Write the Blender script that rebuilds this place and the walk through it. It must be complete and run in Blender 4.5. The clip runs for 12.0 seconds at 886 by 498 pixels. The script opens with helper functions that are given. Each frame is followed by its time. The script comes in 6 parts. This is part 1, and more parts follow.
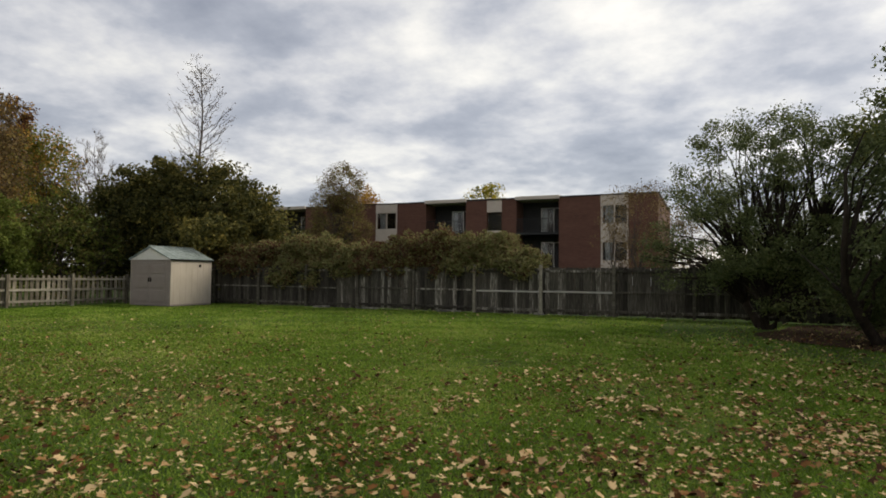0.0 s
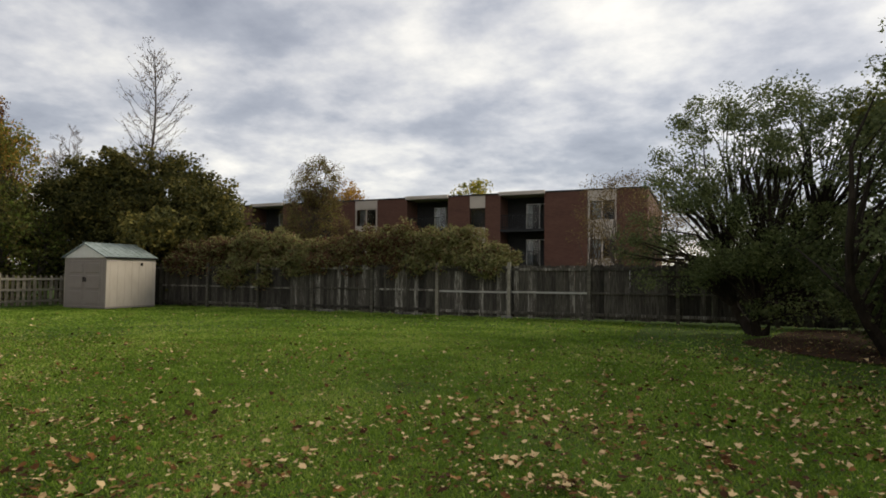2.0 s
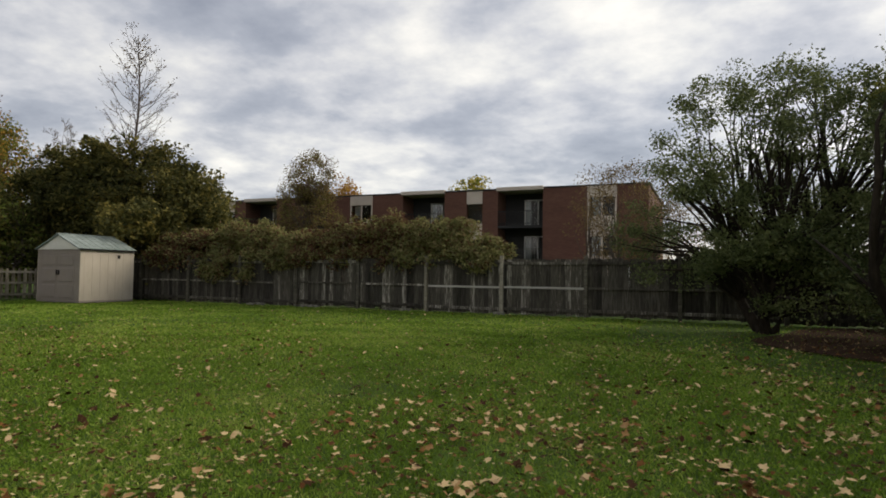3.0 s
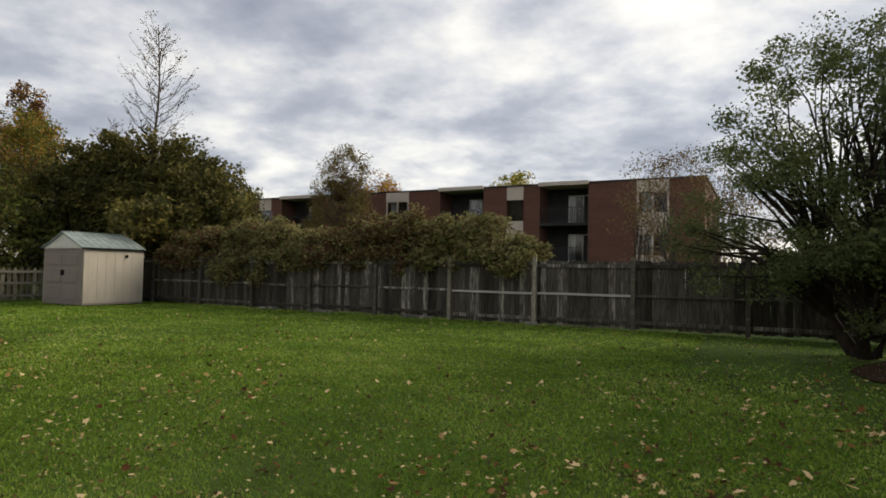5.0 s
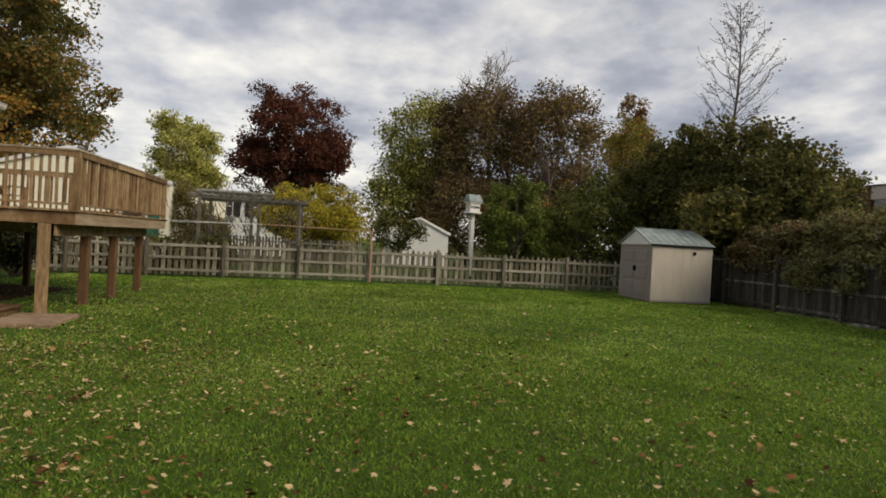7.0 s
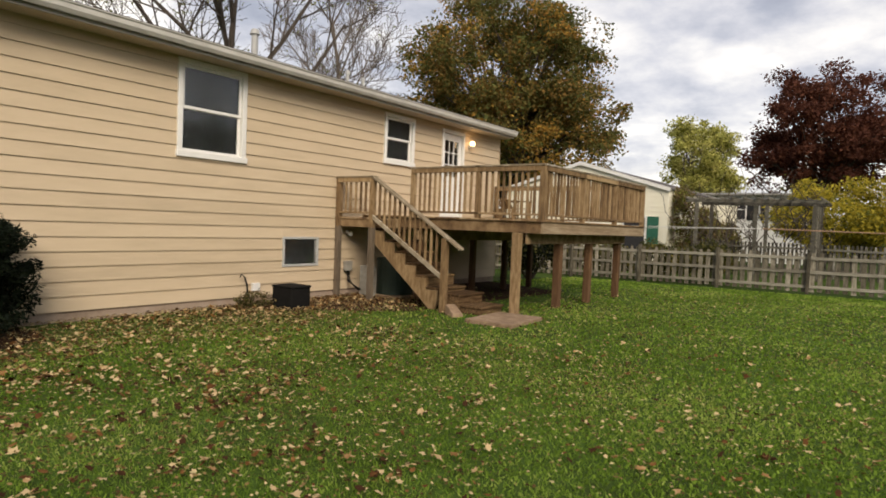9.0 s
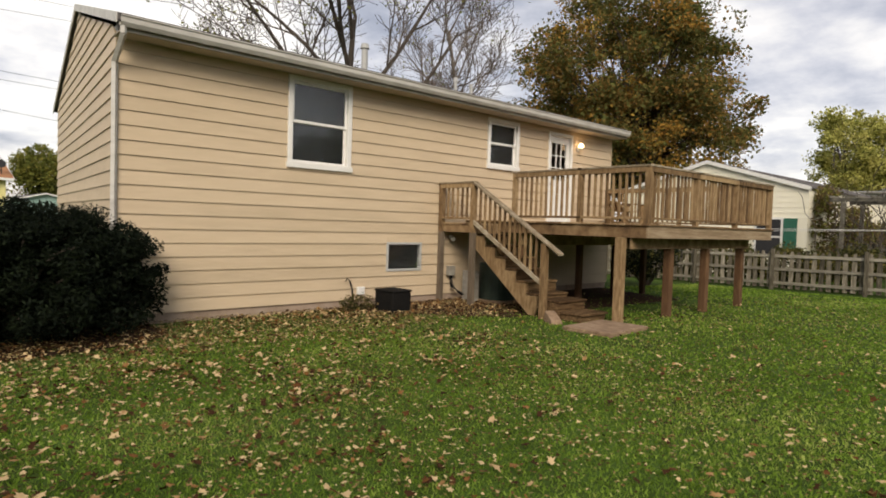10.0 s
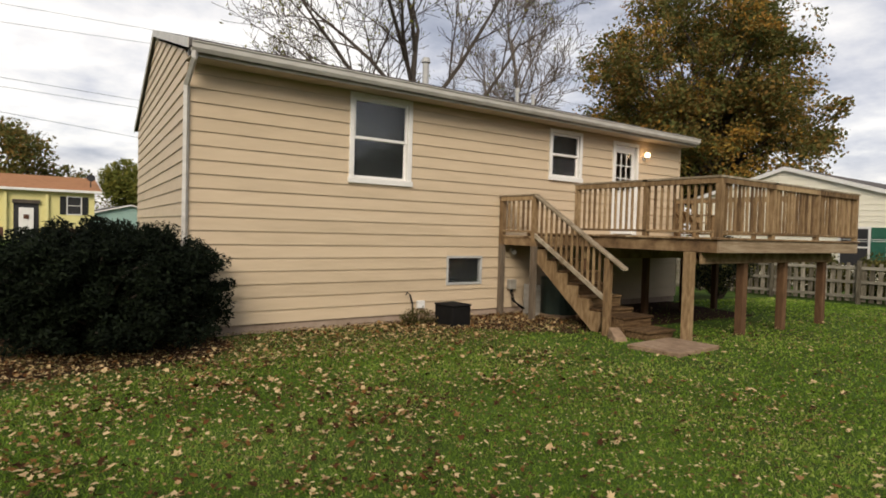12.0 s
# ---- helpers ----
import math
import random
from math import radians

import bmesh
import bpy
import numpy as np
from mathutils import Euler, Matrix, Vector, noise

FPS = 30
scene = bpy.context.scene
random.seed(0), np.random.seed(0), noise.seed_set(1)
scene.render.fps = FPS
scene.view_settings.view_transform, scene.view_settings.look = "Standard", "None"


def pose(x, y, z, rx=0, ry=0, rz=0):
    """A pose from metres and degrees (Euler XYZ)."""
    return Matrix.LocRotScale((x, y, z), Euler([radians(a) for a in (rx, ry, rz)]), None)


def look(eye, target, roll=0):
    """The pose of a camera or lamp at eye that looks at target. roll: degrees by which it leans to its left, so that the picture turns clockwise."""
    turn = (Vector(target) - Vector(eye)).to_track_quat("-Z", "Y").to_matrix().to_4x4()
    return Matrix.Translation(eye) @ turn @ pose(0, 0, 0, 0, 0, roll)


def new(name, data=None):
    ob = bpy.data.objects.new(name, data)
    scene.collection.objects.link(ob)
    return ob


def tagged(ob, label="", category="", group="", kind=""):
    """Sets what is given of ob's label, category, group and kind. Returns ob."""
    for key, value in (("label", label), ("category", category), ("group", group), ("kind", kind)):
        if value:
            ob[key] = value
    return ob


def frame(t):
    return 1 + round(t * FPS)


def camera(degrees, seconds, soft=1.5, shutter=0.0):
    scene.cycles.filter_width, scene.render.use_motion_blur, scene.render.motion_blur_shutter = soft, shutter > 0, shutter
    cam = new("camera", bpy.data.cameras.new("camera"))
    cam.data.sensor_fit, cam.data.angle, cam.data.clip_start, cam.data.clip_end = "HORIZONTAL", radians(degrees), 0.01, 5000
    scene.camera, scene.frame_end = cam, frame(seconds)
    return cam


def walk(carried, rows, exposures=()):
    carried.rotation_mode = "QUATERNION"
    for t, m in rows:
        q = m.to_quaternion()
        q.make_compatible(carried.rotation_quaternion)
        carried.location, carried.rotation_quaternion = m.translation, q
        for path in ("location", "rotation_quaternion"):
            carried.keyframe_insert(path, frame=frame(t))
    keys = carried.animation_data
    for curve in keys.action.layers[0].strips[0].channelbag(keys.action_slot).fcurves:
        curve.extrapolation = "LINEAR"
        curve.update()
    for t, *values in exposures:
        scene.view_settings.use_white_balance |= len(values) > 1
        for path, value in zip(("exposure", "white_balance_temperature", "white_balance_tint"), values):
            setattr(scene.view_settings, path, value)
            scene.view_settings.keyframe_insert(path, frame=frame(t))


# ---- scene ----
cam = camera(71.8, 12.0, soft=1.8)
EXPOSURES = [(0, 0.26, 6700, 9), (3, 0.26, 6700, 9), (5.5, 0.34, 6700, 9), (7, 0.12, 6720, 10), (7.7, 0.42, 6760, 11), (9.5, 0.38, 6640, 12), (12, 0.28, 6530, 12)]
PATH = [
    (0, (0.427, -1.061, 1.262), (-0.374, 0.77, 1.353), 0.6),
    (0.5, (0.433, -0.434, 1.234), (-0.344, 1.407, 1.317), 0.7),
    (1, (0.515, 0.162, 1.215), (-0.258, 2.005, 1.298), 0.5),
    (1.5, (0.647, 0.732, 1.251), (-0.139, 2.57, 1.333), 0.6),
    (2, (0.703, 1.335, 1.272), (-0.088, 3.169, 1.36), 0.5),
    (2.5, (0.707, 1.878, 1.197), (-0.086, 3.713, 1.284), 0.7),
    (3, (0.62, 2.42, 1.112), (-0.174, 4.254, 1.198), 0.8),
    (5, (0.281, 4.64, 1.278), (-0.65, 6.408, 1.354), 1.1),
    (5.5, (0.14, 5.097, 1.33), (-0.993, 6.743, 1.399), 1.5),
    (6, (-0.156, 5.577, 1.336), (-1.635, 6.923, 1.394), 2.1),
    (6.5, (-0.482, 6.05, 1.357), (-2.283, 6.92, 1.376), 2.6),
    (7, (-0.893, 6.534, 1.479), (-2.862, 6.888, 1.462), 3.2),
    (7.5, (-1.225, 6.866, 1.522), (-3.222, 6.765, 1.491), 3.1),
    (7.7, (-1.347, 6.965, 1.525), (-3.326, 6.68, 1.476), 3.4),
    (9.3, (-2.234, 7.476, 1.55), (-3.742, 6.165, 1.472), 2.0),
    (9.5, (-2.302, 7.552, 1.552), (-3.752, 6.176, 1.473), 1.9),
    (10, (-2.417, 7.664, 1.572), (-3.755, 6.179, 1.492), 1.8),
    (10.5, (-2.473, 7.677, 1.612), (-3.738, 6.13, 1.542), 1.8),
    (11, (-2.491, 7.664, 1.642), (-3.711, 6.08, 1.576), 1.8),
    (11.5, (-2.483, 7.656, 1.675), (-3.676, 6.053, 1.61), 1.7),
    (12, (-2.516, 7.643, 1.678), (-3.692, 6.027, 1.618), 1.6),
]
walk(cam, [(t, look(eye, target, roll)) for t, eye, target, roll in PATH], EXPOSURES)

# ---- world, sun ----
SUN_AZ, SUN_EL = 50.0, 34.0


def build_world():
    w = bpy.data.worlds.new("overcast_sky")
    scene.world = w
    w.use_nodes = True
    nt = w.node_tree
    nt.nodes.clear()
    N, L = nt.nodes.new, nt.links.new
    out, bg = N("ShaderNodeOutputWorld"), N("ShaderNodeBackground")
    sky = N("ShaderNodeTexSky")
    sky.sky_type, sky.sun_disc = "NISHITA", False
    sky.sun_elevation, sky.sun_rotation = radians(SUN_EL), radians(90 - SUN_AZ)
    tc, sep = N("ShaderNodeTexCoord"), N("ShaderNodeSeparateXYZ")
    L(tc.outputs["Generated"], sep.inputs[0])

    def m(op, a, b=None, clamp=False):
        n = N("ShaderNodeMath")
        n.operation, n.use_clamp = op, clamp
        for i, v in enumerate((a, b)):
            if v is None:
                continue
            if isinstance(v, (int, float)):
                n.inputs[i].default_value = v
            else:
                L(v, n.inputs[i])
        return n.outputs[0]

    z = m("MAXIMUM", sep.outputs[2], 0.0)
    d = m("ADD", z, 0.22)
    comb = N("ShaderNodeCombineXYZ")
    L(m("DIVIDE", sep.outputs[0], d), comb.inputs[0])
    L(m("DIVIDE", sep.outputs[1], d), comb.inputs[1])

    def nz(scale, detail, rough, off):
        mp, n = N("ShaderNodeMapping"), N("ShaderNodeTexNoise")
        mp.inputs["Location"].default_value = (off, off * 0.7, off * 0.3)
        L(comb.outputs[0], mp.inputs[0])
        L(mp.outputs[0], n.inputs["Vector"])
        n.inputs["Scale"].default_value, n.inputs["Detail"].default_value = scale, detail
        n.inputs["Roughness"].default_value = rough
        n.inputs["Distortion"].default_value = 0.0
        return n.outputs[0]

    big, mid, fine = nz(0.75, 3, 0.45, 3.1), nz(2.0, 4, 0.5, 11.3), nz(4.2, 9, 0.6, 7.7)
    val = m("ADD", m("MULTIPLY", big, 0.42), m("ADD", m("MULTIPLY", mid, 0.40), m("MULTIPLY", fine, 0.30)))
    val = m("MULTIPLY_ADD", val, 1.12)
    val.node.inputs[2].default_value = -0.132
    # a heavier bank of cloud lies low in the north
    north = N("ShaderNodeVectorMath")
    north.operation = "DOT_PRODUCT"
    L(tc.outputs["Generated"], north.inputs[0])
    north.inputs[1].default_value = (-0.30, 0.95, 0.0)
    bank = m("SUBTRACT", 1.0, m("MULTIPLY", m("ABSOLUTE", m("SUBTRACT", z, 0.20)), 8.0), True)
    val = m("SUBTRACT", val, m("MULTIPLY", m("MULTIPLY", bank, m("POWER", m("MAXIMUM", north.outputs["Value"], 0.0), 3.0)), 0.055))
    # thinner, brighter cloud where the sun stands behind it
    sun = Vector((math.cos(radians(SUN_AZ)) * math.cos(radians(SUN_EL)), math.sin(radians(SUN_AZ)) * math.cos(radians(SUN_EL)), math.sin(radians(SUN_EL))))
    dot = N("ShaderNodeVectorMath")
    dot.operation = "DOT_PRODUCT"
    L(tc.outputs["Generated"], dot.inputs[0])
    dot.inputs[1].default_value = sun
    glow = m("POWER", m("MAXIMUM", dot.outputs["Value"], 0.0), 4.0)
    val = m("ADD", val, m("MULTIPLY", glow, 0.05))
    # the cloud cover is paler towards the south
    south = N("ShaderNodeVectorMath")
    south.operation = "DOT_PRODUCT"
    L(tc.outputs["Generated"], south.inputs[0])
    south.inputs[1].default_value = (-0.15, -0.98, 0.0)
    val = m("ADD", val, m("MULTIPLY", m("MAXIMUM", south.outputs["Value"], 0.0), 0.075))
    ramp = N("ShaderNodeValToRGB")
    e = ramp.color_ramp.elements
    e[0].position, e[0].color = 0.34, (0.24, 0.26, 0.32, 1)
    e[1].position, e[1].color = 0.68, (1.02, 0.98, 0.91, 1)
    for p, c in ((0.46, (0.39, 0.41, 0.47, 1)), (0.53, (0.58, 0.585, 0.62, 1)), (0.59, (0.77, 0.76, 0.745, 1))):
        k = e.new(p)
        k.color = c
    L(val, ramp.inputs[0])
    # pale band near the skyline
    hz = m("SUBTRACT", 1.0, m("MULTIPLY", z, 9.0), True)
    mix = N("ShaderNodeMix")
    mix.data_type = "RGBA"
    L(m("MULTIPLY", hz, 0.55), mix.inputs[0])
    L(ramp.outputs[0], mix.inputs[6])
    mix.inputs[7].default_value = (0.76, 0.68, 0.61, 1)
    # clear sky shows faintly through the thin cloud
    thin = N("ShaderNodeMix")
    thin.data_type = "RGBA"
    thin.inputs[0].default_value = 0.12
    L(mix.outputs[2], thin.inputs[6])
    sc = N("ShaderNodeVectorMath")
    sc.operation = "SCALE"
    L(sky.outputs[0], sc.inputs[0])
    sc.inputs["Scale"].default_value = 0.12
    L(sc.outputs[0], thin.inputs[7])
    L(thin.outputs[2], bg.inputs[0])
    bg.inputs[1].default_value = 1.0
    L(bg.outputs[0], out.inputs[0])


build_world()
sun_data = bpy.data.lights.new("sun", "SUN")
sun_data.energy, sun_data.angle, sun_data.color = 2.6, radians(30), (1.0, 0.90, 0.74)
sun_ob = new("sun", sun_data)
sun_dir = Vector((math.cos(radians(SUN_AZ)) * math.cos(radians(SUN_EL)), math.sin(radians(SUN_AZ)) * math.cos(radians(SUN_EL)), math.sin(radians(SUN_EL))))
sun_ob.matrix_world = look(sun_dir * 60, (0, 0, 0))


# ---- materials ----
def material(name, colors, scale=8.0, rough=0.8, bump=0.2, stretch=(1, 1, 1), island=0.0, big=0.35, spec=0.3, metal=0.0, trans=0.0, bscale=3.0, island_colors=None, coarse=0.12):
    """Colours mixed by a fine and a coarse noise; island or object random shifts the mix."""
    mt = bpy.data.materials.new(name)
    mt.use_nodes = True
    nt = mt.node_tree
    N, L = nt.nodes.new, nt.links.new
    b = nt.nodes["Principled BSDF"]
    tc, mp = N("ShaderNodeTexCoord"), N("ShaderNodeMapping")
    L(tc.outputs["Object"], mp.inputs[0])
    mp.inputs["Scale"].default_value = stretch
    if island < 0:
        oi, mu = N("ShaderNodeObjectInfo"), N("ShaderNodeMath")
        mu.operation = "MULTIPLY"
        mu.inputs[1].default_value = 37.0
        L(oi.outputs["Random"], mu.inputs[0])
        L(mu.outputs[0], mp.inputs["Location"])
    n1, n2 = N("ShaderNodeTexNoise"), N("ShaderNodeTexNoise")
    for n, s, dt in ((n1, scale, 6), (n2, scale * coarse, 3)):
        L(mp.outputs[0], n.inputs["Vector"])
        n.inputs["Scale"].default_value, n.inputs["Detail"].default_value = s, dt
        n.inputs["Roughness"].default_value = 0.62
    mx = N("ShaderNodeMix")
    mx.data_type = "FLOAT"
    mx.inputs[0].default_value = big
    L(n1.outputs[0], mx.inputs[2])
    L(n2.outputs[0], mx.inputs[3])
    v = mx.outputs[0]
    if island:
        g = N("ShaderNodeNewGeometry") if island > 0 else N("ShaderNodeObjectInfo")
        r = g.outputs["Random Per Island"] if island > 0 else g.outputs["Random"]
        md = N("ShaderNodeMath")
        md.operation = "MULTIPLY_ADD"
        L(r, md.inputs[0])
        md.inputs[1].default_value = abs(island)
        md.inputs[2].default_value = -abs(island) / 2
        ad = N("ShaderNodeMath")
        L(md.outputs[0], ad.inputs[0])
        L(v, ad.inputs[1])
        v = ad.outputs[0]
    ramp = N("ShaderNodeValToRGB")
    e = ramp.color_ramp.elements
    k = len(colors)
    lo, hi = 0.3, 0.7
    e[0].position, e[0].color = lo, (*colors[0], 1)
    e[1].position, e[1].color = hi, (*colors[-1], 1)
    for i in range(1, k - 1):
        q = e.new(lo + (hi - lo) * i / (k - 1))
        q.color = (*colors[i], 1)
    L(v, ramp.inputs[0])
    L(ramp.outputs[0], b.inputs["Base Color"])
    b.inputs["Roughness"].default_value, b.inputs["Metallic"].default_value = rough, metal
    b.inputs["Specular IOR Level"].default_value = spec
    if bump:
        bp, n3 = N("ShaderNodeBump"), N("ShaderNodeTexNoise")
        L(mp.outputs[0], n3.inputs["Vector"])
        n3.inputs["Scale"].default_value, n3.inputs["Detail"].default_value = scale * bscale, 4
        L(n3.outputs[0], bp.inputs["Height"])
        bp.inputs["Strength"].default_value, bp.inputs["Distance"].default_value = bump, 0.01
        L(bp.outputs[0], b.inputs["Normal"])
    if trans:
        tr, ms = N("ShaderNodeBsdfTranslucent"), N("ShaderNodeMixShader")
        ms.inputs[0].default_value = trans
        L(ramp.outputs[0], tr.inputs[0])
        L(b.outputs[0], ms.inputs[1])
        L(tr.outputs[0], ms.inputs[2])
        L(ms.outputs[0], nt.nodes["Material Output"].inputs[0])
    return mt


def leafmat(name, colors, trans=0.3, island=0.32):
    return material(name, colors, scale=0.9, rough=0.75, bump=0, island=island, big=0.5, trans=trans, spec=0.12)


M = {}
M["lawn"] = material("lawn_soil", [(0.029, 0.032, 0.010), (0.042, 0.064, 0.012), (0.060, 0.106, 0.016), (0.088, 0.13, 0.026)], scale=22, rough=0.95, bump=0.9, big=0.5, spec=0.1, coarse=0.03)
M["blade"] = material("grass_blade", [(0.078, 0.130, 0.016), (0.138, 0.230, 0.026), (0.222, 0.335, 0.044), (0.375, 0.435, 0.11)], scale=0.6, rough=0.7, bump=0, island=0.30, big=0.6, trans=0.4, spec=0.08, coarse=0.9)
M["litter"] = material("fallen_leaf", [(0.045, 0.021, 0.009), (0.10, 0.042, 0.014), (0.18, 0.085, 0.026), (0.29, 0.17, 0.070), (0.52, 0.38, 0.20)], scale=3, rough=0.8, bump=0.1, island=0.75, big=0.3, spec=0.06)
M["scrap"] = material("leaf_scrap", [(0.07, 0.038, 0.018), (0.14, 0.085, 0.03), (0.25, 0.18, 0.07), (0.42, 0.35, 0.17)], scale=3, rough=0.8, bump=0, island=0.6, big=0.3, spec=0.06)
M["fence_dark"] = material("old_fence_wood", [(0.020, 0.018, 0.014), (0.048, 0.044, 0.035), (0.095, 0.086, 0.070), (0.42, 0.40, 0.35)], scale=11, rough=0.95, bump=0.5, stretch=(3, 3, 0.28), island=-0.22, big=0.4)
# boards without white streaks, darkened to carry the tree shade in their colour
M["fence_plain_shaded"] = material("unstreaked_shaded_fence_wood", [(0.012, 0.011, 0.009), (0.030, 0.027, 0.022), (0.060, 0.054, 0.044), (0.13, 0.12, 0.10)], scale=11, rough=0.95, bump=0.5, stretch=(3, 3, 0.28), island=-0.22, big=0.4)
M["fence_rail"] = material("old_fence_rail_wood", [(0.05, 0.045, 0.035), (0.10, 0.092, 0.072), (0.20, 0.185, 0.15)], scale=6, rough=0.95, bump=0.5, stretch=(0.4, 1, 4), island=-0.3)
M["picket"] = material("grey_picket_wood", [(0.050, 0.043, 0.030), (0.11, 0.095, 0.068), (0.20, 0.175, 0.13), (0.38, 0.34, 0.27)], scale=7, rough=0.95, bump=0.5, stretch=(3, 3, 0.5), island=-0.3)
M["picket_rail"] = material("pale_rail_wood", [(0.12, 0.105, 0.08), (0.23, 0.21, 0.165), (0.38, 0.35, 0.285)], scale=7, rough=0.95, bump=0.4, stretch=(3, 0.5, 3), island=-0.2)
M["pale_rail"] = material("whitish_rail_wood", [(0.30, 0.29, 0.26), (0.48, 0.47, 0.43)], scale=7, rough=0.95, bump=0.4, stretch=(0.5, 3, 3))
M["siding"] = material("tan_siding_paint", [(0.452, 0.356, 0.240), (0.532, 0.420, 0.287), (0.582, 0.464, 0.322)], scale=2.5, rough=0.6, bump=0.08, stretch=(0.5, 1, 3), island=-0.12, big=0.5, bscale=18)
M["foundation"] = material("foundation_concrete", [(0.20, 0.14, 0.105), (0.32, 0.24, 0.18), (0.38, 0.30, 0.24)], scale=5, rough=0.95, bump=0.4)
M["white"] = material("white_trim_paint", [(0.66, 0.64, 0.60), (0.76, 0.75, 0.72)], scale=5, rough=0.45, bump=0.03)
M["gutter"] = material("aged_gutter_metal", [(0.20, 0.18, 0.15), (0.30, 0.28, 0.24), (0.44, 0.42, 0.38)], scale=5, rough=0.5, bump=0.05, stretch=(0.5, 1, 2))
M["aged_white"] = material("aged_white_metal", [(0.36, 0.34, 0.31), (0.50, 0.48, 0.44), (0.62, 0.60, 0.56)], scale=5, rough=0.5, bump=0.05, stretch=(0.5, 1, 2))
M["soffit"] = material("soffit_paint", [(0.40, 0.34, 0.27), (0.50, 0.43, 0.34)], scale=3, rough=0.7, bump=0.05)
M["shingle"] = material("dark_roof_shingle", [(0.05, 0.045, 0.042), (0.10, 0.09, 0.085), (0.14, 0.13, 0.12)], scale=25, rough=0.95, bump=0.5)
M["deck"] = material("weathered_deck_wood", [(0.09, 0.052, 0.025), (0.19, 0.118, 0.058), (0.30, 0.205, 0.11), (0.42, 0.325, 0.20)], scale=5, rough=0.85, bump=0.3, stretch=(1, 1, 1), island=-0.22, big=0.4)
M["deck_rim"] = material("weathered_rim_wood", [(0.13, 0.09, 0.05), (0.25, 0.18, 0.11), (0.39, 0.31, 0.21)], scale=5, rough=0.85, bump=0.3, stretch=(0.4, 3, 4), island=-0.1)
M["landing_post"] = material("grey_brown_post_wood", [(0.07, 0.052, 0.036), (0.13, 0.10, 0.07), (0.21, 0.165, 0.12)], scale=6, rough=0.9, bump=0.3, stretch=(2, 2, 0.4))
M["deck_rail"] = material("deck_baluster_wood", [(0.09, 0.052, 0.024), (0.21, 0.134, 0.065), (0.37, 0.26, 0.14)], scale=9, rough=0.85, bump=0.25, stretch=(2, 2, 0.5), island=-0.3)
M["deck_post"] = material("dark_brown_post_wood", [(0.045, 0.022, 0.011), (0.10, 0.052, 0.025), (0.19, 0.11, 0.055)], scale=6, rough=0.85, bump=0.3, stretch=(2, 2, 0.4), big=0.5)
M["deck_cap"] = material("grey_cap_wood", [(0.14, 0.105, 0.065), (0.24, 0.19, 0.125), (0.42, 0.37, 0.28)], scale=7, rough=0.9, bump=0.3, island=-0.2)
M["pad"] = material("concrete_pad", [(0.15, 0.098, 0.060), (0.25, 0.17, 0.108), (0.35, 0.255, 0.17)], scale=7, rough=0.95, bump=0.3)
M["black"] = material("black_plastic", [(0.006, 0.006, 0.006), (0.013, 0.012, 0.011)], scale=10, rough=0.85, bump=0.1, spec=0.12)
M["step"] = material("old_step_wood", [(0.026, 0.015, 0.008), (0.080, 0.047, 0.023), (0.21, 0.135, 0.068)], scale=6, rough=0.9, bump=0.5, spec=0.1, island=-0.3, stretch=(0.5, 4, 4))
M["dirt"] = material("bare_dirt", [(0.020, 0.014, 0.009), (0.048, 0.030, 0.019), (0.080, 0.052, 0.034)], scale=12, rough=1.0, bump=0.8, spec=0.03)
M["ac"] = material("dark_green_metal", [(0.03, 0.045, 0.035), (0.05, 0.07, 0.055)], scale=6, rough=0.5, bump=0.05, metal=0.3)
M["grey_box"] = material("light_grey_metal", [(0.32, 0.32, 0.31), (0.45, 0.45, 0.43)], scale=6, rough=0.5, bump=0.03)
M["shed_wall"] = material("beige_shed_panel", [(0.37, 0.325, 0.265), (0.435, 0.385, 0.318), (0.48, 0.43, 0.36)], scale=3, rough=0.6, bump=0.05, stretch=(1, 1, 0.4))
M["shed_door"] = material("taupe_shed_door", [(0.24, 0.20, 0.18), (0.29, 0.25, 0.225)], scale=3, rough=0.6, bump=0.05)
M["shed_roof"] = material("green_grey_shed_roof", [(0.12, 0.15, 0.135), (0.22, 0.26, 0.245), (0.33, 0.37, 0.36)], scale=4, rough=0.6, bump=0.1)
M["brick"] = material("red_brown_brick", [(0.080, 0.040, 0.029), (0.11, 0.053, 0.039), (0.135, 0.068, 0.051)], scale=3, rough=0.95, bump=0.2, stretch=(1, 1, 5))
M["panel"] = material("pale_apartment_panel", [(0.42, 0.36, 0.31), (0.50, 0.44, 0.385)], scale=1.5, rough=0.8, bump=0.05)
# near-black; on rooms and balcony recesses it puts their shade into the colour
M["dark"] = material("dark_paint_and_shade", [(0.018, 0.018, 0.02), (0.035, 0.034, 0.036)], scale=2, rough=0.85, bump=0)
M["darkmetal"] = material("black_rail_metal", [(0.015, 0.015, 0.016), (0.03, 0.03, 0.03)], scale=9, rough=0.5, bump=0, metal=0.4)
M["bark"] = material("tree_bark", [(0.035, 0.028, 0.022), (0.075, 0.06, 0.048), (0.12, 0.10, 0.08)], scale=6, rough=0.95, bump=0.6, stretch=(2, 2, 0.5))
M["bark_dark"] = material("darker_tree_bark", [(0.014, 0.011, 0.009), (0.030, 0.024, 0.019), (0.055, 0.044, 0.035)], scale=6, rough=0.95, bump=0.6, stretch=(2, 2, 0.5), spec=0.1)
M["bark_pale"] = material("pale_twig_bark", [(0.10, 0.08, 0.065), (0.17, 0.14, 0.115)], scale=6, rough=0.95, bump=0.3)
M["yellow_wall"] = material("yellow_house_siding", [(0.62, 0.56, 0.24), (0.70, 0.64, 0.30)], scale=1.5, rough=0.7, bump=0.05)
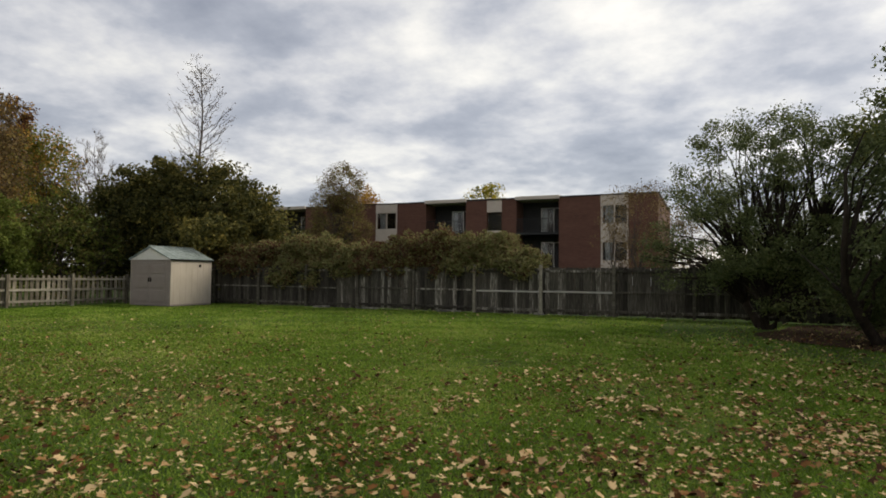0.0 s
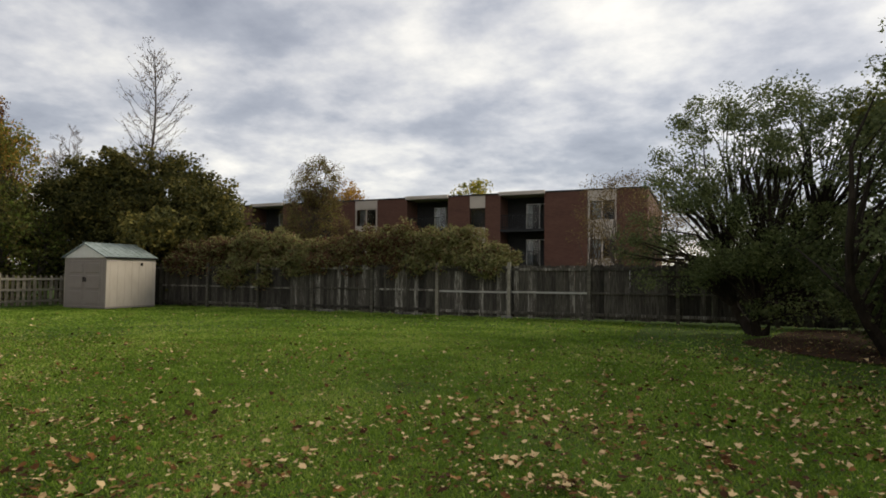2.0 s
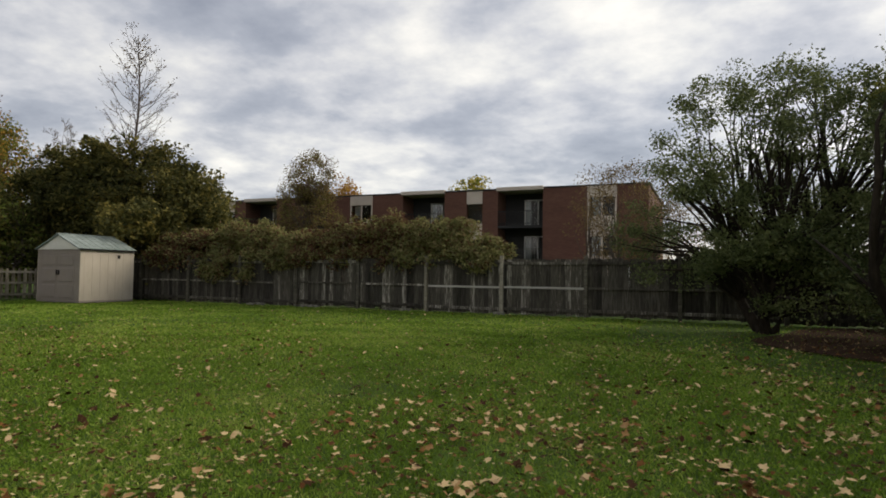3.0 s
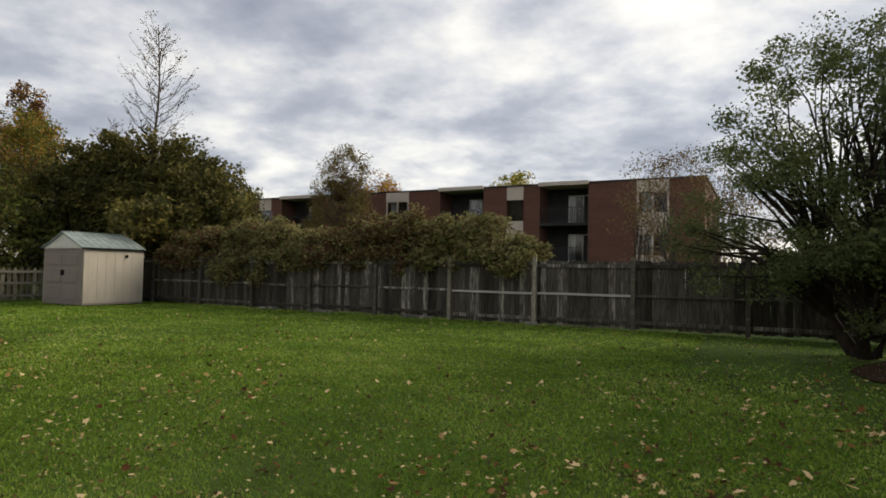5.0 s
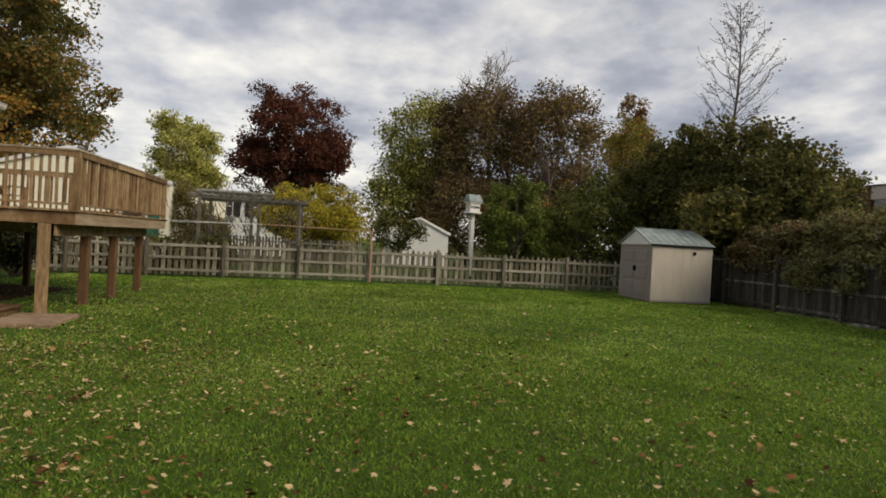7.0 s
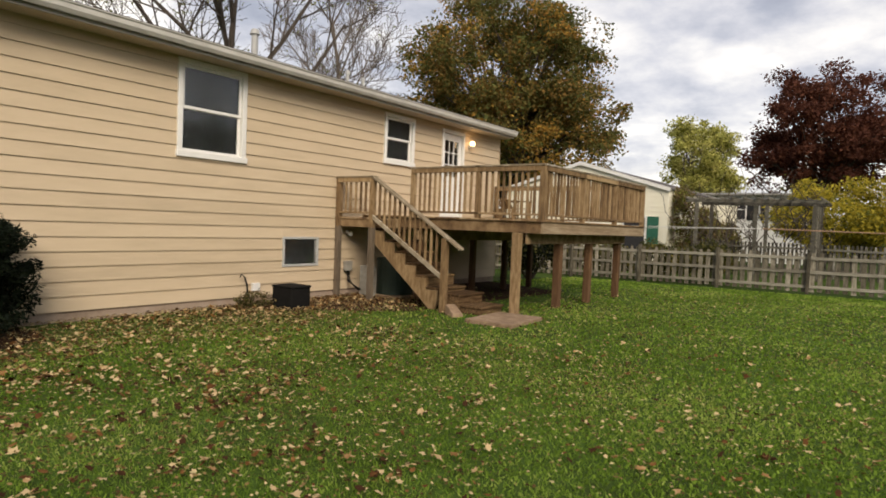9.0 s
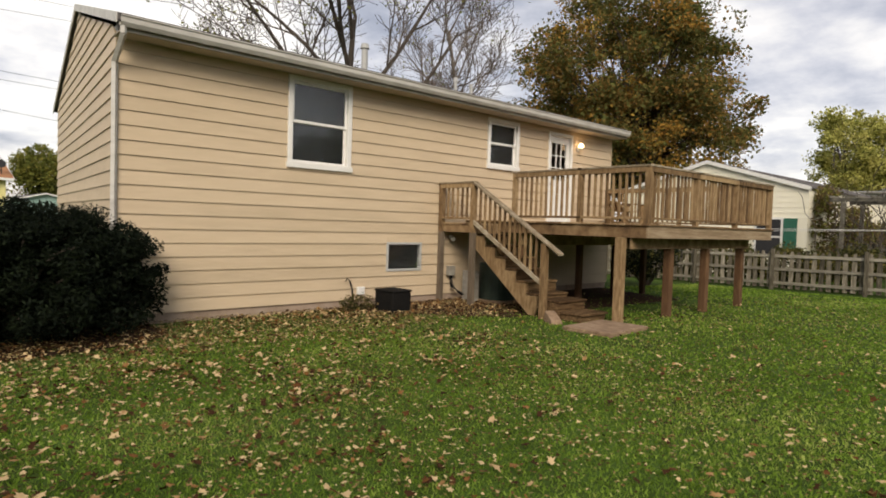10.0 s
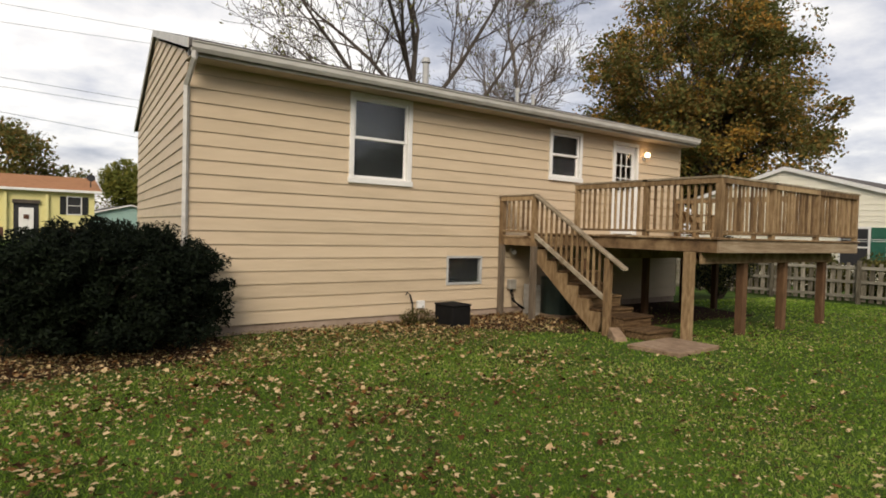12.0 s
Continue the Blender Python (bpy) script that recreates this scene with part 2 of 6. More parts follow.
M["orange_roof"] = material("orange_brown_roof", [(0.25, 0.115, 0.050), (0.37, 0.18, 0.082)], scale=2.5, rough=0.95, bump=0.2)
M["pale_wall"] = material("pale_cream_siding", [(0.76, 0.72, 0.58), (0.82, 0.78, 0.65)], scale=2, rough=0.7, bump=0.03)
M["white_wall"] = material("white_house_siding", [(0.56, 0.56, 0.54), (0.66, 0.66, 0.64)], scale=2, rough=0.7, bump=0.03)
M["teal_wall"] = material("teal_siding", [(0.24, 0.36, 0.32), (0.30, 0.42, 0.38)], scale=2, rough=0.7, bump=0)
M["green_shutter"] = material("green_shutter_paint", [(0.02, 0.10, 0.065), (0.035, 0.13, 0.085)], scale=5, rough=0.6, bump=0)
M["pole"] = material("rusty_pole_paint", [(0.30, 0.17, 0.10), (0.42, 0.27, 0.18)], scale=7, rough=0.7, bump=0.1)
M["stone"] = material("pale_edge_stone", [(0.10, 0.095, 0.08), (0.26, 0.25, 0.21)], scale=5, rough=0.9, bump=0.3, island=0.5)
M["car_paint"] = material("white_car_paint", [(0.62, 0.62, 0.62), (0.68, 0.68, 0.68)], scale=2, rough=0.25, bump=0, spec=0.5)
M["rubber"] = material("tyre_rubber", [(0.015, 0.015, 0.015), (0.03, 0.03, 0.03)], scale=9, rough=0.9, bump=0)
M["curtain"] = material("pale_curtain", [(0.16, 0.17, 0.18), (0.27, 0.28, 0.29)], scale=3, rough=0.9, bump=0, stretch=(9, 9, 0.5))
# grey for sheets added behind the house panes to lift their darkness
M["screen"] = material("dark_grey_backing", [(0.040, 0.043, 0.044), (0.062, 0.066, 0.066)], scale=3, rough=0.9, bump=0)
M["inner"] = material("inner_wall_paint", [(0.28, 0.275, 0.27), (0.36, 0.35, 0.34)], scale=2, rough=0.9, bump=0)
M["asphalt"] = material("asphalt", [(0.04, 0.04, 0.04), (0.06, 0.06, 0.06)], scale=20, rough=0.95, bump=0.3)

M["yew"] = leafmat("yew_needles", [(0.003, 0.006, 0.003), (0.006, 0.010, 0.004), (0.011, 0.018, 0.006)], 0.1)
M["dark_leaf"] = leafmat("dark_shrub_leaf", [(0.034, 0.038, 0.014), (0.065, 0.068, 0.022), (0.12, 0.112, 0.032), (0.26, 0.21, 0.055)], 0.3)
M["vine_leaf"] = leafmat("vine_leaf", [(0.10, 0.10, 0.042), (0.175, 0.18, 0.065), (0.26, 0.25, 0.10), (0.27, 0.17, 0.10)], 0.3)
M["rust_leaf"] = leafmat("rusty_vine_leaf", [(0.07, 0.035, 0.024), (0.13, 0.06, 0.036), (0.13, 0.095, 0.035)], 0.3)
M["crab_leaf"] = leafmat("crabapple_leaf", [(0.055, 0.075, 0.030), (0.11, 0.135, 0.052), (0.20, 0.225, 0.088)], 0.35)
M["green_leaf"] = leafmat("green_bush_leaf", [(0.085, 0.115, 0.022), (0.135, 0.17, 0.032), (0.20, 0.23, 0.05)], 0.35)
M["yellow_leaf"] = leafmat("yellow_leaf", [(0.30, 0.25, 0.03), (0.46, 0.37, 0.04), (0.55, 0.46, 0.07)], 0.4)
M["lime_leaf"] = leafmat("yellow_green_leaf", [(0.38, 0.38, 0.10), (0.50, 0.49, 0.14), (0.58, 0.52, 0.17)], 0.4)
M["maroon_leaf"] = leafmat("maroon_leaf", [(0.055, 0.020, 0.014), (0.095, 0.034, 0.021), (0.155, 0.060, 0.034)], 0.25)
M["brown_leaf"] = leafmat("brown_autumn_leaf", [(0.075, 0.054, 0.030), (0.13, 0.092, 0.046), (0.185, 0.130, 0.060), (0.23, 0.18, 0.06)], 0.3)
M["oak_leaf"] = leafmat("oak_leaf", [(0.07, 0.085, 0.025), (0.12, 0.125, 0.035), (0.17, 0.13, 0.038), (0.28, 0.15, 0.042)], 0.3)
M["olive_leaf"] = leafmat("olive_leaf", [(0.10, 0.115, 0.026), (0.17, 0.18, 0.038), (0.27, 0.24, 0.05)], 0.35)
M["orange_leaf"] = leafmat("orange_leaf", [(0.26, 0.13, 0.03), (0.38, 0.21, 0.04), (0.42, 0.29, 0.06)], 0.35)


def glass(name, tint=(0.9, 0.92, 0.92)):
    mt = bpy.data.materials.new(name)
    mt.use_nodes = True
    b = mt.node_tree.nodes["Principled BSDF"]
    b.inputs["Base Color"].default_value = (*tint, 1)
    b.inputs["Roughness"].default_value = 0.03
    b.inputs["Transmission Weight"].default_value = 1.0
    b.inputs["IOR"].default_value = 1.45
    return mt


def emitter(name, color, strength):
    mt = bpy.data.materials.new(name)
    mt.use_nodes = True
    b = mt.node_tree.nodes["Principled BSDF"]
    b.inputs["Emission Color"].default_value = (*color, 1)
    b.inputs["Emission Strength"].default_value = strength
    return mt


M["glass"] = glass("window_glass")
M["globe"] = emitter("lit_globe", (1.0, 0.66, 0.32), 5.0)
M["bulb"] = emitter("lit_pendant", (1.0, 0.62, 0.30), 1.5)


# ---- mesh helpers ----
def box(bm, x0, x1, y0, y1, z0, z1):
    r = bmesh.ops.create_cube(bm, size=1)["verts"]
    for v in r:
        v.co = Vector(((x0 + x1) / 2 + v.co.x * (x1 - x0), (y0 + y1) / 2 + v.co.y * (y1 - y0), (z0 + z1) / 2 + v.co.z * (z1 - z0)))
    return r


def hexa(bm, pts):
    """Eight corners: four below, four above, both anticlockwise from above."""
    v = [bm.verts.new(p) for p in pts]
    for f in ((3, 2, 1, 0), (4, 5, 6, 7), (0, 1, 5, 4), (1, 2, 6, 5), (2, 3, 7, 6), (3, 0, 4, 7)):
        bm.faces.new([v[i] for i in f])
    return v


def bevel(bm, w=0.006):
    bmesh.ops.bevel(bm, geom=list(bm.edges), offset=w, segments=1, affect="EDGES", clamp_overlap=True)


def tube(bm, pts, r0, r1, n=6):
    """A tapered tube through points."""
    rings = []
    k = len(pts)
    for i, p in enumerate(pts):
        p = Vector(p)
        d = (Vector(pts[min(i + 1, k - 1)]) - Vector(pts[max(i - 1, 0)])).normalized()
        a = d.cross(Vector((0, 0, 1)) if abs(d.z) < 0.9 else Vector((1, 0, 0))).normalized()
        b = d.cross(a)
        r = r0 + (r1 - r0) * i / max(k - 1, 1)
        rings.append([bm.verts.new(p + a * (r * math.cos(2 * math.pi * j / n)) + b * (r * math.sin(2 * math.pi * j / n))) for j in range(n)])
    for q, s in zip(rings, rings[1:]):
        for j in range(n):
            bm.faces.new((q[j], q[(j + 1) % n], s[(j + 1) % n], s[j]))
    bm.faces.new(rings[0][::-1])
    bm.faces.new(rings[-1])


def mesh_of(name, bm, mt):
    me = bpy.data.meshes.new(name)
    bmesh.ops.recalc_face_normals(bm, faces=bm.faces)
    bm.to_mesh(me)
    bm.free()
    me.materials.append(M[mt])
    return me


def part(name, bm, mt, parent, label=""):
    ob = new(name, mesh_of(name, bm, mt))
    ob.parent = parent
    return tagged(ob, label)


def piece(name, me, parent, m):
    ob = new(name, me)
    ob.parent = parent
    ob.matrix_local = m
    return ob


def thing(name, label, category, group="", at=(0, 0, 0), rz=0, kind=""):
    ob = new(name)
    ob.empty_display_size = 0.2
    ob.matrix_world = pose(*at, 0, 0, rz)
    return tagged(ob, label, category, group, kind)


def structure(name, bm, mt):
    return tagged(new(name, mesh_of(name, bm, mt)), kind="structure")


def bar(name, x0, x1, y0, y1, z0, z1, mt, parent, label="", bev=0.004):
    bm = bmesh.new()
    box(bm, x0, x1, y0, y1, z0, z1)
    if bev:
        bevel(bm, bev)
    return part(name, bm, mt, parent, label)


def quads_mesh(name, co, mt, nv=4):
    """co: (n, nv, 3) corners of loose faces."""
    n = len(co)
    me = bpy.data.meshes.new(name)
    me.vertices.add(n * nv)
    me.vertices.foreach_set("co", np.ascontiguousarray(co, dtype=np.float32).ravel())
    me.loops.add(n * nv)
    me.loops.foreach_set("vertex_index", np.arange(n * nv, dtype=np.int32))
    me.polygons.add(n)
    me.polygons.foreach_set("loop_start", np.arange(0, n * nv, nv, dtype=np.int32))
    me.update(calc_edges=True)
    me.materials.append(M[mt])
    return me


def leaves(pts, size, rng, lift=0.0, slim=0.6):
    """Pointed leaf faces of random turn about the points."""
    n = len(pts)
    a = rng.normal(size=(n, 3))
    a[:, 2] *= 0.7
    a /= np.linalg.norm(a, axis=1)[:, None]
    b = np.cross(a, rng.normal(size=(n, 3)))
    b /= np.linalg.norm(b, axis=1)[:, None] + 1e-9
    c = np.cross(a, b)
    s = (size * rng.uniform(0.6, 1.3, n))[:, None]
    p = pts
    co = np.stack([p - a * s * 0.5, p + b * s * slim * 0.5 + c * s * 0.08, p + a * s * 0.5, p - b * s * slim * 0.5 + c * s * 0.08], axis=1)
    return co


def blob_points(centres, radii, counts, rng, shell=0.6, fuzz=0.18):
    out = []
    for c, r, n in zip(centres, radii, counts):
        d = rng.normal(size=(n, 3))
        d /= np.linalg.norm(d, axis=1)[:, None]
        q = rng.uniform(0, 1, n) ** (1 / 3)
        q = shell * q ** 0.4 + (1 - shell) * q
        q *= 1 + fuzz * rng.normal(size=n)
        out.append(np.array(c) + d * q[:, None] * np.array(r))
    return np.concatenate(out)


# ---- plants ----
def crown_clumps(crowns, n, rng, boughs=0, spray=0.26):
    """Clump centres near the skin and inside of the crown's ellipsoids, gathered into boughs where wanted."""
    if boughs:
        heads = crown_clumps(crowns, boughs, rng)
        r = spray * np.mean([min(c[3], c[4]) for c in crowns])
        own = rng.integers(0, boughs, n)
        loose = crown_clumps(crowns, n, rng)
        alone = rng.uniform(size=(n, 1)) < 0.4
        d = rng.normal(size=(n, 3))
        d /= np.linalg.norm(d, axis=1)[:, None]
        size = rng.uniform(0.6, 1.3, boughs)[own, None]
        return np.where(alone, loose, heads[own] + d * (rng.uniform(0.1, 1, (n, 1)) ** 0.6) * size * np.array((r, r, r * 0.55)))
    w = np.array([c[3] * c[4] * c[5] for c in crowns]) ** 0.8
    pick = rng.choice(len(crowns), n, p=w / w.sum())
    pts = []
    for i in pick:
        x, y, z, rx, ry, rz = crowns[i]
        d = rng.normal(size=3)
        d /= np.linalg.norm(d)
        q = rng.uniform(0.35, 1.0) ** 0.55
        pts.append((x + d[0] * rx * q, y + d[1] * ry * q, z + d[2] * rz * q))
    return np.array(pts)


def plant(name, label, category, base, crowns, clumps, clump_r, per, size, leaf, bark="bark", trunk_r=0.15, stems=1, seed=1, fork=0.35, group="", limbs=60, mix=None, floor=0.15, flat=0.75, fuzz=0.18, boughs=0, spray=0.26, splay=1.0, slim=0.6):
    """A tree or bush: stems, limbs towards the clumps of its crown, and small leaves."""
    rng = np.random.default_rng(seed)
    rnd = random.Random(seed)
    base = Vector(base)
    th = thing(name, label, category, group, at=base)
    pts = crown_clumps([(c[0] - base.x, c[1] - base.y, *c[2:]) for c in crowns], clumps, rng, boughs, spray)
    pts[:, 2] = np.maximum(pts[:, 2], floor)
    top = pts[:, 2].max()
    cx, cy = pts[:, 0].mean(), pts[:, 1].mean()
    bm = bmesh.new()
    ends = []
    for s in range(stems):
        a = 2 * math.pi * s / stems + seed
        sp = 0.0 if stems == 1 else min(0.35 * abs(pts[:, 0]).max(), (0.12 if stems < 4 else 0.22) * top + 0.15)
        e = Vector((cx * 0.6 + math.cos(a) * sp * 1.6 * splay, cy * 0.6 + math.sin(a) * sp * 1.6 * splay, top * (0.62 + 0.1 * rnd.random())))
        path = [Vector((math.cos(a) * trunk_r * (stems > 1), math.sin(a) * trunk_r * (stems > 1), -0.05))]
        for k in range(1, 7):
            t = k / 6
            path.append(path[0].lerp(e, t) + Vector((rnd.uniform(-1, 1), rnd.uniform(-1, 1), 0)) * 0.035 * top * (t < 1) + Vector((math.cos(a), math.sin(a), -0.3)) * (stems > 1) * 0.10 * top * math.sin(math.pi * t) * splay)
        tube(bm, path, trunk_r, trunk_r * (0.25 if stems == 1 else 0.10), 8)
        ends.append(path)
    part("trunk", bm, bark, th)
    bm = bmesh.new()
    order = list(range(len(pts)))
    rnd.shuffle(order)
    for i in order[:limbs]:
        p = Vector(pts[i])
        path = min(ends, key=lambda q: (q[3] - p).length)
        t = min(0.95, max(fork, 0.75 * p.z / top))
        f = t * 6
        k = min(int(f), 5)
        s = path[k].lerp(path[k + 1], f - k)
        mid = s.lerp(p, 0.5) + Vector((rnd.uniform(-1, 1), rnd.uniform(-1, 1), rnd.uniform(0.2, 1.6))) * 0.13 * (p - s).length
        r = trunk_r * (1 - 0.7 * t) * 0.45
        tube(bm, [s, s.lerp(mid, 0.5), mid, mid.lerp(p, 0.6), p], r, r * 0.15, 4)
    part("limb", bm, bark, th)
    n = max(1, int(per))
    rr = clump_r * rng.uniform(0.6, 1.4, len(pts))
    P = blob_points(pts, [(r, r, r * flat) for r in rr], [n] * len(pts), rng, 0.35, fuzz)
    P = P[P[:, 2] > 0.02]
    ls = leaves(P, size, rng, slim=slim)
    if mix:
        leaf2, share, cond = mix
        sel = rng.uniform(size=len(P)) < share * (0.5 + (cond(P + np.array(base)) if cond else 0.5))
        ob = new("second_leaves", quads_mesh("second_leaves", ls[sel], leaf2))
        ob.parent = th
        ls = ls[~sel]
    ob = new("crown", quads_mesh("crown", ls, leaf))
    ob.parent = th
    return th


def bare_tree(name, label, base, height, spread, seed, bark="bark", leaf=None, nleaf=0, size=0.12, trunk_r=0.2, first=0.25, depth=4, kids=5, group="", thick=0.55, rmin=0.006, lean=0.0, reach=1.0):
    """A leafless tree: limbs that fork again and again."""
    rnd = random.Random(seed)
    rng = np.random.default_rng(seed)
    th = thing(name, label, "tree", group, at=base)
    trunk, twigs = bmesh.new(), bmesh.new()
    tips = []

    def grow(p, d, ln, r, lv):
        path = [p]
        q, dd = p.copy(), d.copy()
        steps = 5
        for k in range(steps):
            wob = 0.03 if lv == 0 and reach < 1 else 0.12
            dd = (dd + Vector((rnd.gauss(0, wob), rnd.gauss(0, wob), rnd.gauss(0.05, 0.06)))).normalized()
            q = q + dd * ln / steps
            path.append(q.copy())
        tube(trunk if lv == 0 else twigs, path, r, max(r * 0.3, rmin), 8 if lv == 0 else (5 if lv == 1 else 3))
        if lv >= depth:
            tips.extend(path[2:])
            return
        nk = kids + (4 if lv == 0 else 0)
        for k in range(nk):
            t = (first if lv == 0 else 0.2) + (1 - (first if lv == 0 else 0.2)) * (k + rnd.random()) / nk
            f = min(t * steps, steps - 0.01)
            i = int(f)
            s = path[i].lerp(path[i + 1], f - i)
            along = (path[i + 1] - path[i]).normalized()
            side = along.orthogonal().normalized()
            side.rotate(Matrix.Rotation(rnd.uniform(0, 2 * math.pi), 3, along))
            nd = (along * (1.0 - spread * 0.4) + side * spread + Vector((0, 0, 0.18))).normalized()
            grow(s, nd, ln * (reach if lv == 0 else 1.0) * rnd.uniform(0.42, 0.62) * (1.15 - 0.45 * t), max(r * thick * (1 - 0.5 * t), rmin), lv + 1)

    grow(Vector((0, 0, -0.05)), Vector((lean, 0, 1)).normalized(), height * 0.92, trunk_r, 0)
    part("trunk", trunk, bark, th)
    part("limb", twigs, bark, th)
    if leaf:
        idx = rng.integers(0, len(tips), nleaf)
        P = np.array([tuple(tips[i]) for i in idx]) + rng.normal(size=(nleaf, 3)) * 0.12
        ob = new("crown", quads_mesh("crown", leaves(P, size, rng), leaf))
        ob.parent = th
    return th


def slim_tree(name, label, base, height, seed, bark, leaf, nleaf):
    """A slender tree: one straight stem with rising side branches and few leaves."""
    rnd = random.Random(seed)
    rng = np.random.default_rng(seed)
    th = thing(name, label, "tree", at=base)
    trunk, twigs = bmesh.new(), bmesh.new()
    stem = [Vector((0.10 * math.sin(k * 1.1), 0.08 * math.sin(k * 0.8 + 1), height * k / 10 - 0.05 * (k == 0))) for k in range(11)]
    tube(trunk, stem, 0.12, 0.012, 8)
    part("trunk", trunk, bark, th)
    tips = []
    for i in range(46):
        t = 0.42 + 0.56 * i / 46
        f = t * 10
        k = min(int(f), 9)
        s = stem[k].lerp(stem[k + 1], f - k)
        a = i * 2.4 + rnd.uniform(-0.3, 0.3)
        ln = height * (0.23 * (1 - t) ** 0.6 + 0.03) * rnd.uniform(0.7, 1.15)
        up = rnd.uniform(0.9, 1.7)
        e = s + Vector((math.cos(a), math.sin(a), up)).normalized() * ln
        m = s.lerp(e, 0.5) + Vector((math.cos(a), math.sin(a), -0.6)) * 0.08 * ln
        tube(twigs, [s, m, e], 0.022 * (1.2 - t) + 0.008, 0.007, 4)
        for j in range(6):
            q = s.lerp(m, rnd.random()) if j < 2 else m.lerp(e, rnd.random())
            b = a + rnd.choice((-1, 1)) * rnd.uniform(0.5, 1.3)
            g = q + Vector((math.cos(b), math.sin(b), rnd.uniform(0.4, 1.2))).normalized() * ln * rnd.uniform(0.25, 0.5)
            tube(twigs, [q, q.lerp(g, 0.5) + Vector((0, 0, -0.03)), g], 0.009, 0.006, 3)
            tips += [g, q.lerp(g, 0.6)]
        tips += [e, m]
    part("limb", twigs, bark, th)
    idx = rng.integers(0, len(tips), nleaf)
    P = np.array([tuple(tips[i]) for i in idx]) + rng.normal(size=(nleaf, 3)) * 0.10
    ob = new("crown", quads_mesh("crown", leaves(P, 0.10, rng), leaf))
    ob.parent = th
    return th


# ---- ground ----
def ground_height(x, y):
    return 0.035 * math.sin(0.45 * x + 1.0) * math.sin(0.38 * y + 0.5) * max(0.0, 1 - max(abs(x + 8) / 14, abs(y - 8) / 11)) - 0.01 - 0.012 * max(0.0, 7.8 - max(y, -6.0)) * min(1.0, max(0.0, (-17.0 - x) / 5.0)) * (x > -24)


def build_ground():
    bm = bmesh.new()
    xs = [-1500, -500, -150, -60, -35] + [-23 + i * 1.0 for i in range(31)] + [20, 60, 150, 500, 1500]
    ys = [-1500, -500, -150, -60, -25] + [-4 + i * 1.0 for i in range(24)] + [30, 60, 150, 500, 1500]
    g = [[bm.verts.new((x, y, ground_height(x, y))) for y in ys] for x in xs]
    for i in range(len(xs) - 1):
        for j in range(len(ys) - 1):
            bm.faces.new((g[i][j], g[i + 1][j], g[i + 1][j + 1], g[i][j + 1]))
    ob = structure("ground", bm, "lawn")
    for p in ob.data.polygons:
        p.use_smooth = True


build_ground()

PATH_XY = [(0.4, -1.0), (0.7, 2.0), (0.3, 4.6), (-0.5, 6.0), (-2.5, 7.6), (-5.0, 3.6)]


def in_open(x, y):
    """Lawn inside the fences and clear of house, shed and pads."""
    ok = (x > -22.3) & (x < 9) & (y > -8) & (y < 19.5)
    ok &= ~((y < -1.72) & (x < -4.75))
    ok &= ~((x > -21.0) & (x < -18.7) & (y > 16.45) & (y < 18.6))
    ok &= ~((x > -11.45) & (x < -10.15) & (y > 1.75) & (y < 2.65))
    return ok


def gh(x, y):
    w = np.maximum(0, 1 - np.maximum(np.abs(x + 8) / 14, np.abs(y - 8) / 11))
    low = 0.012 * np.maximum(0, 7.8 - np.maximum(y, -6.0)) * np.clip((-17.0 - x) / 5.0, 0, 1)
    return 0.035 * np.sin(0.45 * x + 1.0) * np.sin(0.38 * y + 0.5) * w - 0.01 - low


def scatter(n, sigma, rng):
    """Places on the lawn, thicker near the walk."""
    k = rng.integers(0, len(PATH_XY), n)
    c = np.array(PATH_XY)[k]
    r = sigma * rng.uniform(0.02, 1, n) ** 0.75
    a = rng.uniform(0, 2 * np.pi, n)
    return c[:, 0] + r * np.cos(a), c[:, 1] + r * np.sin(a)


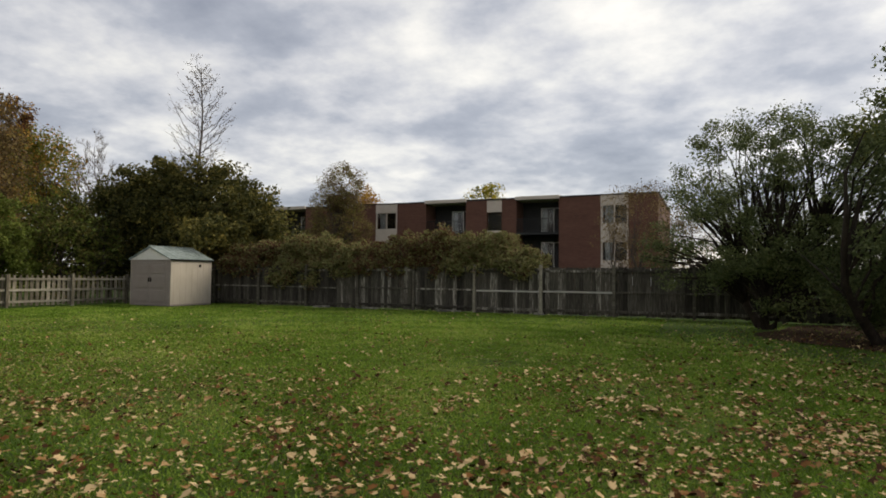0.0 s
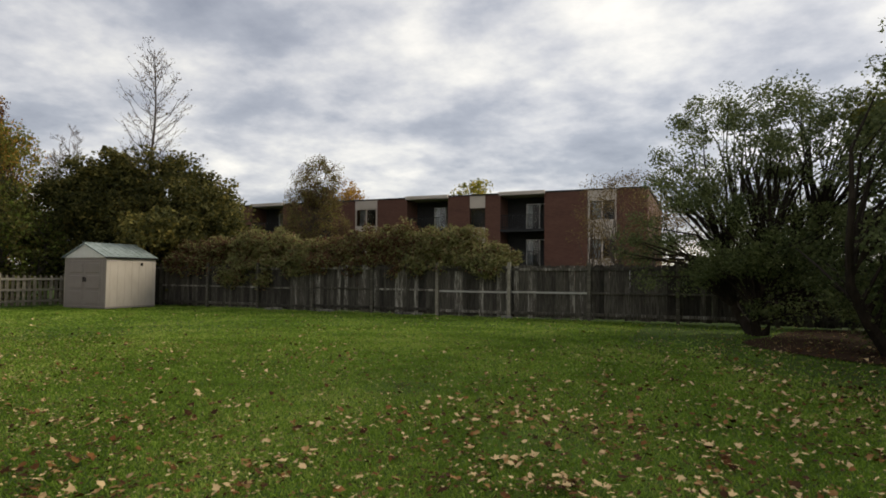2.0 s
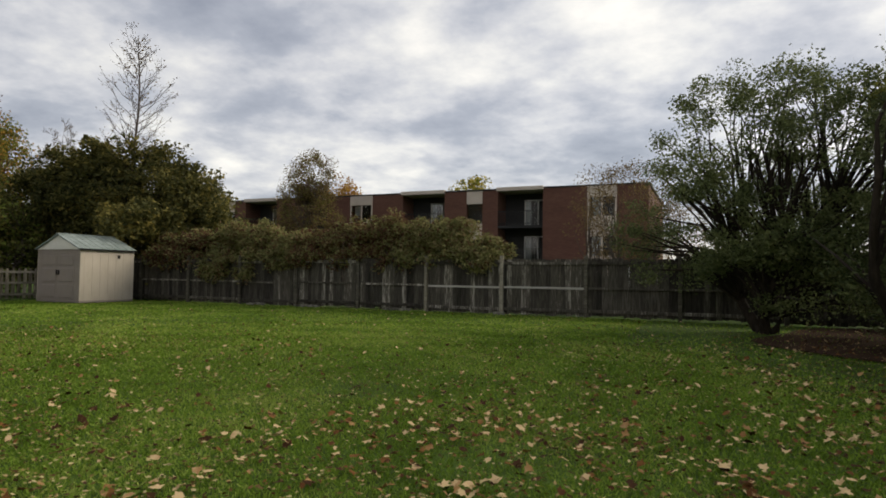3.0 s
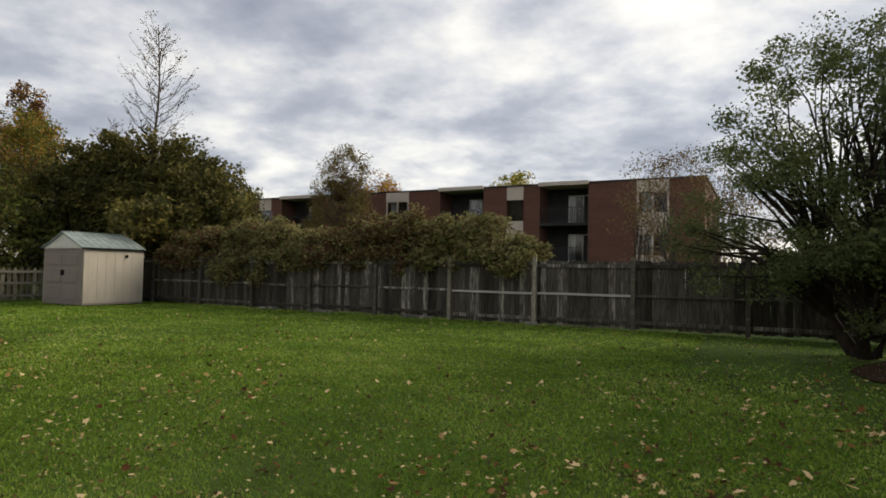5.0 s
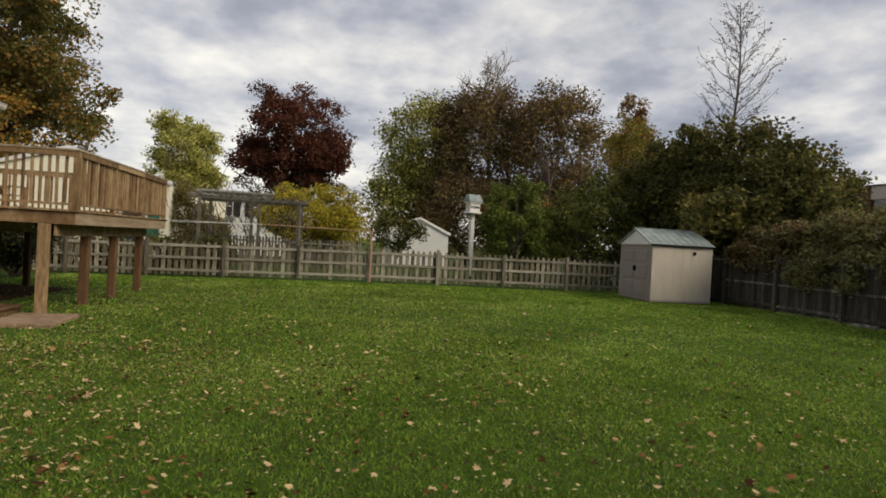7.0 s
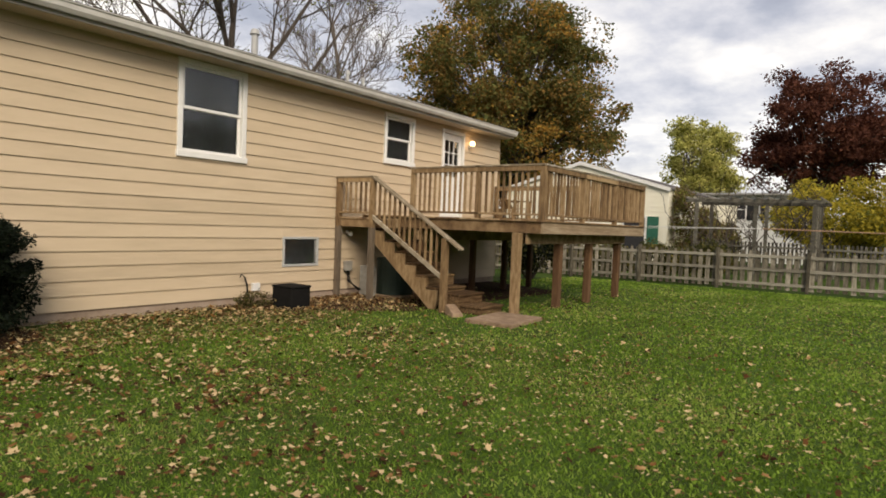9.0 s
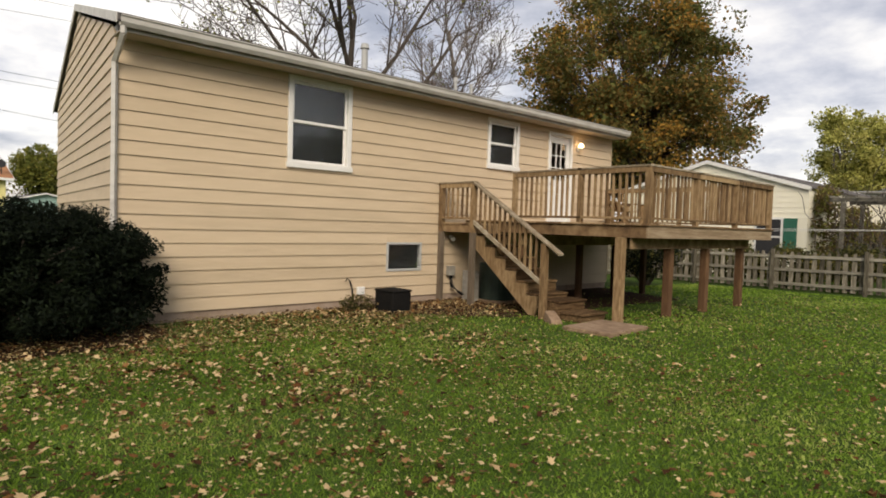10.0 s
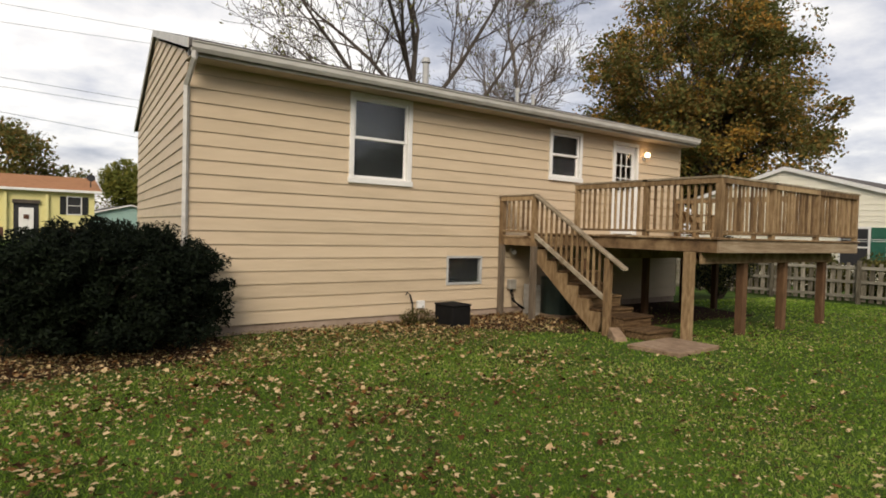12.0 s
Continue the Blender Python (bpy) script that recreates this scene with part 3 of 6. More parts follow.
def grass():
    rng = np.random.default_rng(4)
    x1, y1 = scatter(520000, 8.5, rng)
    x2, y2 = rng.uniform(-22, 6, 190000), rng.uniform(-1.7, 19.6, 190000)
    x, y = np.concatenate([x1, x2]), np.concatenate([y1, y2])
    keep = in_open(x, y) & (rng.uniform(size=len(x)) > 0.85 * np.clip((y - 12.0 + 1.7 * np.clip(x, 0, 4.5)) / 2.5, 0, 1) * (x > -0.8))
    keep &= ~((y < 4.5) & (x < -1.0) & (rng.uniform(size=len(x)) < 0.38 * np.clip((5.0 - y) / 3.0, 0, 1)))
    keep &= ~((x < -11) & (x > -16.5) & (y < 1.5) & (rng.uniform(size=len(x)) < 0.75))
    keep &= ~((x < -4.7) & (x > -13) & (y < -0.35) & (rng.uniform(size=len(x)) < 0.75))
    keep &= ~((((x + 2.0) / 3.6) ** 2 + ((y + 1.3) / 2.0) ** 2 < 1) & (rng.uniform(size=len(x)) < 0.85))
    x, y = x[keep], y[keep]
    n = len(x)
    dist = np.min([np.hypot(x - a, y - b) for a, b in PATH_XY], axis=0)
    w = 0.0017 + 0.00105 * dist
    clover = rng.uniform(size=n) < 0.35
    h = rng.uniform(0.015, 0.038, n) * np.where(clover, 0.7, 1.0)
    w = w * np.where(clover, 1.7, 1.0)
    a = rng.uniform(0, 2 * np.pi, n)
    lean = rng.uniform(0.2, 1.3, n) * h
    b = rng.uniform(0, 2 * np.pi, n)
    z = gh(x, y)
    P = np.stack([x, y, z], axis=1)
    side = np.stack([np.cos(a) * w, np.sin(a) * w, np.zeros(n)], axis=1)
    tip = P + np.stack([np.cos(b) * lean, np.sin(b) * lean, h], axis=1)
    co = np.stack([P - side, P + side, tip + side * np.where(clover, 0.8, 0.15)[:, None], tip - side * np.where(clover, 0.8, 0.15)[:, None]], axis=1)
    ob = new("lawn_grass", quads_mesh("lawn_grass", co, "blade"))
    tagged(ob, "short green lawn with clover among the blades", "grass", kind="stuff")


grass()


def litter():
    """Curled fallen leaves, thick by the house and under the trees, thin in mid lawn."""
    rng = np.random.default_rng(9)
    n = 60000
    x, y = rng.uniform(-18, 8, n), rng.uniform(-3.5, 19.4, n)
    x2, y2 = scatter(60000, 8, rng)
    x, y = np.concatenate([x, x2]), np.concatenate([y, y2])
    n = len(x)
    d = 0.065 + 0.05 * ((y > 4) & (y < 12))
    d += 0.35 * np.exp(-((x + 9) ** 2) / 14 - ((y - 1.8) ** 2) / 5)
    d += 0.30 * np.exp(-((x - 4.2) ** 2) / 5.0 - ((y - 11) ** 2) / 16)
    d += 0.60 * np.exp(-((x - 3.5) ** 2) / 9.0 - ((y - 3.5) ** 2) / 34)
    d += 0.10 * np.exp(-((y - 2.5) ** 2) / 8.0 - ((x + 1) ** 2) / 30)
    d += 0.95 * np.exp(-((y + 0.9) ** 2) / 1.2) * ((x < -4.5) & (x > -12))
    d += 0.6 * np.exp(-((y - 0.8) ** 2) / 6 - ((x + 5) ** 2) / 12)
    d += 0.38 * np.exp(-((y - 2.3) ** 2) / 6 - ((x + 4.4) ** 2) / 12) + 0.05 * (x < -6)
    d += 0.60 * np.exp(-((x - 1.4) ** 2) / 7 - ((y - 4.8) ** 2) / 14)
    d += 0.35 * np.exp(-((x - 3.2) ** 2 + (y - 13.5) ** 2) / 14)
    d += 0.03 * ((x < -11) & (y < 7))
    patch = np.array([0.22 + 1.1 * max(0, noise.noise((a * 0.55, b * 0.55, 2.0)) + 0.2) + 2.0 * max(0, noise.noise((a * 1.9, b * 1.9, 6.0)) - 0.12) for a, b in zip(x, y)])
    keep = in_open(x, y) & (rng.uniform(size=n) < 0.85 * d * patch)
    keep &= ~((x < -11.6) & (y < 2.0) & (rng.uniform(size=n) < 0.6))
    # drifts against the house wall and round the yew
    hx, hy = rng.uniform(-12, -5.5, 5200), -1.65 + np.abs(rng.normal(0, 0.8, 5200))
    k = rng.uniform(size=5200) < np.clip((-5.0 - hx) / 5.0, 0.1, 1)
    ux, uy = rng.normal(-1.6, 1.5, 3000), rng.normal(-0.9, 0.9, 3000)
    x, y = np.concatenate([x[keep], hx[k], ux]), np.concatenate([y[keep], hy[k], uy])
    k = in_open(x, y)
    x, y = x[k], y[k]
    n = len(x)
    prof = np.array([(1.0, 0), (0.48, 28), (0.86, 55), (0.42, 85), (0.74, 112), (0.35, 150), (0.5, 180), (0.35, 210), (0.74, 248), (0.42, 275), (0.86, 305), (0.48, 332)])
    r, ang = prof[:, 0], np.radians(prof[:, 1])
    s = 0.014 + 0.044 * rng.uniform(0, 1, n) ** 1.7
    t = rng.uniform(0, 2 * np.pi, n)
    curl, tilt, ta = rng.uniform(-1.3, 1.3, n), rng.uniform(-0.7, 0.7, n), rng.uniform(0, 6.28, n)
    slim = rng.uniform(0.5, 1.0, n)
    k = rng.uniform(0.0, 0.5, n)[:, None]
    rr = (r[None] * (1 - k) + 0.72 * k) * rng.uniform(0.8, 1.15, (n, 12))
    lx = rr * np.cos(ang)[None] * s[:, None]
    ly = rr * np.sin(ang)[None] * s[:, None] * slim[:, None]
    lz = curl[:, None] * ly * ly / s[:, None] * 0.9 + tilt[:, None] * (lx * np.cos(ta)[:, None] + ly * np.sin(ta)[:, None])
    X = x[:, None] + lx * np.cos(t)[:, None] - ly * np.sin(t)[:, None]
    Y = y[:, None] + lx * np.sin(t)[:, None] + ly * np.cos(t)[:, None]
    Z = gh(x, y)[:, None] + 0.05 + rng.uniform(-0.012, 0.012, n)[:, None] + lz
    ob = new("fallen_leaves", quads_mesh("fallen_leaves", np.stack([X, Y, Z], axis=2), "litter", 12))
    tagged(ob, "curled tan and brown leaves lying on the lawn", "leaves", kind="stuff")



def scraps():
    """Small curled bits of leaf and stalk between the blades."""
    rng = np.random.default_rng(19)
    x1, y1 = scatter(26000, 10, rng)
    x2, y2 = rng.uniform(-12, -4.8, 9000), rng.uniform(-1.7, 0.6, 9000) ** 1 - rng.uniform(0, 0.3, 9000)
    x, y = np.concatenate([x1, x2]), np.concatenate([y1, y2])
    k = in_open(x, y)
    x, y = x[k], y[k]
    ux, uy = rng.normal(-1.9, 1.7, 9000), rng.normal(-0.9, 1.0, 9000)
    k = in_open(ux, uy) & (((ux + 2.0) / 3.8) ** 2 + ((uy + 1.3) / 2.2) ** 2 < 1)
    vx, vy = rng.uniform(-9, 0.5, 9000), rng.uniform(-0.6, 5.5, 9000)
    wx, wy = rng.uniform(-20, -6, 12000), rng.uniform(1.5, 10, 12000)
    x, y = np.concatenate([x, ux[k], vx, wx]), np.concatenate([y, uy[k], vy, wy])
    k = in_open(x, y)
    x, y = x[k], y[k]
    P = np.stack([x, y, gh(x, y) + 0.036 + rng.uniform(0, 0.022, len(x))], axis=1)
    L = leaves(P, 0.036, rng, slim=0.62)
    L[:, :, 2] = (L[:, :, 2] - P[:, None, 2]) * 0.45 + P[:, None, 2]
    ob = new("leaf_scraps", quads_mesh("leaf_scraps", L, "scrap"))
    tagged(ob, "small brown and straw leaf scraps among the grass", "leaves", kind="stuff")


litter()
scraps()


# ---- back fence ----
def fence_post(parent, me, x, y, rz=0):
    return piece("post", me, parent, pose(x, y, 0, 0, 0, rz))


def make_box_mesh(name, sx, sy, z0, z1, mt, bev=0.005, point=0.0):
    bm = bmesh.new()
    vs = box(bm, -sx / 2, sx / 2, -sy / 2, sy / 2, z0, z1)
    if bev:
        bevel(bm, bev)
    return mesh_of(name, bm, mt)


def build_back_fence():
    th = thing("board_fence", "tall weathered grey board fence with white-streaked planks along the lawn", "fence")
    y = 19.62
    px = [-22.1 + 0.0, -19.53, -17.09] + [-14.655 + 2.435 * i for i in range(11)]
    post = make_box_mesh("post", 0.10, 0.10, -0.05, 1.71, "fence_rail")
    pale_post = make_box_mesh("post", 0.10, 0.10, -0.05, 1.71, "picket_rail")
    rng = random.Random(5)
    for i, x in enumerate(px):
        fence_post(th, pale_post if -8 < x < -3.5 else post, x, y - 0.06, rng.uniform(-3, 3))
    kinds = []
    for k in range(12):
        bm = bmesh.new()
        w, t = 0.0725, 0.009
        top = 1.62 + rng.uniform(-0.02, 0.02)
        c = 0.02 + rng.random() * 0.015
        pr = [(-w, 0.015 + rng.random() * 0.05), (w, 0.015 + rng.random() * 0.05), (w, top - c), (w - c, top), (-w + c, top), (-w, top - c)]
        f = [bm.verts.new((a, -t, b)) for a, b in pr]
        g = [bm.verts.new((a, t, b)) for a, b in pr]
        bm.faces.new(f)
        bm.faces.new(g[::-1])
        for j in range(6):
            bm.faces.new((f[j], g[j], g[(j + 1) % 6], f[(j + 1) % 6]))
        kinds.append(mesh_of("board", bm, "fence_dark" if k < 6 else "fence_plain_shaded"))
    for a, b in zip(px, px[1:]):
        L = b - a
        dz = rng.uniform(-0.02, 0.02)
        for zc, h in ((0.17, 0.09), (0.80, 0.09), (1.50, 0.085)):
            r = bar("rail", a + 0.052, b - 0.052, y - 0.035, y - 0.002, zc - (h if zc != 0.80 else 0.06) / 2 + dz, zc + (h if zc != 0.80 else 0.06) / 2 + dz, "pale_rail" if zc == 0.80 and -7.5 < a < -4 else "fence_dark", th)
            r.matrix_local = pose(0, 0, 0, 0, 0, 0)
        n = round(L / 0.145)
        for i in range(n):
            x = a + (i + 0.5) * L / n
            # outer stretches take the darker boards, painting in the shade along the fence
            piece("board", kinds[rng.randrange(6) + (0 if -13.5 < x < -2.2 and rng.random() < 0.75 else 6)], th, pose(x, y + 0.012 + rng.uniform(0, 0.006), dz + rng.uniform(-0.012, 0.012), rng.uniform(-0.4, 0.4), rng.uniform(-0.5, 0.5), 0))


def build_picket_fence():
    th = thing("picket_fence", "low weathered grey picket fence with rounded tops along the lawn", "fence")
    x = -22.55
    py = [17.58 - 2.44 * i for i in range(12)]
    rng = random.Random(6)
    post = make_box_mesh("post", 0.10, 0.10, -0.05, 1.24, "picket")
    post2 = make_box_mesh("post", 0.09, 0.09, -0.05, 1.19, "picket")
    kinds = []
    for k in range(5):
        bm = bmesh.new()
        w, t, top = 0.062, 0.009, 1.17 + rng.uniform(-0.01, 0.015)
        pr = [(-w, 0.05), (w, 0.05), (w, top - 0.10), (w * 0.55, top - 0.085), (w * 0.75, top - 0.045), (w * 0.4, top), (-w * 0.4, top), (-w * 0.75, top - 0.045), (-w * 0.55, top - 0.085), (-w, top - 0.10)]
        f = [bm.verts.new((t, a, b)) for a, b in pr]
        g = [bm.verts.new((-t, a, b)) for a, b in pr]
        bm.faces.new(f)
        bm.faces.new(g[::-1])
        for j in range(len(pr)):
            q = (j + 1) % len(pr)
            bm.faces.new((f[j], g[j], g[q], f[q]))
        kinds.append(mesh_of("picket", bm, "picket"))
    py = [19.5] + py
    drop = lambda y: -0.012 * max(0.0, 7.8 - y)
    for i, y in enumerate(py):
        piece("post", post if i % 3 else post2, th, pose(x + 0.06, y, drop(y), 0, 0, rng.uniform(-4, 4)))
    for a, b in zip(py, py[1:]):
        for zc in (0.20, 0.62, 1.02):
            bm = bmesh.new()
            p, q, za, zb = b + 0.052, a - 0.052, zc + drop(b), zc + drop(a)
            hexa(bm, [(x + 0.012, p, za - 0.04), (x + 0.05, p, za - 0.04), (x + 0.05, q, zb - 0.04), (x + 0.012, q, zb - 0.04), (x + 0.012, p, za + 0.045), (x + 0.05, p, za + 0.045), (x + 0.05, q, zb + 0.045), (x + 0.012, q, zb + 0.045)])
            part("rail", bm, "picket_rail", th)
        n = max(2, round((a - b) / 0.205))
        for i in range(n):
            y = b + (i + 0.5) * (a - b) / n
            piece("picket", kinds[rng.randrange(5)], th, pose(x - 0.002, y, drop(y) + rng.uniform(-0.012, 0.012), rng.uniform(-1.2, 1.2), 0, 0))


# ---- shed ----
def build_shed():
    th = thing("garden_shed", "beige plastic garden shed with green-grey roof and closed doors", "shed", at=(-20.97, 16.5, 0), rz=-1)
    W, D, H, A = 2.24, 2.06, 1.82, 2.30
    bm = bmesh.new()
    box(bm, 0, W, 0.0, D, 0.02, 0.08)
    part("base", bm, "shed_door", th)
    bm = bmesh.new()
    # ribbed side walls
    for x0, s in ((W, 1), (0, -1)):
        n = 14
        for i in range(n):
            y0, y1 = D * i / n, D * (i + 1) / n
            d = 0.005 if i % 2 else 0.0
            a, b = sorted((x0 - s * 0.03, x0 + s * d))
            bar("side_rib" if i % 2 else "side_panel", a, b, y0, y1, 0.081, H, "shed_wall", th, bev=0)
    bm.free()
    bm = bmesh.new()
    box(bm, 0.03, W - 0.03, D - 0.03, D, 0.081, H)
    part("back_wall", bm, "shed_wall", th)
    bm = bmesh.new()
    box(bm, 0.03, 0.22, 0.0, 0.03, 0.081, H)
    box(bm, W - 0.22, W - 0.03, 0.0, 0.03, 0.081, H)
    box(bm, 0.22, W - 0.22, 0.0, 0.03, H - 0.10, H)
    part("front_frame", bm, "shed_door", th)
    for k, (a, b) in enumerate(((0.225, W / 2 - 0.004), (W / 2 + 0.004, W - 0.225))):
        bm = bmesh.new()
        box(bm, a, b, -0.005, 0.022, 0.09, H - 0.105)
        d = part("door", bm, "shed_door", th, "closed taupe panelled shed door")
        for z0, z1 in ((0.18, 0.62), (0.72, 1.18), (1.28, 1.62)):
            bar("raised_panel", a + 0.10, b - 0.10, -0.026, -0.0055, z0, z1, "shed_door", d, bev=0.012)
        hx = b - 0.05 if k == 0 else a + 0.05
        bm = bmesh.new()
        box(bm, hx - 0.012, hx + 0.012, -0.05, -0.005, 0.95, 1.12)
        bevel(bm, 0.004)
        part("handle", bm, "black", d)
    for y0, y1 in ((-0.03, 0.03), (D - 0.03, D + 0.02)):
        bm = bmesh.new()
        v = [bm.verts.new(p) for p in ((-0.02, y0, H), (W + 0.02, y0, H), (W / 2, y0, A), (-0.02, y1, H), (W + 0.02, y1, H), (W / 2, y1, A))]
        for f in ((0, 1, 2), (5, 4, 3), (0, 3, 4, 1), (1, 4, 5, 2), (2, 5, 3, 0)):
            bm.faces.new([v[i] for i in f])
        part("gable", bm, "white" if y0 < 0 else "shed_wall", th)
    for s in (-1, 1):
        bm = bmesh.new()
        ex = W / 2 + s * (W / 2 + 0.06)
        hexa(bm, [(ex, -0.09, H - 0.01), (W / 2, -0.09, A + 0.01), (W / 2, D + 0.06, A + 0.01), (ex, D + 0.06, H - 0.01), (ex, -0.09, H + 0.03), (W / 2, -0.09, A + 0.06), (W / 2, D + 0.06, A + 0.06), (ex, D + 0.06, H + 0.03)])
        part("roof", bm, "shed_roof", th, "green-grey ribbed roof slope")
        bm = bmesh.new()
        for i in range(9):
            y = 0.05 + i * 0.245
            hexa(bm, [(ex, y, H + 0.03), (W / 2, y, A + 0.06), (W / 2, y + 0.04, A + 0.06), (ex, y + 0.04, H + 0.03), (ex, y, H + 0.042), (W / 2, y, A + 0.072), (W / 2, y + 0.04, A + 0.072), (ex, y + 0.04, H + 0.042)])
        part("roof_rib", bm, "shed_roof", th)
        bar("eave_trim", *sorted((ex, ex + s * 0.012)), -0.09, D + 0.06, H - 0.03, H + 0.03, "black", th, "dark eave edge")
    bar("ridge_cap", W / 2 - 0.05, W / 2 + 0.05, -0.10, D + 0.07, A + 0.05, A + 0.085, "shed_roof", th)
    bar("vent", W + 0.012, W + 0.03, 1.38, 1.48, 1.55, 1.66, "black", th, "small round side vent")


# ---- our house ----
HX, HY, HL, HD, SH = -4.73, -1.735, 12.14, 8.6, 0.0926
EAVE_Z, RISE = 4.215, 0.288
COURSE, COURSE_0 = 0.2065, 0.143
OPEN = [(-8.56, -7.31, 2.48, 3.985), (-13.11, -12.08, 2.86, 3.94), (-15.14, -14.19, 1.70, 3.90), (-10.29, -9.42, 0.64, 1.20)]


def wall_pieces(x0, x1, z0, z1, holes):
    """The rectangles of a wall strip that are left around holes."""
    out, cuts = [], sorted({x0, x1, *[min(max(v, x0), x1) for h in holes for v in h[:2] if h[2] < z1 and h[3] > z0]})
    for a, b in zip(cuts, cuts[1:]):
        m = (a + b) / 2
        hs = [h for h in holes if h[0] < m < h[1] and h[2] < z1 and h[3] > z0]
        if not hs:
            out.append((a, b, z0, z1))
        else:
            h = hs[0]
            if h[2] > z0 + 0.002:
                out.append((a, b, z0, h[2]))
            if h[3] < z1 - 0.002:
                out.append((a, b, h[3], z1))
    return out


def sash_window(house, x0, x1, z0, z1, y):
    w = new("window")
    w.parent = house
    w.empty_display_size = 0.1
    tagged(w, "white double-hung window with dark panes")
    f = 0.085
    for n, a, b, c, d in (("jamb", x0, x0 + f, z0, z1), ("jamb", x1 - f, x1, z0, z1), ("head", x0 + f, x1 - f, z1 - f, z1)):
        bar(n, a, b, y - 0.10, y + 0.045, c, d, "white", w)
    bar("sill", x0 - 0.02, x1 + 0.02, y - 0.10, y + 0.065, z0 - 0.03, z0 + f - 0.02, "white", w)
    zm = (z0 + z1) / 2
    for a, b, yy in ((z0 + f - 0.02, zm + 0.018, y - 0.045), (zm - 0.018, z1 - f, y - 0.015)):
        bm = bmesh.new()
        s = 0.045
        for q in ((x0 + f, x0 + f + s, a, b), (x1 - f - s, x1 - f, a, b), (x0 + f + s, x1 - f - s, a, a + s), (x0 + f + s, x1 - f - s, b - s, b)):
            box(bm, q[0], q[1], yy - 0.02, yy + 0.01, q[2], q[3])
        part("sash", bm, "white", w)
        bm = bmesh.new()
        box(bm, x0 + f + s, x1 - f - s, yy - 0.006, yy - 0.002, a + s, b - s)
        part("pane", bm, "glass", w)
    # added sheet: gives the panes an even grey instead of a black room
    bm = bmesh.new()
    box(bm, x0 + f, x1 - f, y - 0.092, y - 0.086, z0 + f, z1 - f)
    part("blind", bm, "screen", w, "grey sheet added behind the glass to lift its tone")


def build_house():
    th = thing("house", "tan clapboard ranch house with low gable roof and raised deck door", "house")
    xr, xl = HX, HX - HL
    # foundation
    bm = bmesh.new()
    box(bm, xl + 0.02, xr - 0.02, HY - 0.16, HY - 0.005, -0.1, 0.179)
    bevel(bm, 0.006)
    part("foundation", bm, "foundation", th, "stained pinkish concrete foundation")
    # core wall with openings
    bm = bmesh.new()
    for a, b, c, d in wall_pieces(xl + 0.005, xr - 0.005, 0.18, 4.02, OPEN):
        box(bm, a, b, HY - 0.14, HY, c, d)
    part("wall", bm, "inner", th)
    z = COURSE_0
    while z < 4.0:
        z1 = min(z + COURSE, 4.02)
        for a, b, c, d in wall_pieces(xl, xr, z, z1, OPEN):
            bm = bmesh.new()
            t = lambda q: HY + 0.006 + 0.020 * (z1 - q) / COURSE
            hexa(bm, [(a, HY + 0.001, c), (b, HY + 0.001, c), (b, t(c), c), (a, t(c), c), (a, HY + 0.001, d), (b, HY + 0.001, d), (b, t(d), d), (a, t(d), d)])
            part("siding_board", bm, "siding", th)
        z += COURSE
    # end wall, its boards and gable
    def E(v, z, out=0.0):
        return (HX - SH * v + out, HY - v, z)

    bm = bmesh.new()
    hexa(bm, [E(HD, -0.1, -0.15), E(HD, -0.1, -0.02), E(0.0, -0.1, -0.02), E(0.0, -0.1, -0.15), E(HD, 0.18, -0.15), E(HD, 0.18, -0.02), E(0.0, 0.18, -0.02), E(0.0, 0.18, -0.15)])
    part("foundation", bm, "foundation", th)
    bm = bmesh.new()
    hexa(bm, [E(HD, 0.18, -0.14), E(HD, 0.18, 0), E(0.0, 0.18, 0), E(0.0, 0.18, -0.14), E(HD, 4.2, -0.14), E(HD, 4.2, 0), E(0.0, 4.2, 0), E(0.0, 4.2, -0.14)])
    part("end_wall", bm, "inner", th)
    z = COURSE_0
    while z < 5.5:
        z1 = z + COURSE
        lim = lambda q: max(0.0, (q - 4.16) / RISE)
        a0, a1 = lim(z), min(lim(z1), HD / 2 - 0.01)
        if a0 >= HD / 2 - 0.05:
            break
        bm = bmesh.new()
        hexa(bm, [E(HD - a0, z, 0.001), E(HD - a0, z, 0.028), E(a0, z, 0.028), E(a0, z, 0.001), E(HD - a1, z1, 0.001), E(HD - a1, z1, 0.008), E(a1, z1, 0.008), E(a1, z1, 0.001)])
        part("end_siding_board", bm, "siding", th)
        z = z1
    # remaining plain walls and floors to close it
    bm = bmesh.new()
    hexa(bm, [(xl - SH * HD, HY - HD, -0.1), (xr - SH * HD, HY - HD, -0.1), (xr - SH * HD, HY - HD + 0.15, -0.1), (xl - SH * HD, HY - HD + 0.15, -0.1), (xl - SH * HD, HY - HD, 4.1), (xr - SH * HD, HY - HD, 4.1), (xr - SH * HD, HY - HD + 0.15, 4.1), (xl - SH * HD, HY - HD + 0.15, 4.1)])
    hexa(bm, [(xl - SH * HD, HY - HD, -0.1), (xl - SH * HD + 0.15, HY - HD, -0.1), (xl + 0.15, HY - 0.01, -0.1), (xl, HY - 0.01, -0.1), (xl - SH * HD, HY - HD, 4.2), (xl - SH * HD + 0.15, HY - HD, 4.2), (xl + 0.15, HY - 0.01, 4.2), (xl, HY - 0.01, 4.2)])
    part("outer_wall", bm, "siding", th)
    bm = bmesh.new()
    box(bm, xl + 0.2, xr - 0.9, HY - HD + 0.2, HY - 0.15, 1.45, 1.62)
    box(bm, xl + 0.2, xr - 0.9, HY - HD + 0.2, HY - 0.15, 3.99, 4.05)
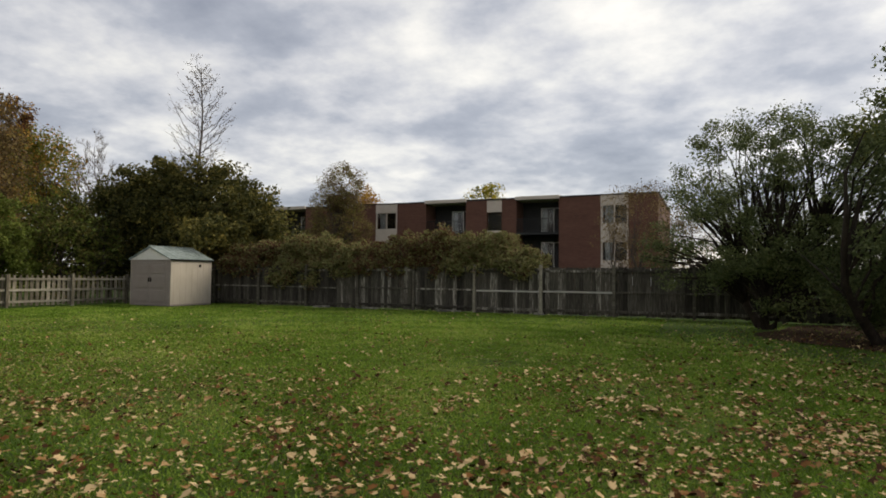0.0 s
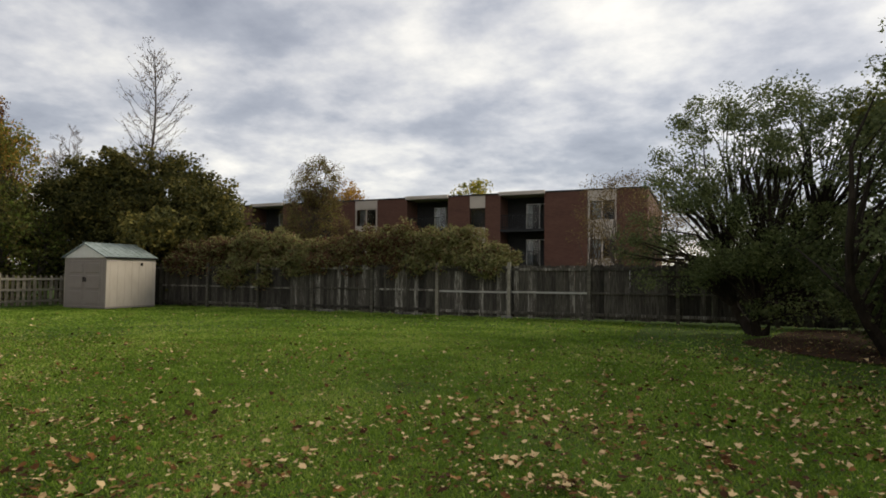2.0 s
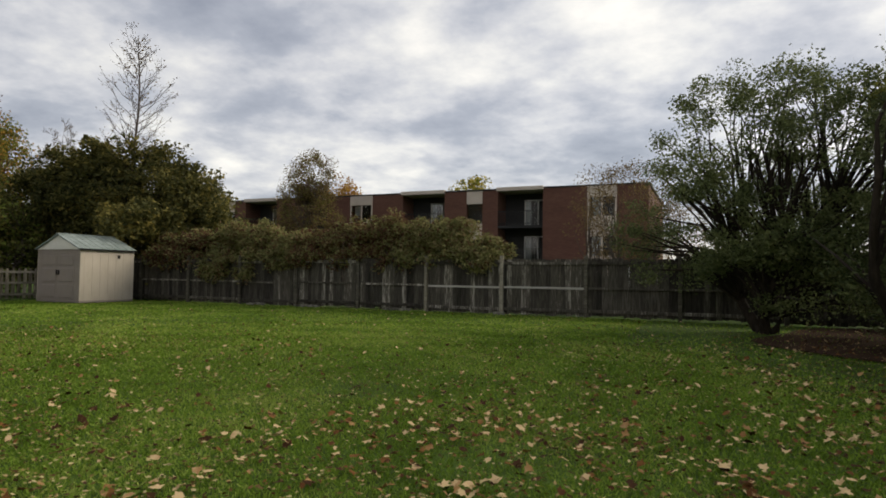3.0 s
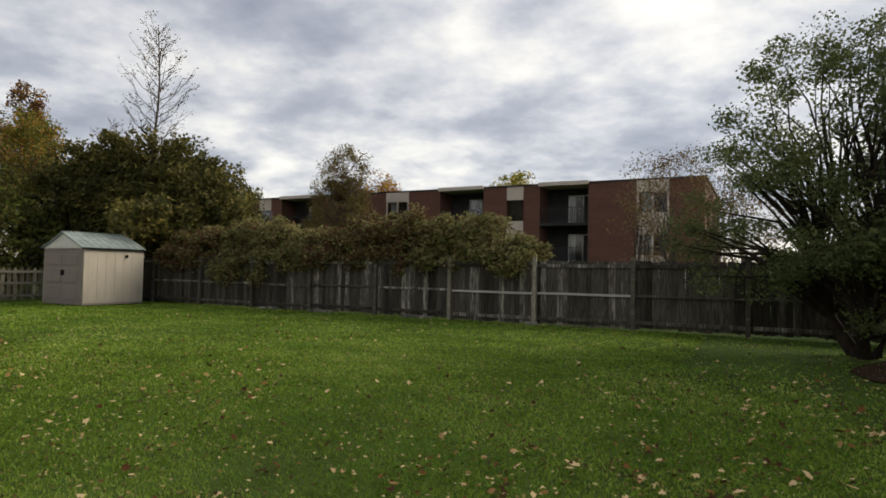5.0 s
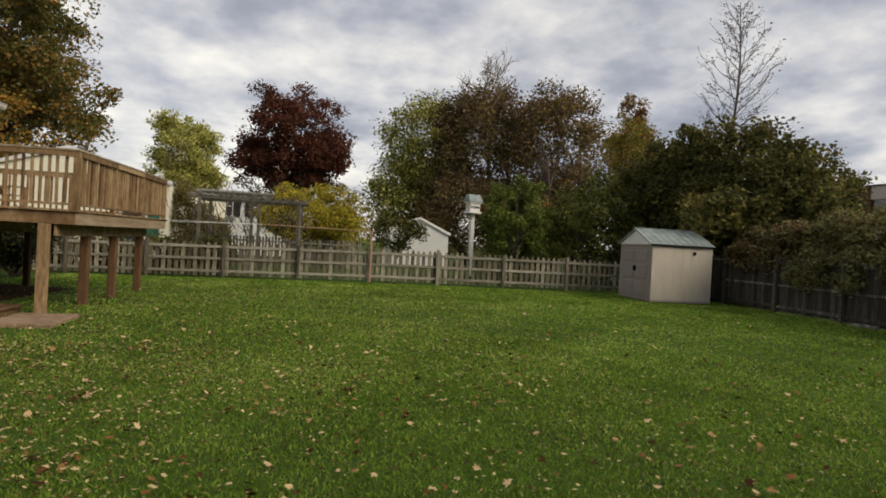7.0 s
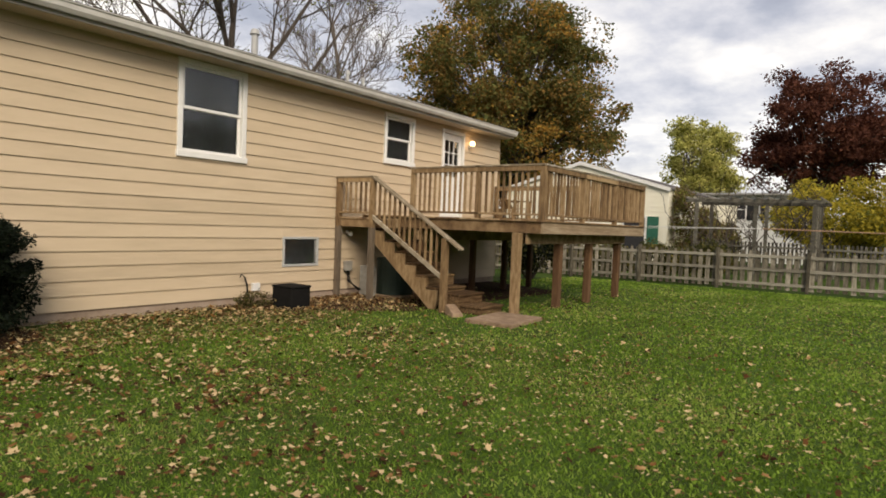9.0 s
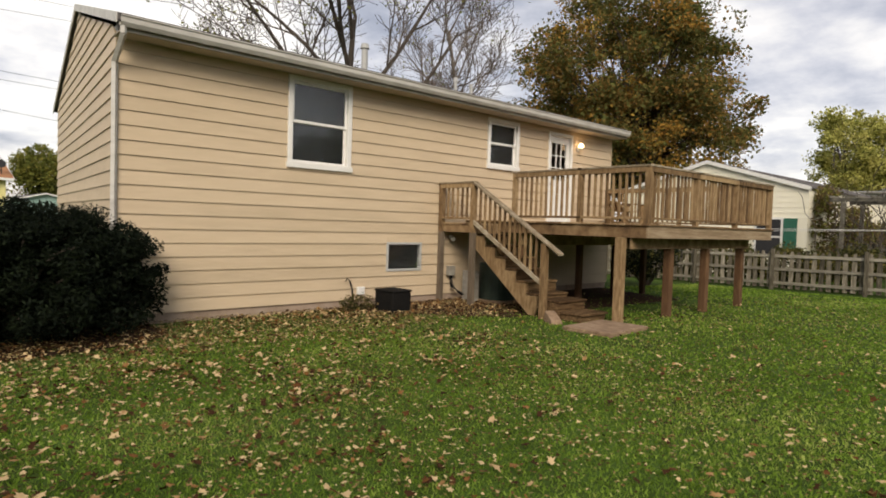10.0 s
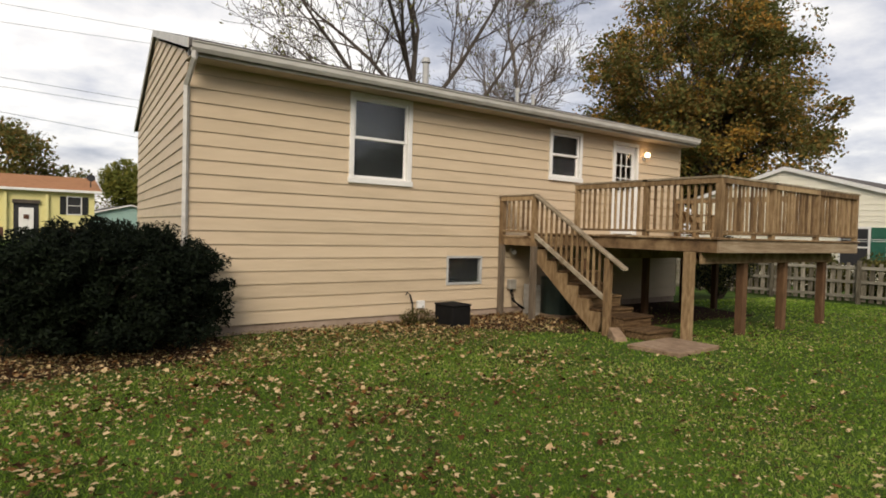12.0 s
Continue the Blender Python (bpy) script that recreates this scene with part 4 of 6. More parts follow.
    box(bm, xl + 0.2, xr - 0.9, HY - 4.2, HY - 4.1, 1.62, 3.99)
    box(bm, xl + 0.2, xr - 0.9, HY - 4.2, HY - 4.1, 0.0, 1.45)
    part("inner_wall", bm, "inner", th)
    # roof
    ov, gx = 0.44, 0.07
    zr = EAVE_Z + RISE * (HD / 2 + ov)

    def R(u, v, z):
        return (u - SH * v, HY - v, z)

    for v0, v1, z0, z1 in ((-ov, HD / 2, EAVE_Z, zr), (HD / 2, HD + ov, zr, EAVE_Z)):
        bm = bmesh.new()
        a, b = xl - gx, xr + gx
        hexa(bm, [R(a, v1, z1 - 0.09), R(b, v1, z1 - 0.09), R(b, v0, z0 - 0.09), R(a, v0, z0 - 0.09), R(a, v1, z1), R(b, v1, z1), R(b, v0, z0), R(a, v0, z0)])
        part("roof", bm, "shingle", th, "dark grey shingle roof slope")
        for u0, u1 in ((b, b + 0.02), (a - 0.02, a)):
            bm = bmesh.new()
            hexa(bm, [R(u0, v1, z1 - 0.125), R(u1, v1, z1 - 0.125), R(u1, v0, z0 - 0.125), R(u0, v0, z0 - 0.125), R(u0, v1, z1 + 0.01), R(u1, v1, z1 + 0.01), R(u1, v0, z0 + 0.01), R(u0, v0, z0 + 0.01)])
            part("rake_board", bm, "aged_white", th)
    # courses of shingle on the near slope
    for i in range(33):
        bm = bmesh.new()
        v0 = -ov + i * 0.14
        z0 = EAVE_Z + RISE * (v0 + ov)
        a, b = xl - gx + 0.002, xr + gx - 0.002
        hexa(bm, [R(a, v0 + 0.14, z0 + RISE * 0.14 + 0.001), R(b, v0 + 0.14, z0 + RISE * 0.14 + 0.001), R(b, v0, z0 + 0.001), R(a, v0, z0 + 0.001), R(a, v0 + 0.14, z0 + RISE * 0.14 + 0.003), R(b, v0 + 0.14, z0 + RISE * 0.14 + 0.003), R(b, v0, z0 + 0.011), R(a, v0, z0 + 0.011)])
        part("roof_course", bm, "shingle", th)
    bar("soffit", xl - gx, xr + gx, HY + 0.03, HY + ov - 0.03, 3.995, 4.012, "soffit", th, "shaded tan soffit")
    bar("fascia", xl - gx, xr + gx, HY + ov - 0.03, HY + ov, 3.99, 4.10, "gutter", th)
    # gutter: open trough with a lip
    bm = bmesh.new()
    g = HY + ov
    prof = [(g + 0.002, 4.10), (g + 0.002, 4.05), (g + 0.06, 4.04), (g + 0.095, 4.09), (g + 0.10, 4.155), (g + 0.118, 4.165), (g + 0.118, 4.178), (g + 0.090, 4.178), (g + 0.088, 4.10), (g + 0.056, 4.052), (g + 0.012, 4.06), (g + 0.012, 4.10)]
    a = [bm.verts.new((xl - gx - 0.02, p, q)) for p, q in prof]
    b = [bm.verts.new((xr + gx + 0.02, p, q)) for p, q in prof]
    for i in range(len(prof)):
        j = (i + 1) % len(prof)
        bm.faces.new((a[i], a[j], b[j], b[i]))
    part("gutter", bm, "aged_white", th, "weathered whitish rain gutter")
    # downspout at the corner
    bm = bmesh.new()
    sx = xr + 0.045
    for p, q in (((sx, HY + 0.49, 4.05), (sx, HY + 0.49, 3.95)), ((sx, HY + 0.49, 3.96), (sx, HY + 0.06, 3.66)), ((sx, HY + 0.06, 3.68), (sx, HY + 0.06, 0.22)), ((sx, HY + 0.06, 0.24), (sx + 0.02, HY + 0.30, 0.06))):
        tube(bm, [p, q], 0.042, 0.042, 4)
    part("downspout", bm, "aged_white", th, "pale grey downspout at the corner")
    # corner boards
    bar("corner_trim", xl - 0.03, xl - 0.001, HY - 0.03, HY + 0.03, 0.17, 3.99, "siding", th)
    # windows
    for o in OPEN[:2]:
        sash_window(th, *o, HY)
    x0, x1, z0, z1 = OPEN[3]
    w = new("window")
    w.parent = th
    tagged(w, "small basement window with pale frame and dark pane")
    for n, a, b, c, d in (("jamb", x0, x0 + 0.045, z0, z1), ("jamb", x1 - 0.045, x1, z0, z1), ("head", x0 + 0.045, x1 - 0.045, z1 - 0.045, z1), ("sill", x0 + 0.045, x1 - 0.045, z0, z0 + 0.045)):
        bar(n, a, b, HY - 0.08, HY + 0.035, c, d, "grey_box", w)
    bm = bmesh.new()
    box(bm, x0 + 0.045, x1 - 0.045, HY - 0.02, HY - 0.015, z0 + 0.045, z1 - 0.045)
    part("pane", bm, "glass", w)
    # same added grey sheet for the basement pane
    bm = bmesh.new()
    box(bm, x0 + 0.045, x1 - 0.045, HY - 0.07, HY - 0.064, z0 + 0.045, z1 - 0.045)
    part("blind", bm, "screen", w, "dark grey sheet added behind the basement glass to lift its tone")
    # door
    x0, x1, z0, z1 = OPEN[2]
    d = new("door")
    d.parent = th
    tagged(d, "closed white back door with nine small panes")
    for n, a, b, c, e in (("jamb", x0, x0 + 0.07, z0, z1), ("jamb", x1 - 0.07, x1, z0, z1), ("head", x0 + 0.07, x1 - 0.07, z1 - 0.08, z1)):
        bar(n, a, b, HY - 0.1, HY + 0.045, c, e, "white", d)
    bm = bmesh.new()
    a, b = x0 + 0.075, x1 - 0.075
    gz0, gz1, gx0, gx1 = z0 + 1.05, z1 - 0.25, a + 0.11, b - 0.11
    for q in ((a, b, z0 + 0.02, gz0), (a, b, gz1, z1 - 0.085), (a, gx0, gz0, gz1), (gx1, b, gz0, gz1)):
        box(bm, q[0], q[1], HY - 0.07, HY - 0.025, q[2], q[3])
    part("door_leaf", bm, "white", d)
    for i in (0, 1):
        bm = bmesh.new()
        box(bm, a + 0.10 + i * 0.34, a + 0.36 + i * 0.34, HY - 0.025, HY - 0.012, z0 + 0.18, z0 + 0.85)
        part("door_panel", bm, "white", d)
    bm = bmesh.new()
    for i in (1, 2):
        xx, zz = gx0 + (gx1 - gx0) * i / 3, gz0 + (gz1 - gz0) * i / 3
        box(bm, xx - 0.011, xx + 0.011, HY - 0.05, HY - 0.03, gz0, gz1)
        box(bm, gx0, gx1, HY - 0.049, HY - 0.031, zz - 0.011, zz + 0.011)
    part("muntin", bm, "white", d)
    bm = bmesh.new()
    box(bm, gx0, gx1, HY - 0.056, HY - 0.052, gz0, gz1)
    part("pane", bm, "glass", d)
    bm = bmesh.new()
    bmesh.ops.create_uvsphere(bm, u_segments=12, v_segments=8, radius=0.032, matrix=Matrix.Translation((b - 0.06, HY + 0.01, z0 + 0.95)))
    tube(bm, [(b - 0.06, HY - 0.03, z0 + 0.95), (b - 0.06, HY + 0.01, z0 + 0.95)], 0.012, 0.012, 8)
    part("handle", bm, "grey_box", d, "round metal door knob")
    # roof vents
    for u, v, h, r in ((-10.35, 2.6, 0.55, 0.075), (-13.75, 3.2, 0.32, 0.05), (-14.35, 3.2, 0.25, 0.05)):
        z0 = EAVE_Z + RISE * (v + ov)
        bm = bmesh.new()
        c = Vector(R(u, v, z0 - 0.05))
        tube(bm, [c, c + Vector((0, 0, h))], r, r, 12)
        tube(bm, [c + Vector((0, 0, h)), c + Vector((0, 0, h + 0.05)), c + Vector((0, 0, h + 0.11))], r * 1.5, r * 1.1, 12)
        part("roof_vent", bm, "grey_box", th, "grey metal roof vent pipe")
    return th


def build_wall_things():
    lamp = thing("wall_lamp", "lit round glass wall lamp beside the back door", "lamp", at=(-15.35, HY + 0.03, 3.585))
    bm = bmesh.new()
    tube(bm, [(0, -0.002, 0), (0, 0.02, 0)], 0.06, 0.055, 14)
    tube(bm, [(0, 0.02, 0), (0, 0.09, 0.0)], 0.014, 0.014, 8)
    tube(bm, [(0, 0.10, -0.015), (0, 0.10, 0.02)], 0.045, 0.05, 12)
    part("mount", bm, "grey_box", lamp)
    bm = bmesh.new()
    bmesh.ops.create_uvsphere(bm, u_segments=18, v_segments=12, radius=0.066, matrix=Matrix.Translation((0, 0.10, 0.075)))
    part("globe", bm, "globe", lamp, "glowing frosted globe")
    ld = bpy.data.lights.new("wall_lamp_light", "POINT")
    ld.energy, ld.color, ld.shadow_soft_size = 1.2, (1.0, 0.65, 0.35), 0.09
    lo = new("wall_lamp_light", ld)
    lo.location = (-15.35, HY + 0.26, 3.66)
    pend = thing("pendant_lamp", "lit pendant lamp hanging inside the kitchen window", "lamp", at=(-13.4, HY - 1.27, 3.84))
    bm = bmesh.new()
    bmesh.ops.create_uvsphere(bm, u_segments=14, v_segments=10, radius=0.07)
    part("shade", bm, "bulb", pend)
    bm = bmesh.new()
    tube(bm, [(0, 0, 0.07), (0, 0, 0.15)], 0.006, 0.006, 6)
    part("cord", bm, "black", pend)
    # dark cover box
    b = thing("utility_box", "low black box with lid by the house wall", "box", at=(-9.02, -0.95, 0), rz=4)
    bm = bmesh.new()
    box(bm, -0.215, 0.215, -0.24, 0.24, 0.0, 0.36)
    bevel(bm, 0.012)
    part("body", bm, "black", b)
    bm = bmesh.new()
    box(bm, -0.23, 0.23, -0.255, 0.255, 0.361, 0.40)
    bevel(bm, 0.015)
    part("lid", bm, "black", b)
    t = thing("hose_tap", "thin bent black cable beside a white tap box", "pipe", at=(-8.60, HY + 0.10, 0))
    bm = bmesh.new()
    tube(bm, [(0.0, 0.05, 0), (0.02, 0.05, 0.35), (0.06, 0.03, 0.50), (0.10, 0.0, 0.55), (0.13, 0.0, 0.50)], 0.016, 0.014, 6)
    part("pipe", bm, "black", t)
    bm = bmesh.new()
    box(bm, -0.29, -0.14, -0.065, 0.0, 0.24, 0.38)
    bevel(bm, 0.006)
    part("tap_box", bm, "white", t)
    # air conditioner under the landing
    a = thing("air_conditioner", "dark green air conditioner unit on a slab under the stair landing", "air conditioner", at=(-11.83, -1.05, 0))
    bm = bmesh.new()
    box(bm, -0.5, 0.5, -0.5, 0.5, -0.02, 0.06)
    part("slab", bm, "pad", a)
    bm = bmesh.new()
    tube(bm, [(0, 0, 0.06), (0, 0, 0.75)], 0.38, 0.38, 24)
    part("casing", bm, "ac", a)
    for i in range(14):
        bm = bmesh.new()
        tube(bm, [(0, 0, 0.10 + i * 0.045), (0, 0, 0.115 + i * 0.045)], 0.392, 0.392, 24)
        part("grille_ring", bm, "ac", a)
    bm = bmesh.new()
    tube(bm, [(0, 0, 0.751), (0, 0, 0.80)], 0.40, 0.37, 24)
    part("top", bm, "ac", a)
    m = thing("electric_box", "light grey disconnect box with hanging cables on the house wall", "box", at=(-11.05, HY + 0.03, 0.52))
    bm = bmesh.new()
    box(bm, -0.09, 0.09, 0.0, 0.10, 0, 0.20)
    bevel(bm, 0.008)
    part("body", bm, "gutter", m)
    bm = bmesh.new()
    for k in range(3):
        tube(bm, [(-0.03 + k * 0.03, 0.05, 0), (-0.03 + k * 0.03, 0.10, -0.22), (-0.10, 0.22 + 0.05 * k, -0.36), (-0.22, 0.30, -0.44), (-0.34, 0.36, -0.34)], 0.014, 0.014, 6)
    part("cable", bm, "black", m)
    e = thing("equipment_box", "pale grey metal cabinet beside the air conditioner", "box", at=(-11.27, -1.28, 0))
    bm = bmesh.new()
    box(bm, -0.09, 0.09, -0.16, 0.16, 0.0, 0.64)
    bevel(bm, 0.01)
    part("body", bm, "gutter", e)
    s = thing("security_lamp", "small white floodlight on the wall under the landing", "lamp", at=(-11.05, HY + 0.03, 1.32))
    bm = bmesh.new()
    tube(bm, [(0, 0, 0), (0, 0.05, 0)], 0.04, 0.04, 10)
    part("mount", bm, "white", s)
    bm = bmesh.new()
    tube(bm, [(0, 0.04, 0), (0.03, 0.10, -0.02), (0.05, 0.15, -0.04)], 0.02, 0.05, 10)
    part("head", bm, "white", s)


# ---- deck ----
DX0, DX1, DY0, DY1, DZ = -16.72, -11.53, HY + 0.03, 2.51, 1.69


def baluster_run(parent, me, a, b, z, step=0.125):
    a, b = Vector(a), Vector(b)
    n = max(1, round((b - a).length / step) - 1)
    for i in range(1, n + 1):
        p = a.lerp(b, i / (n + 1))
        piece("baluster", me, parent, pose(p.x, p.y, z + (b.z - a.z) * i / (n + 1), random.Random(i).uniform(-0.6, 0.6), 0, 0))


def build_deck():
    th = thing("raised_deck", "weathered brown timber deck on tall posts with balustrade and stairs", "deck")
    n = 29
    for i in range(n):
        y0 = DY0 + i * (DY1 + 0.03 - DY0) / n
        bar("floor_board", DX0 - 0.02, DX1 + 0.02 + (0.02 if i % 3 else 0.035), y0 + 0.002, y0 + (DY1 + 0.03 - DY0) / n - 0.002, DZ - 0.035, DZ, "deck", th)
    # rim and joists
    bar("rim_board", DX0, DX1, DY1 - 0.04, DY1, DZ - 0.24, DZ - 0.036, "deck_rim", th)
    bar("rim_board", DX1 - 0.04, DX1, DY0, DY1 - 0.041, DZ - 0.24, DZ - 0.036, "deck", th)
    bar("rim_board", DX0, DX0 + 0.04, DY0, DY1 - 0.041, DZ - 0.24, DZ - 0.036, "deck", th)
    x = DX0 + 0.4
    while x < DX1 - 0.1:
        bar("joist", x, x + 0.04, DY0, DY1 - 0.041, DZ - 0.23, DZ - 0.037, "deck", th)
        x += 0.41
    bar("beam", -16.35, -11.40, 2.02, 2.06, 1.26, DZ - 0.241, "deck", th)
    bar("beam", -16.35, -11.58, 2.15, 2.19, 1.26, DZ - 0.241, "deck", th)
    bar("beam", -16.35, -11.58, -0.30, -0.26, 1.22, DZ - 0.241, "deck", th)
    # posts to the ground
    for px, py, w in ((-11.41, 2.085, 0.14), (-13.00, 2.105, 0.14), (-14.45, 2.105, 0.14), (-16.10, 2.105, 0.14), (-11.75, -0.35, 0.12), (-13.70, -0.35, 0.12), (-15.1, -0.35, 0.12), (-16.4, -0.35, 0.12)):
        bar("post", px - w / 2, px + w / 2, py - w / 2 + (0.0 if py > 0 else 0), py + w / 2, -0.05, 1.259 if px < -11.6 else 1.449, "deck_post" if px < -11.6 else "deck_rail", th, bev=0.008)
    bal = make_box_mesh("baluster", 0.038, 0.038, 0.055, 0.93, "deck_rail", 0.003)
    top = 2.655

    def rail(a, b, z, t):
        """Bottom rail, top rail and cap between two points of one height."""
        a, b = Vector(a), Vector(b)
        ax = abs(b.x - a.x) > abs(b.y - a.y)
        x0, x1, y0, y1 = min(a.x, b.x), max(a.x, b.x), min(a.y, b.y), max(a.y, b.y)
        if ax:
            bar("bottom_rail", x0, x1, y0 - 0.045, y0 + 0.045, z + 0.07, z + 0.108, "deck_rail", th)
            bar("top_rail", x0, x1, y0 + 0.021, y0 + 0.058, t - 0.12, t - 0.034, "deck_rail", th)
            bar("rail_cap", x0 - 0.05, x1 + 0.05, y0 - 0.07, y0 + 0.07, t - 0.033, t, "deck_cap", th)
        else:
            bar("bottom_rail", x0 - 0.045, x0 + 0.045, y0, y1, z + 0.07, z + 0.108, "deck_rail", th)
            bar("top_rail", x0 + 0.021, x0 + 0.058, y0, y1, t - 0.12, t - 0.034, "deck_rail", th)
            bar("rail_cap", x0 - 0.07, x0 + 0.07, y0 - 0.05, y1 + 0.05, t - 0.033, t, "deck_cap", th)
        s = make_box_mesh("baluster", 0.038, 0.038, 0.109, t - z - 0.035, "deck_rail", 0.003)
        d = (b - a).normalized()
        baluster_run(th, s, a + d * 0.05, b - d * 0.05, z)

    xs = [DX1 - 0.05, -13.24, -14.92, DX0 + 0.05]
    yf = DY1 - 0.05
    for a, b in zip(xs, xs[1:]):
        rail((a, yf, 0), (b, yf, 0), DZ, top)
    ys = [yf, 1.13, -0.42]
    for a, b in zip(ys, ys[1:]):
        rail((DX1 - 0.05, a, 0), (DX1 - 0.05, b, 0), DZ, top)
    rail((DX0 + 0.05, yf, 0), (DX0 + 0.05, 0.4, 0), DZ, top)
    rail((DX0 + 0.05, 0.4, 0), (DX0 + 0.05, DY0 + 0.1, 0), DZ, top)
    for px, py in [(a, yf) for a in xs] + [(DX1 - 0.05, 1.13), (DX1 - 0.05, -0.42), (DX0 + 0.05, 0.4), (DX0 + 0.05, DY0 + 0.1)]:
        w = 0.045 if (px, py) != (xs[0], yf) else 0.052
        bar("rail_post", px - w, px + w, py - w, py + w, DZ + 0.001, top - 0.034, "deck_rail", th)
    # landing
    lx0, lx1, ly0, ly1, lz = DX1 + 0.004, -10.75, DY0, -0.72, 1.62
    for i in range(7):
        w = (ly1 - ly0) / 7
        bar("floor_board", lx0, lx1 + 0.02, ly0 + i * w + 0.003, ly0 + (i + 1) * w - 0.003, lz - 0.035, lz, "deck", th)
    bar("rim_board", lx1 - 0.04, lx1, ly0 + 0.11, ly1 - 0.06, lz - 0.19, lz - 0.036, "deck", th)
    bar("rim_board", lx0, lx1 - 0.041, ly1 - 0.04, ly1, lz - 0.19, lz - 0.036, "deck", th)
    lt = 2.42
    for py in (ly0 + 0.055, ly1 - 0.02):
        bar("post", lx1 - 0.05, lx1 + 0.05, py - 0.05, py + 0.05, -0.05, lz - 0.19, "landing_post", th)
        bar("rail_post", lx1 - 0.05, lx1 + 0.05, py - 0.05, py + 0.05, lz - 0.189, lt - 0.034, "deck_rail", th)
    rail((lx1, ly0 + 0.055, 0), (lx1, ly1 - 0.02, 0), lz, lt)
    # stairs towards the lawn
    y0, z0, run, rise = ly1, lz, 0.262, 0.203
    sx0, sx1, TW = DX1 + 0.08, lx1 - 0.05, 0.24
    for i in range(1, 7):
        zt = z0 - rise * i
        ya = y0 + run * (i - 1)
        bar("tread", sx0 - TW * (i > 2), sx1 - 0.041, ya - 0.01, ya + run + 0.02, zt - 0.04, zt, "step", th, bev=0.008)
        if i > 2:
            bar("riser", sx0 - TW + 0.005, sx1 - 0.045, ya + run - 0.035, ya + run - 0.011, zt - rise + 0.001, zt - 0.041, "step", th)
    for xa in (sx1 - 0.04, sx0 + 0.02):
        bm = bmesh.new()
        prof = [(y0, z0 - rise - 0.001)]
        for i in range(1, 7):
            zt = z0 - rise * i - 0.042
            prof += [(y0 + run * (i - 1) + (0.0 if i == 1 else -0.012), zt), (y0 + run * i - 0.012, zt)]
        prof += [(y0 + run * 6, z0 - rise * 7 - 0.02), (y0 + run * 6 - 0.05, 0.02), (y0 + run * 5.3, 0.02), (y0, z0 - rise - 0.29)]
        prof = prof[1:]
        f = [bm.verts.new((xa, a, b)) for a, b in prof]
        g = [bm.verts.new((xa + 0.04, a, b)) for a, b in prof]
        bm.faces.new(f)
        bm.faces.new(g[::-1])
        for j in range(len(prof)):
            q = (j + 1) % len(prof)
            bm.faces.new((f[j], g[j], g[q], f[q]))
        part("stringer", bm, "deck_rail", th, "sawtooth stair stringer")
    # lowest steps are solid boxes
    bar("step_box", sx0 - 0.18, sx1 - 0.05, y0 + run * 6 + 0.0, 1.28, 0.0, 0.285, "step", th, bev=0.01)
    bar("step_tread", sx0 - 0.20, sx1 - 0.045, y0 + run * 6 + 0.0, 1.31, 0.286, 0.325, "step", th, bev=0.008)
    bar("step_box", sx0 - 0.20, sx1 - 0.12, 1.282, 1.70, 0.0, 0.105, "step", th, bev=0.01)
    bar("step_tread", sx0 - 0.22, sx1 - 0.10, 1.282, 1.74, 0.106, 0.145, "step", th, bev=0.008)
    # sloping hand rail with balusters and newel
    nx, ny = lx1 + 0.0, 1.03
    slope = rise / run
    zn = 1.30
    bar("newel", nx - 0.055, nx + 0.055, ny - 0.055, ny + 0.055, -0.05, zn, "deck_rail", th, bev=0.006)

    def sloped(name, x0, x1, ya, za, yb, zb, h, mt):
        bm = bmesh.new()
        hexa(bm, [(x0, ya, za), (x1, ya, za), (x1, yb, zb), (x0, yb, zb), (x0, ya, za + h), (x1, ya, za + h), (x1, yb, zb + h), (x0, yb, zb + h)])
        bevel(bm, 0.004)
        part(name, bm, mt, th)

    ya, za = ly1 - 0.02, lt - 0.03
    s = (zn - za + 0.02) / (ny - ya)
    sloped("hand_rail", nx - 0.07, nx + 0.07, ya, za, ny + 0.35, za + s * (ny + 0.35 - ya), 0.038, "deck_cap")
    sloped("lower_rail", nx + 0.0, nx + 0.05, ya + 0.05, lz - 0.03, ny - 0.04, lz - 0.03 + s * (ny - ya - 0.09), 0.085, "deck_cap")
    k = 12
    for i in range(1, k + 1):
        yy = ya + 0.06 + (ny - ya - 0.12) * i / (k + 1)
        zb = lz - 0.03 + s * (yy - ya - 0.05) + 0.07
        bar("baluster", nx - 0.019, nx + 0.019, yy - 0.019, yy + 0.019, zb, za + s * (yy - ya) + 0.005, "deck_rail", th, bev=0.003)
    pad = thing("concrete_pad", "worn tan concrete pad lying at the foot of the deck stairs", "pad", at=(-10.74, 2.30, 0), rz=3)
    bm = bmesh.new()
    box(bm, -0.58, 0.58, -0.42, 0.42, -0.03, 0.06)
    bevel(bm, 0.012)
    part("slab", bm, "pad", pad)
    sp = thing("splash_block", "broken tilted concrete block beside the lowest step", "block", at=(-10.58, 1.40, 0.02), rz=60)
    bm = bmesh.new()
    hexa(bm, [(-0.17, -0.11, -0.05), (0.17, -0.11, -0.05), (0.17, 0.11, -0.05), (-0.17, 0.11, -0.05), (-0.17, -0.09, 0.16), (0.13, -0.09, 0.04), (0.13, 0.09, 0.04), (-0.17, 0.09, 0.16)])
    bevel(bm, 0.01)
    part("block", bm, "pad", sp)


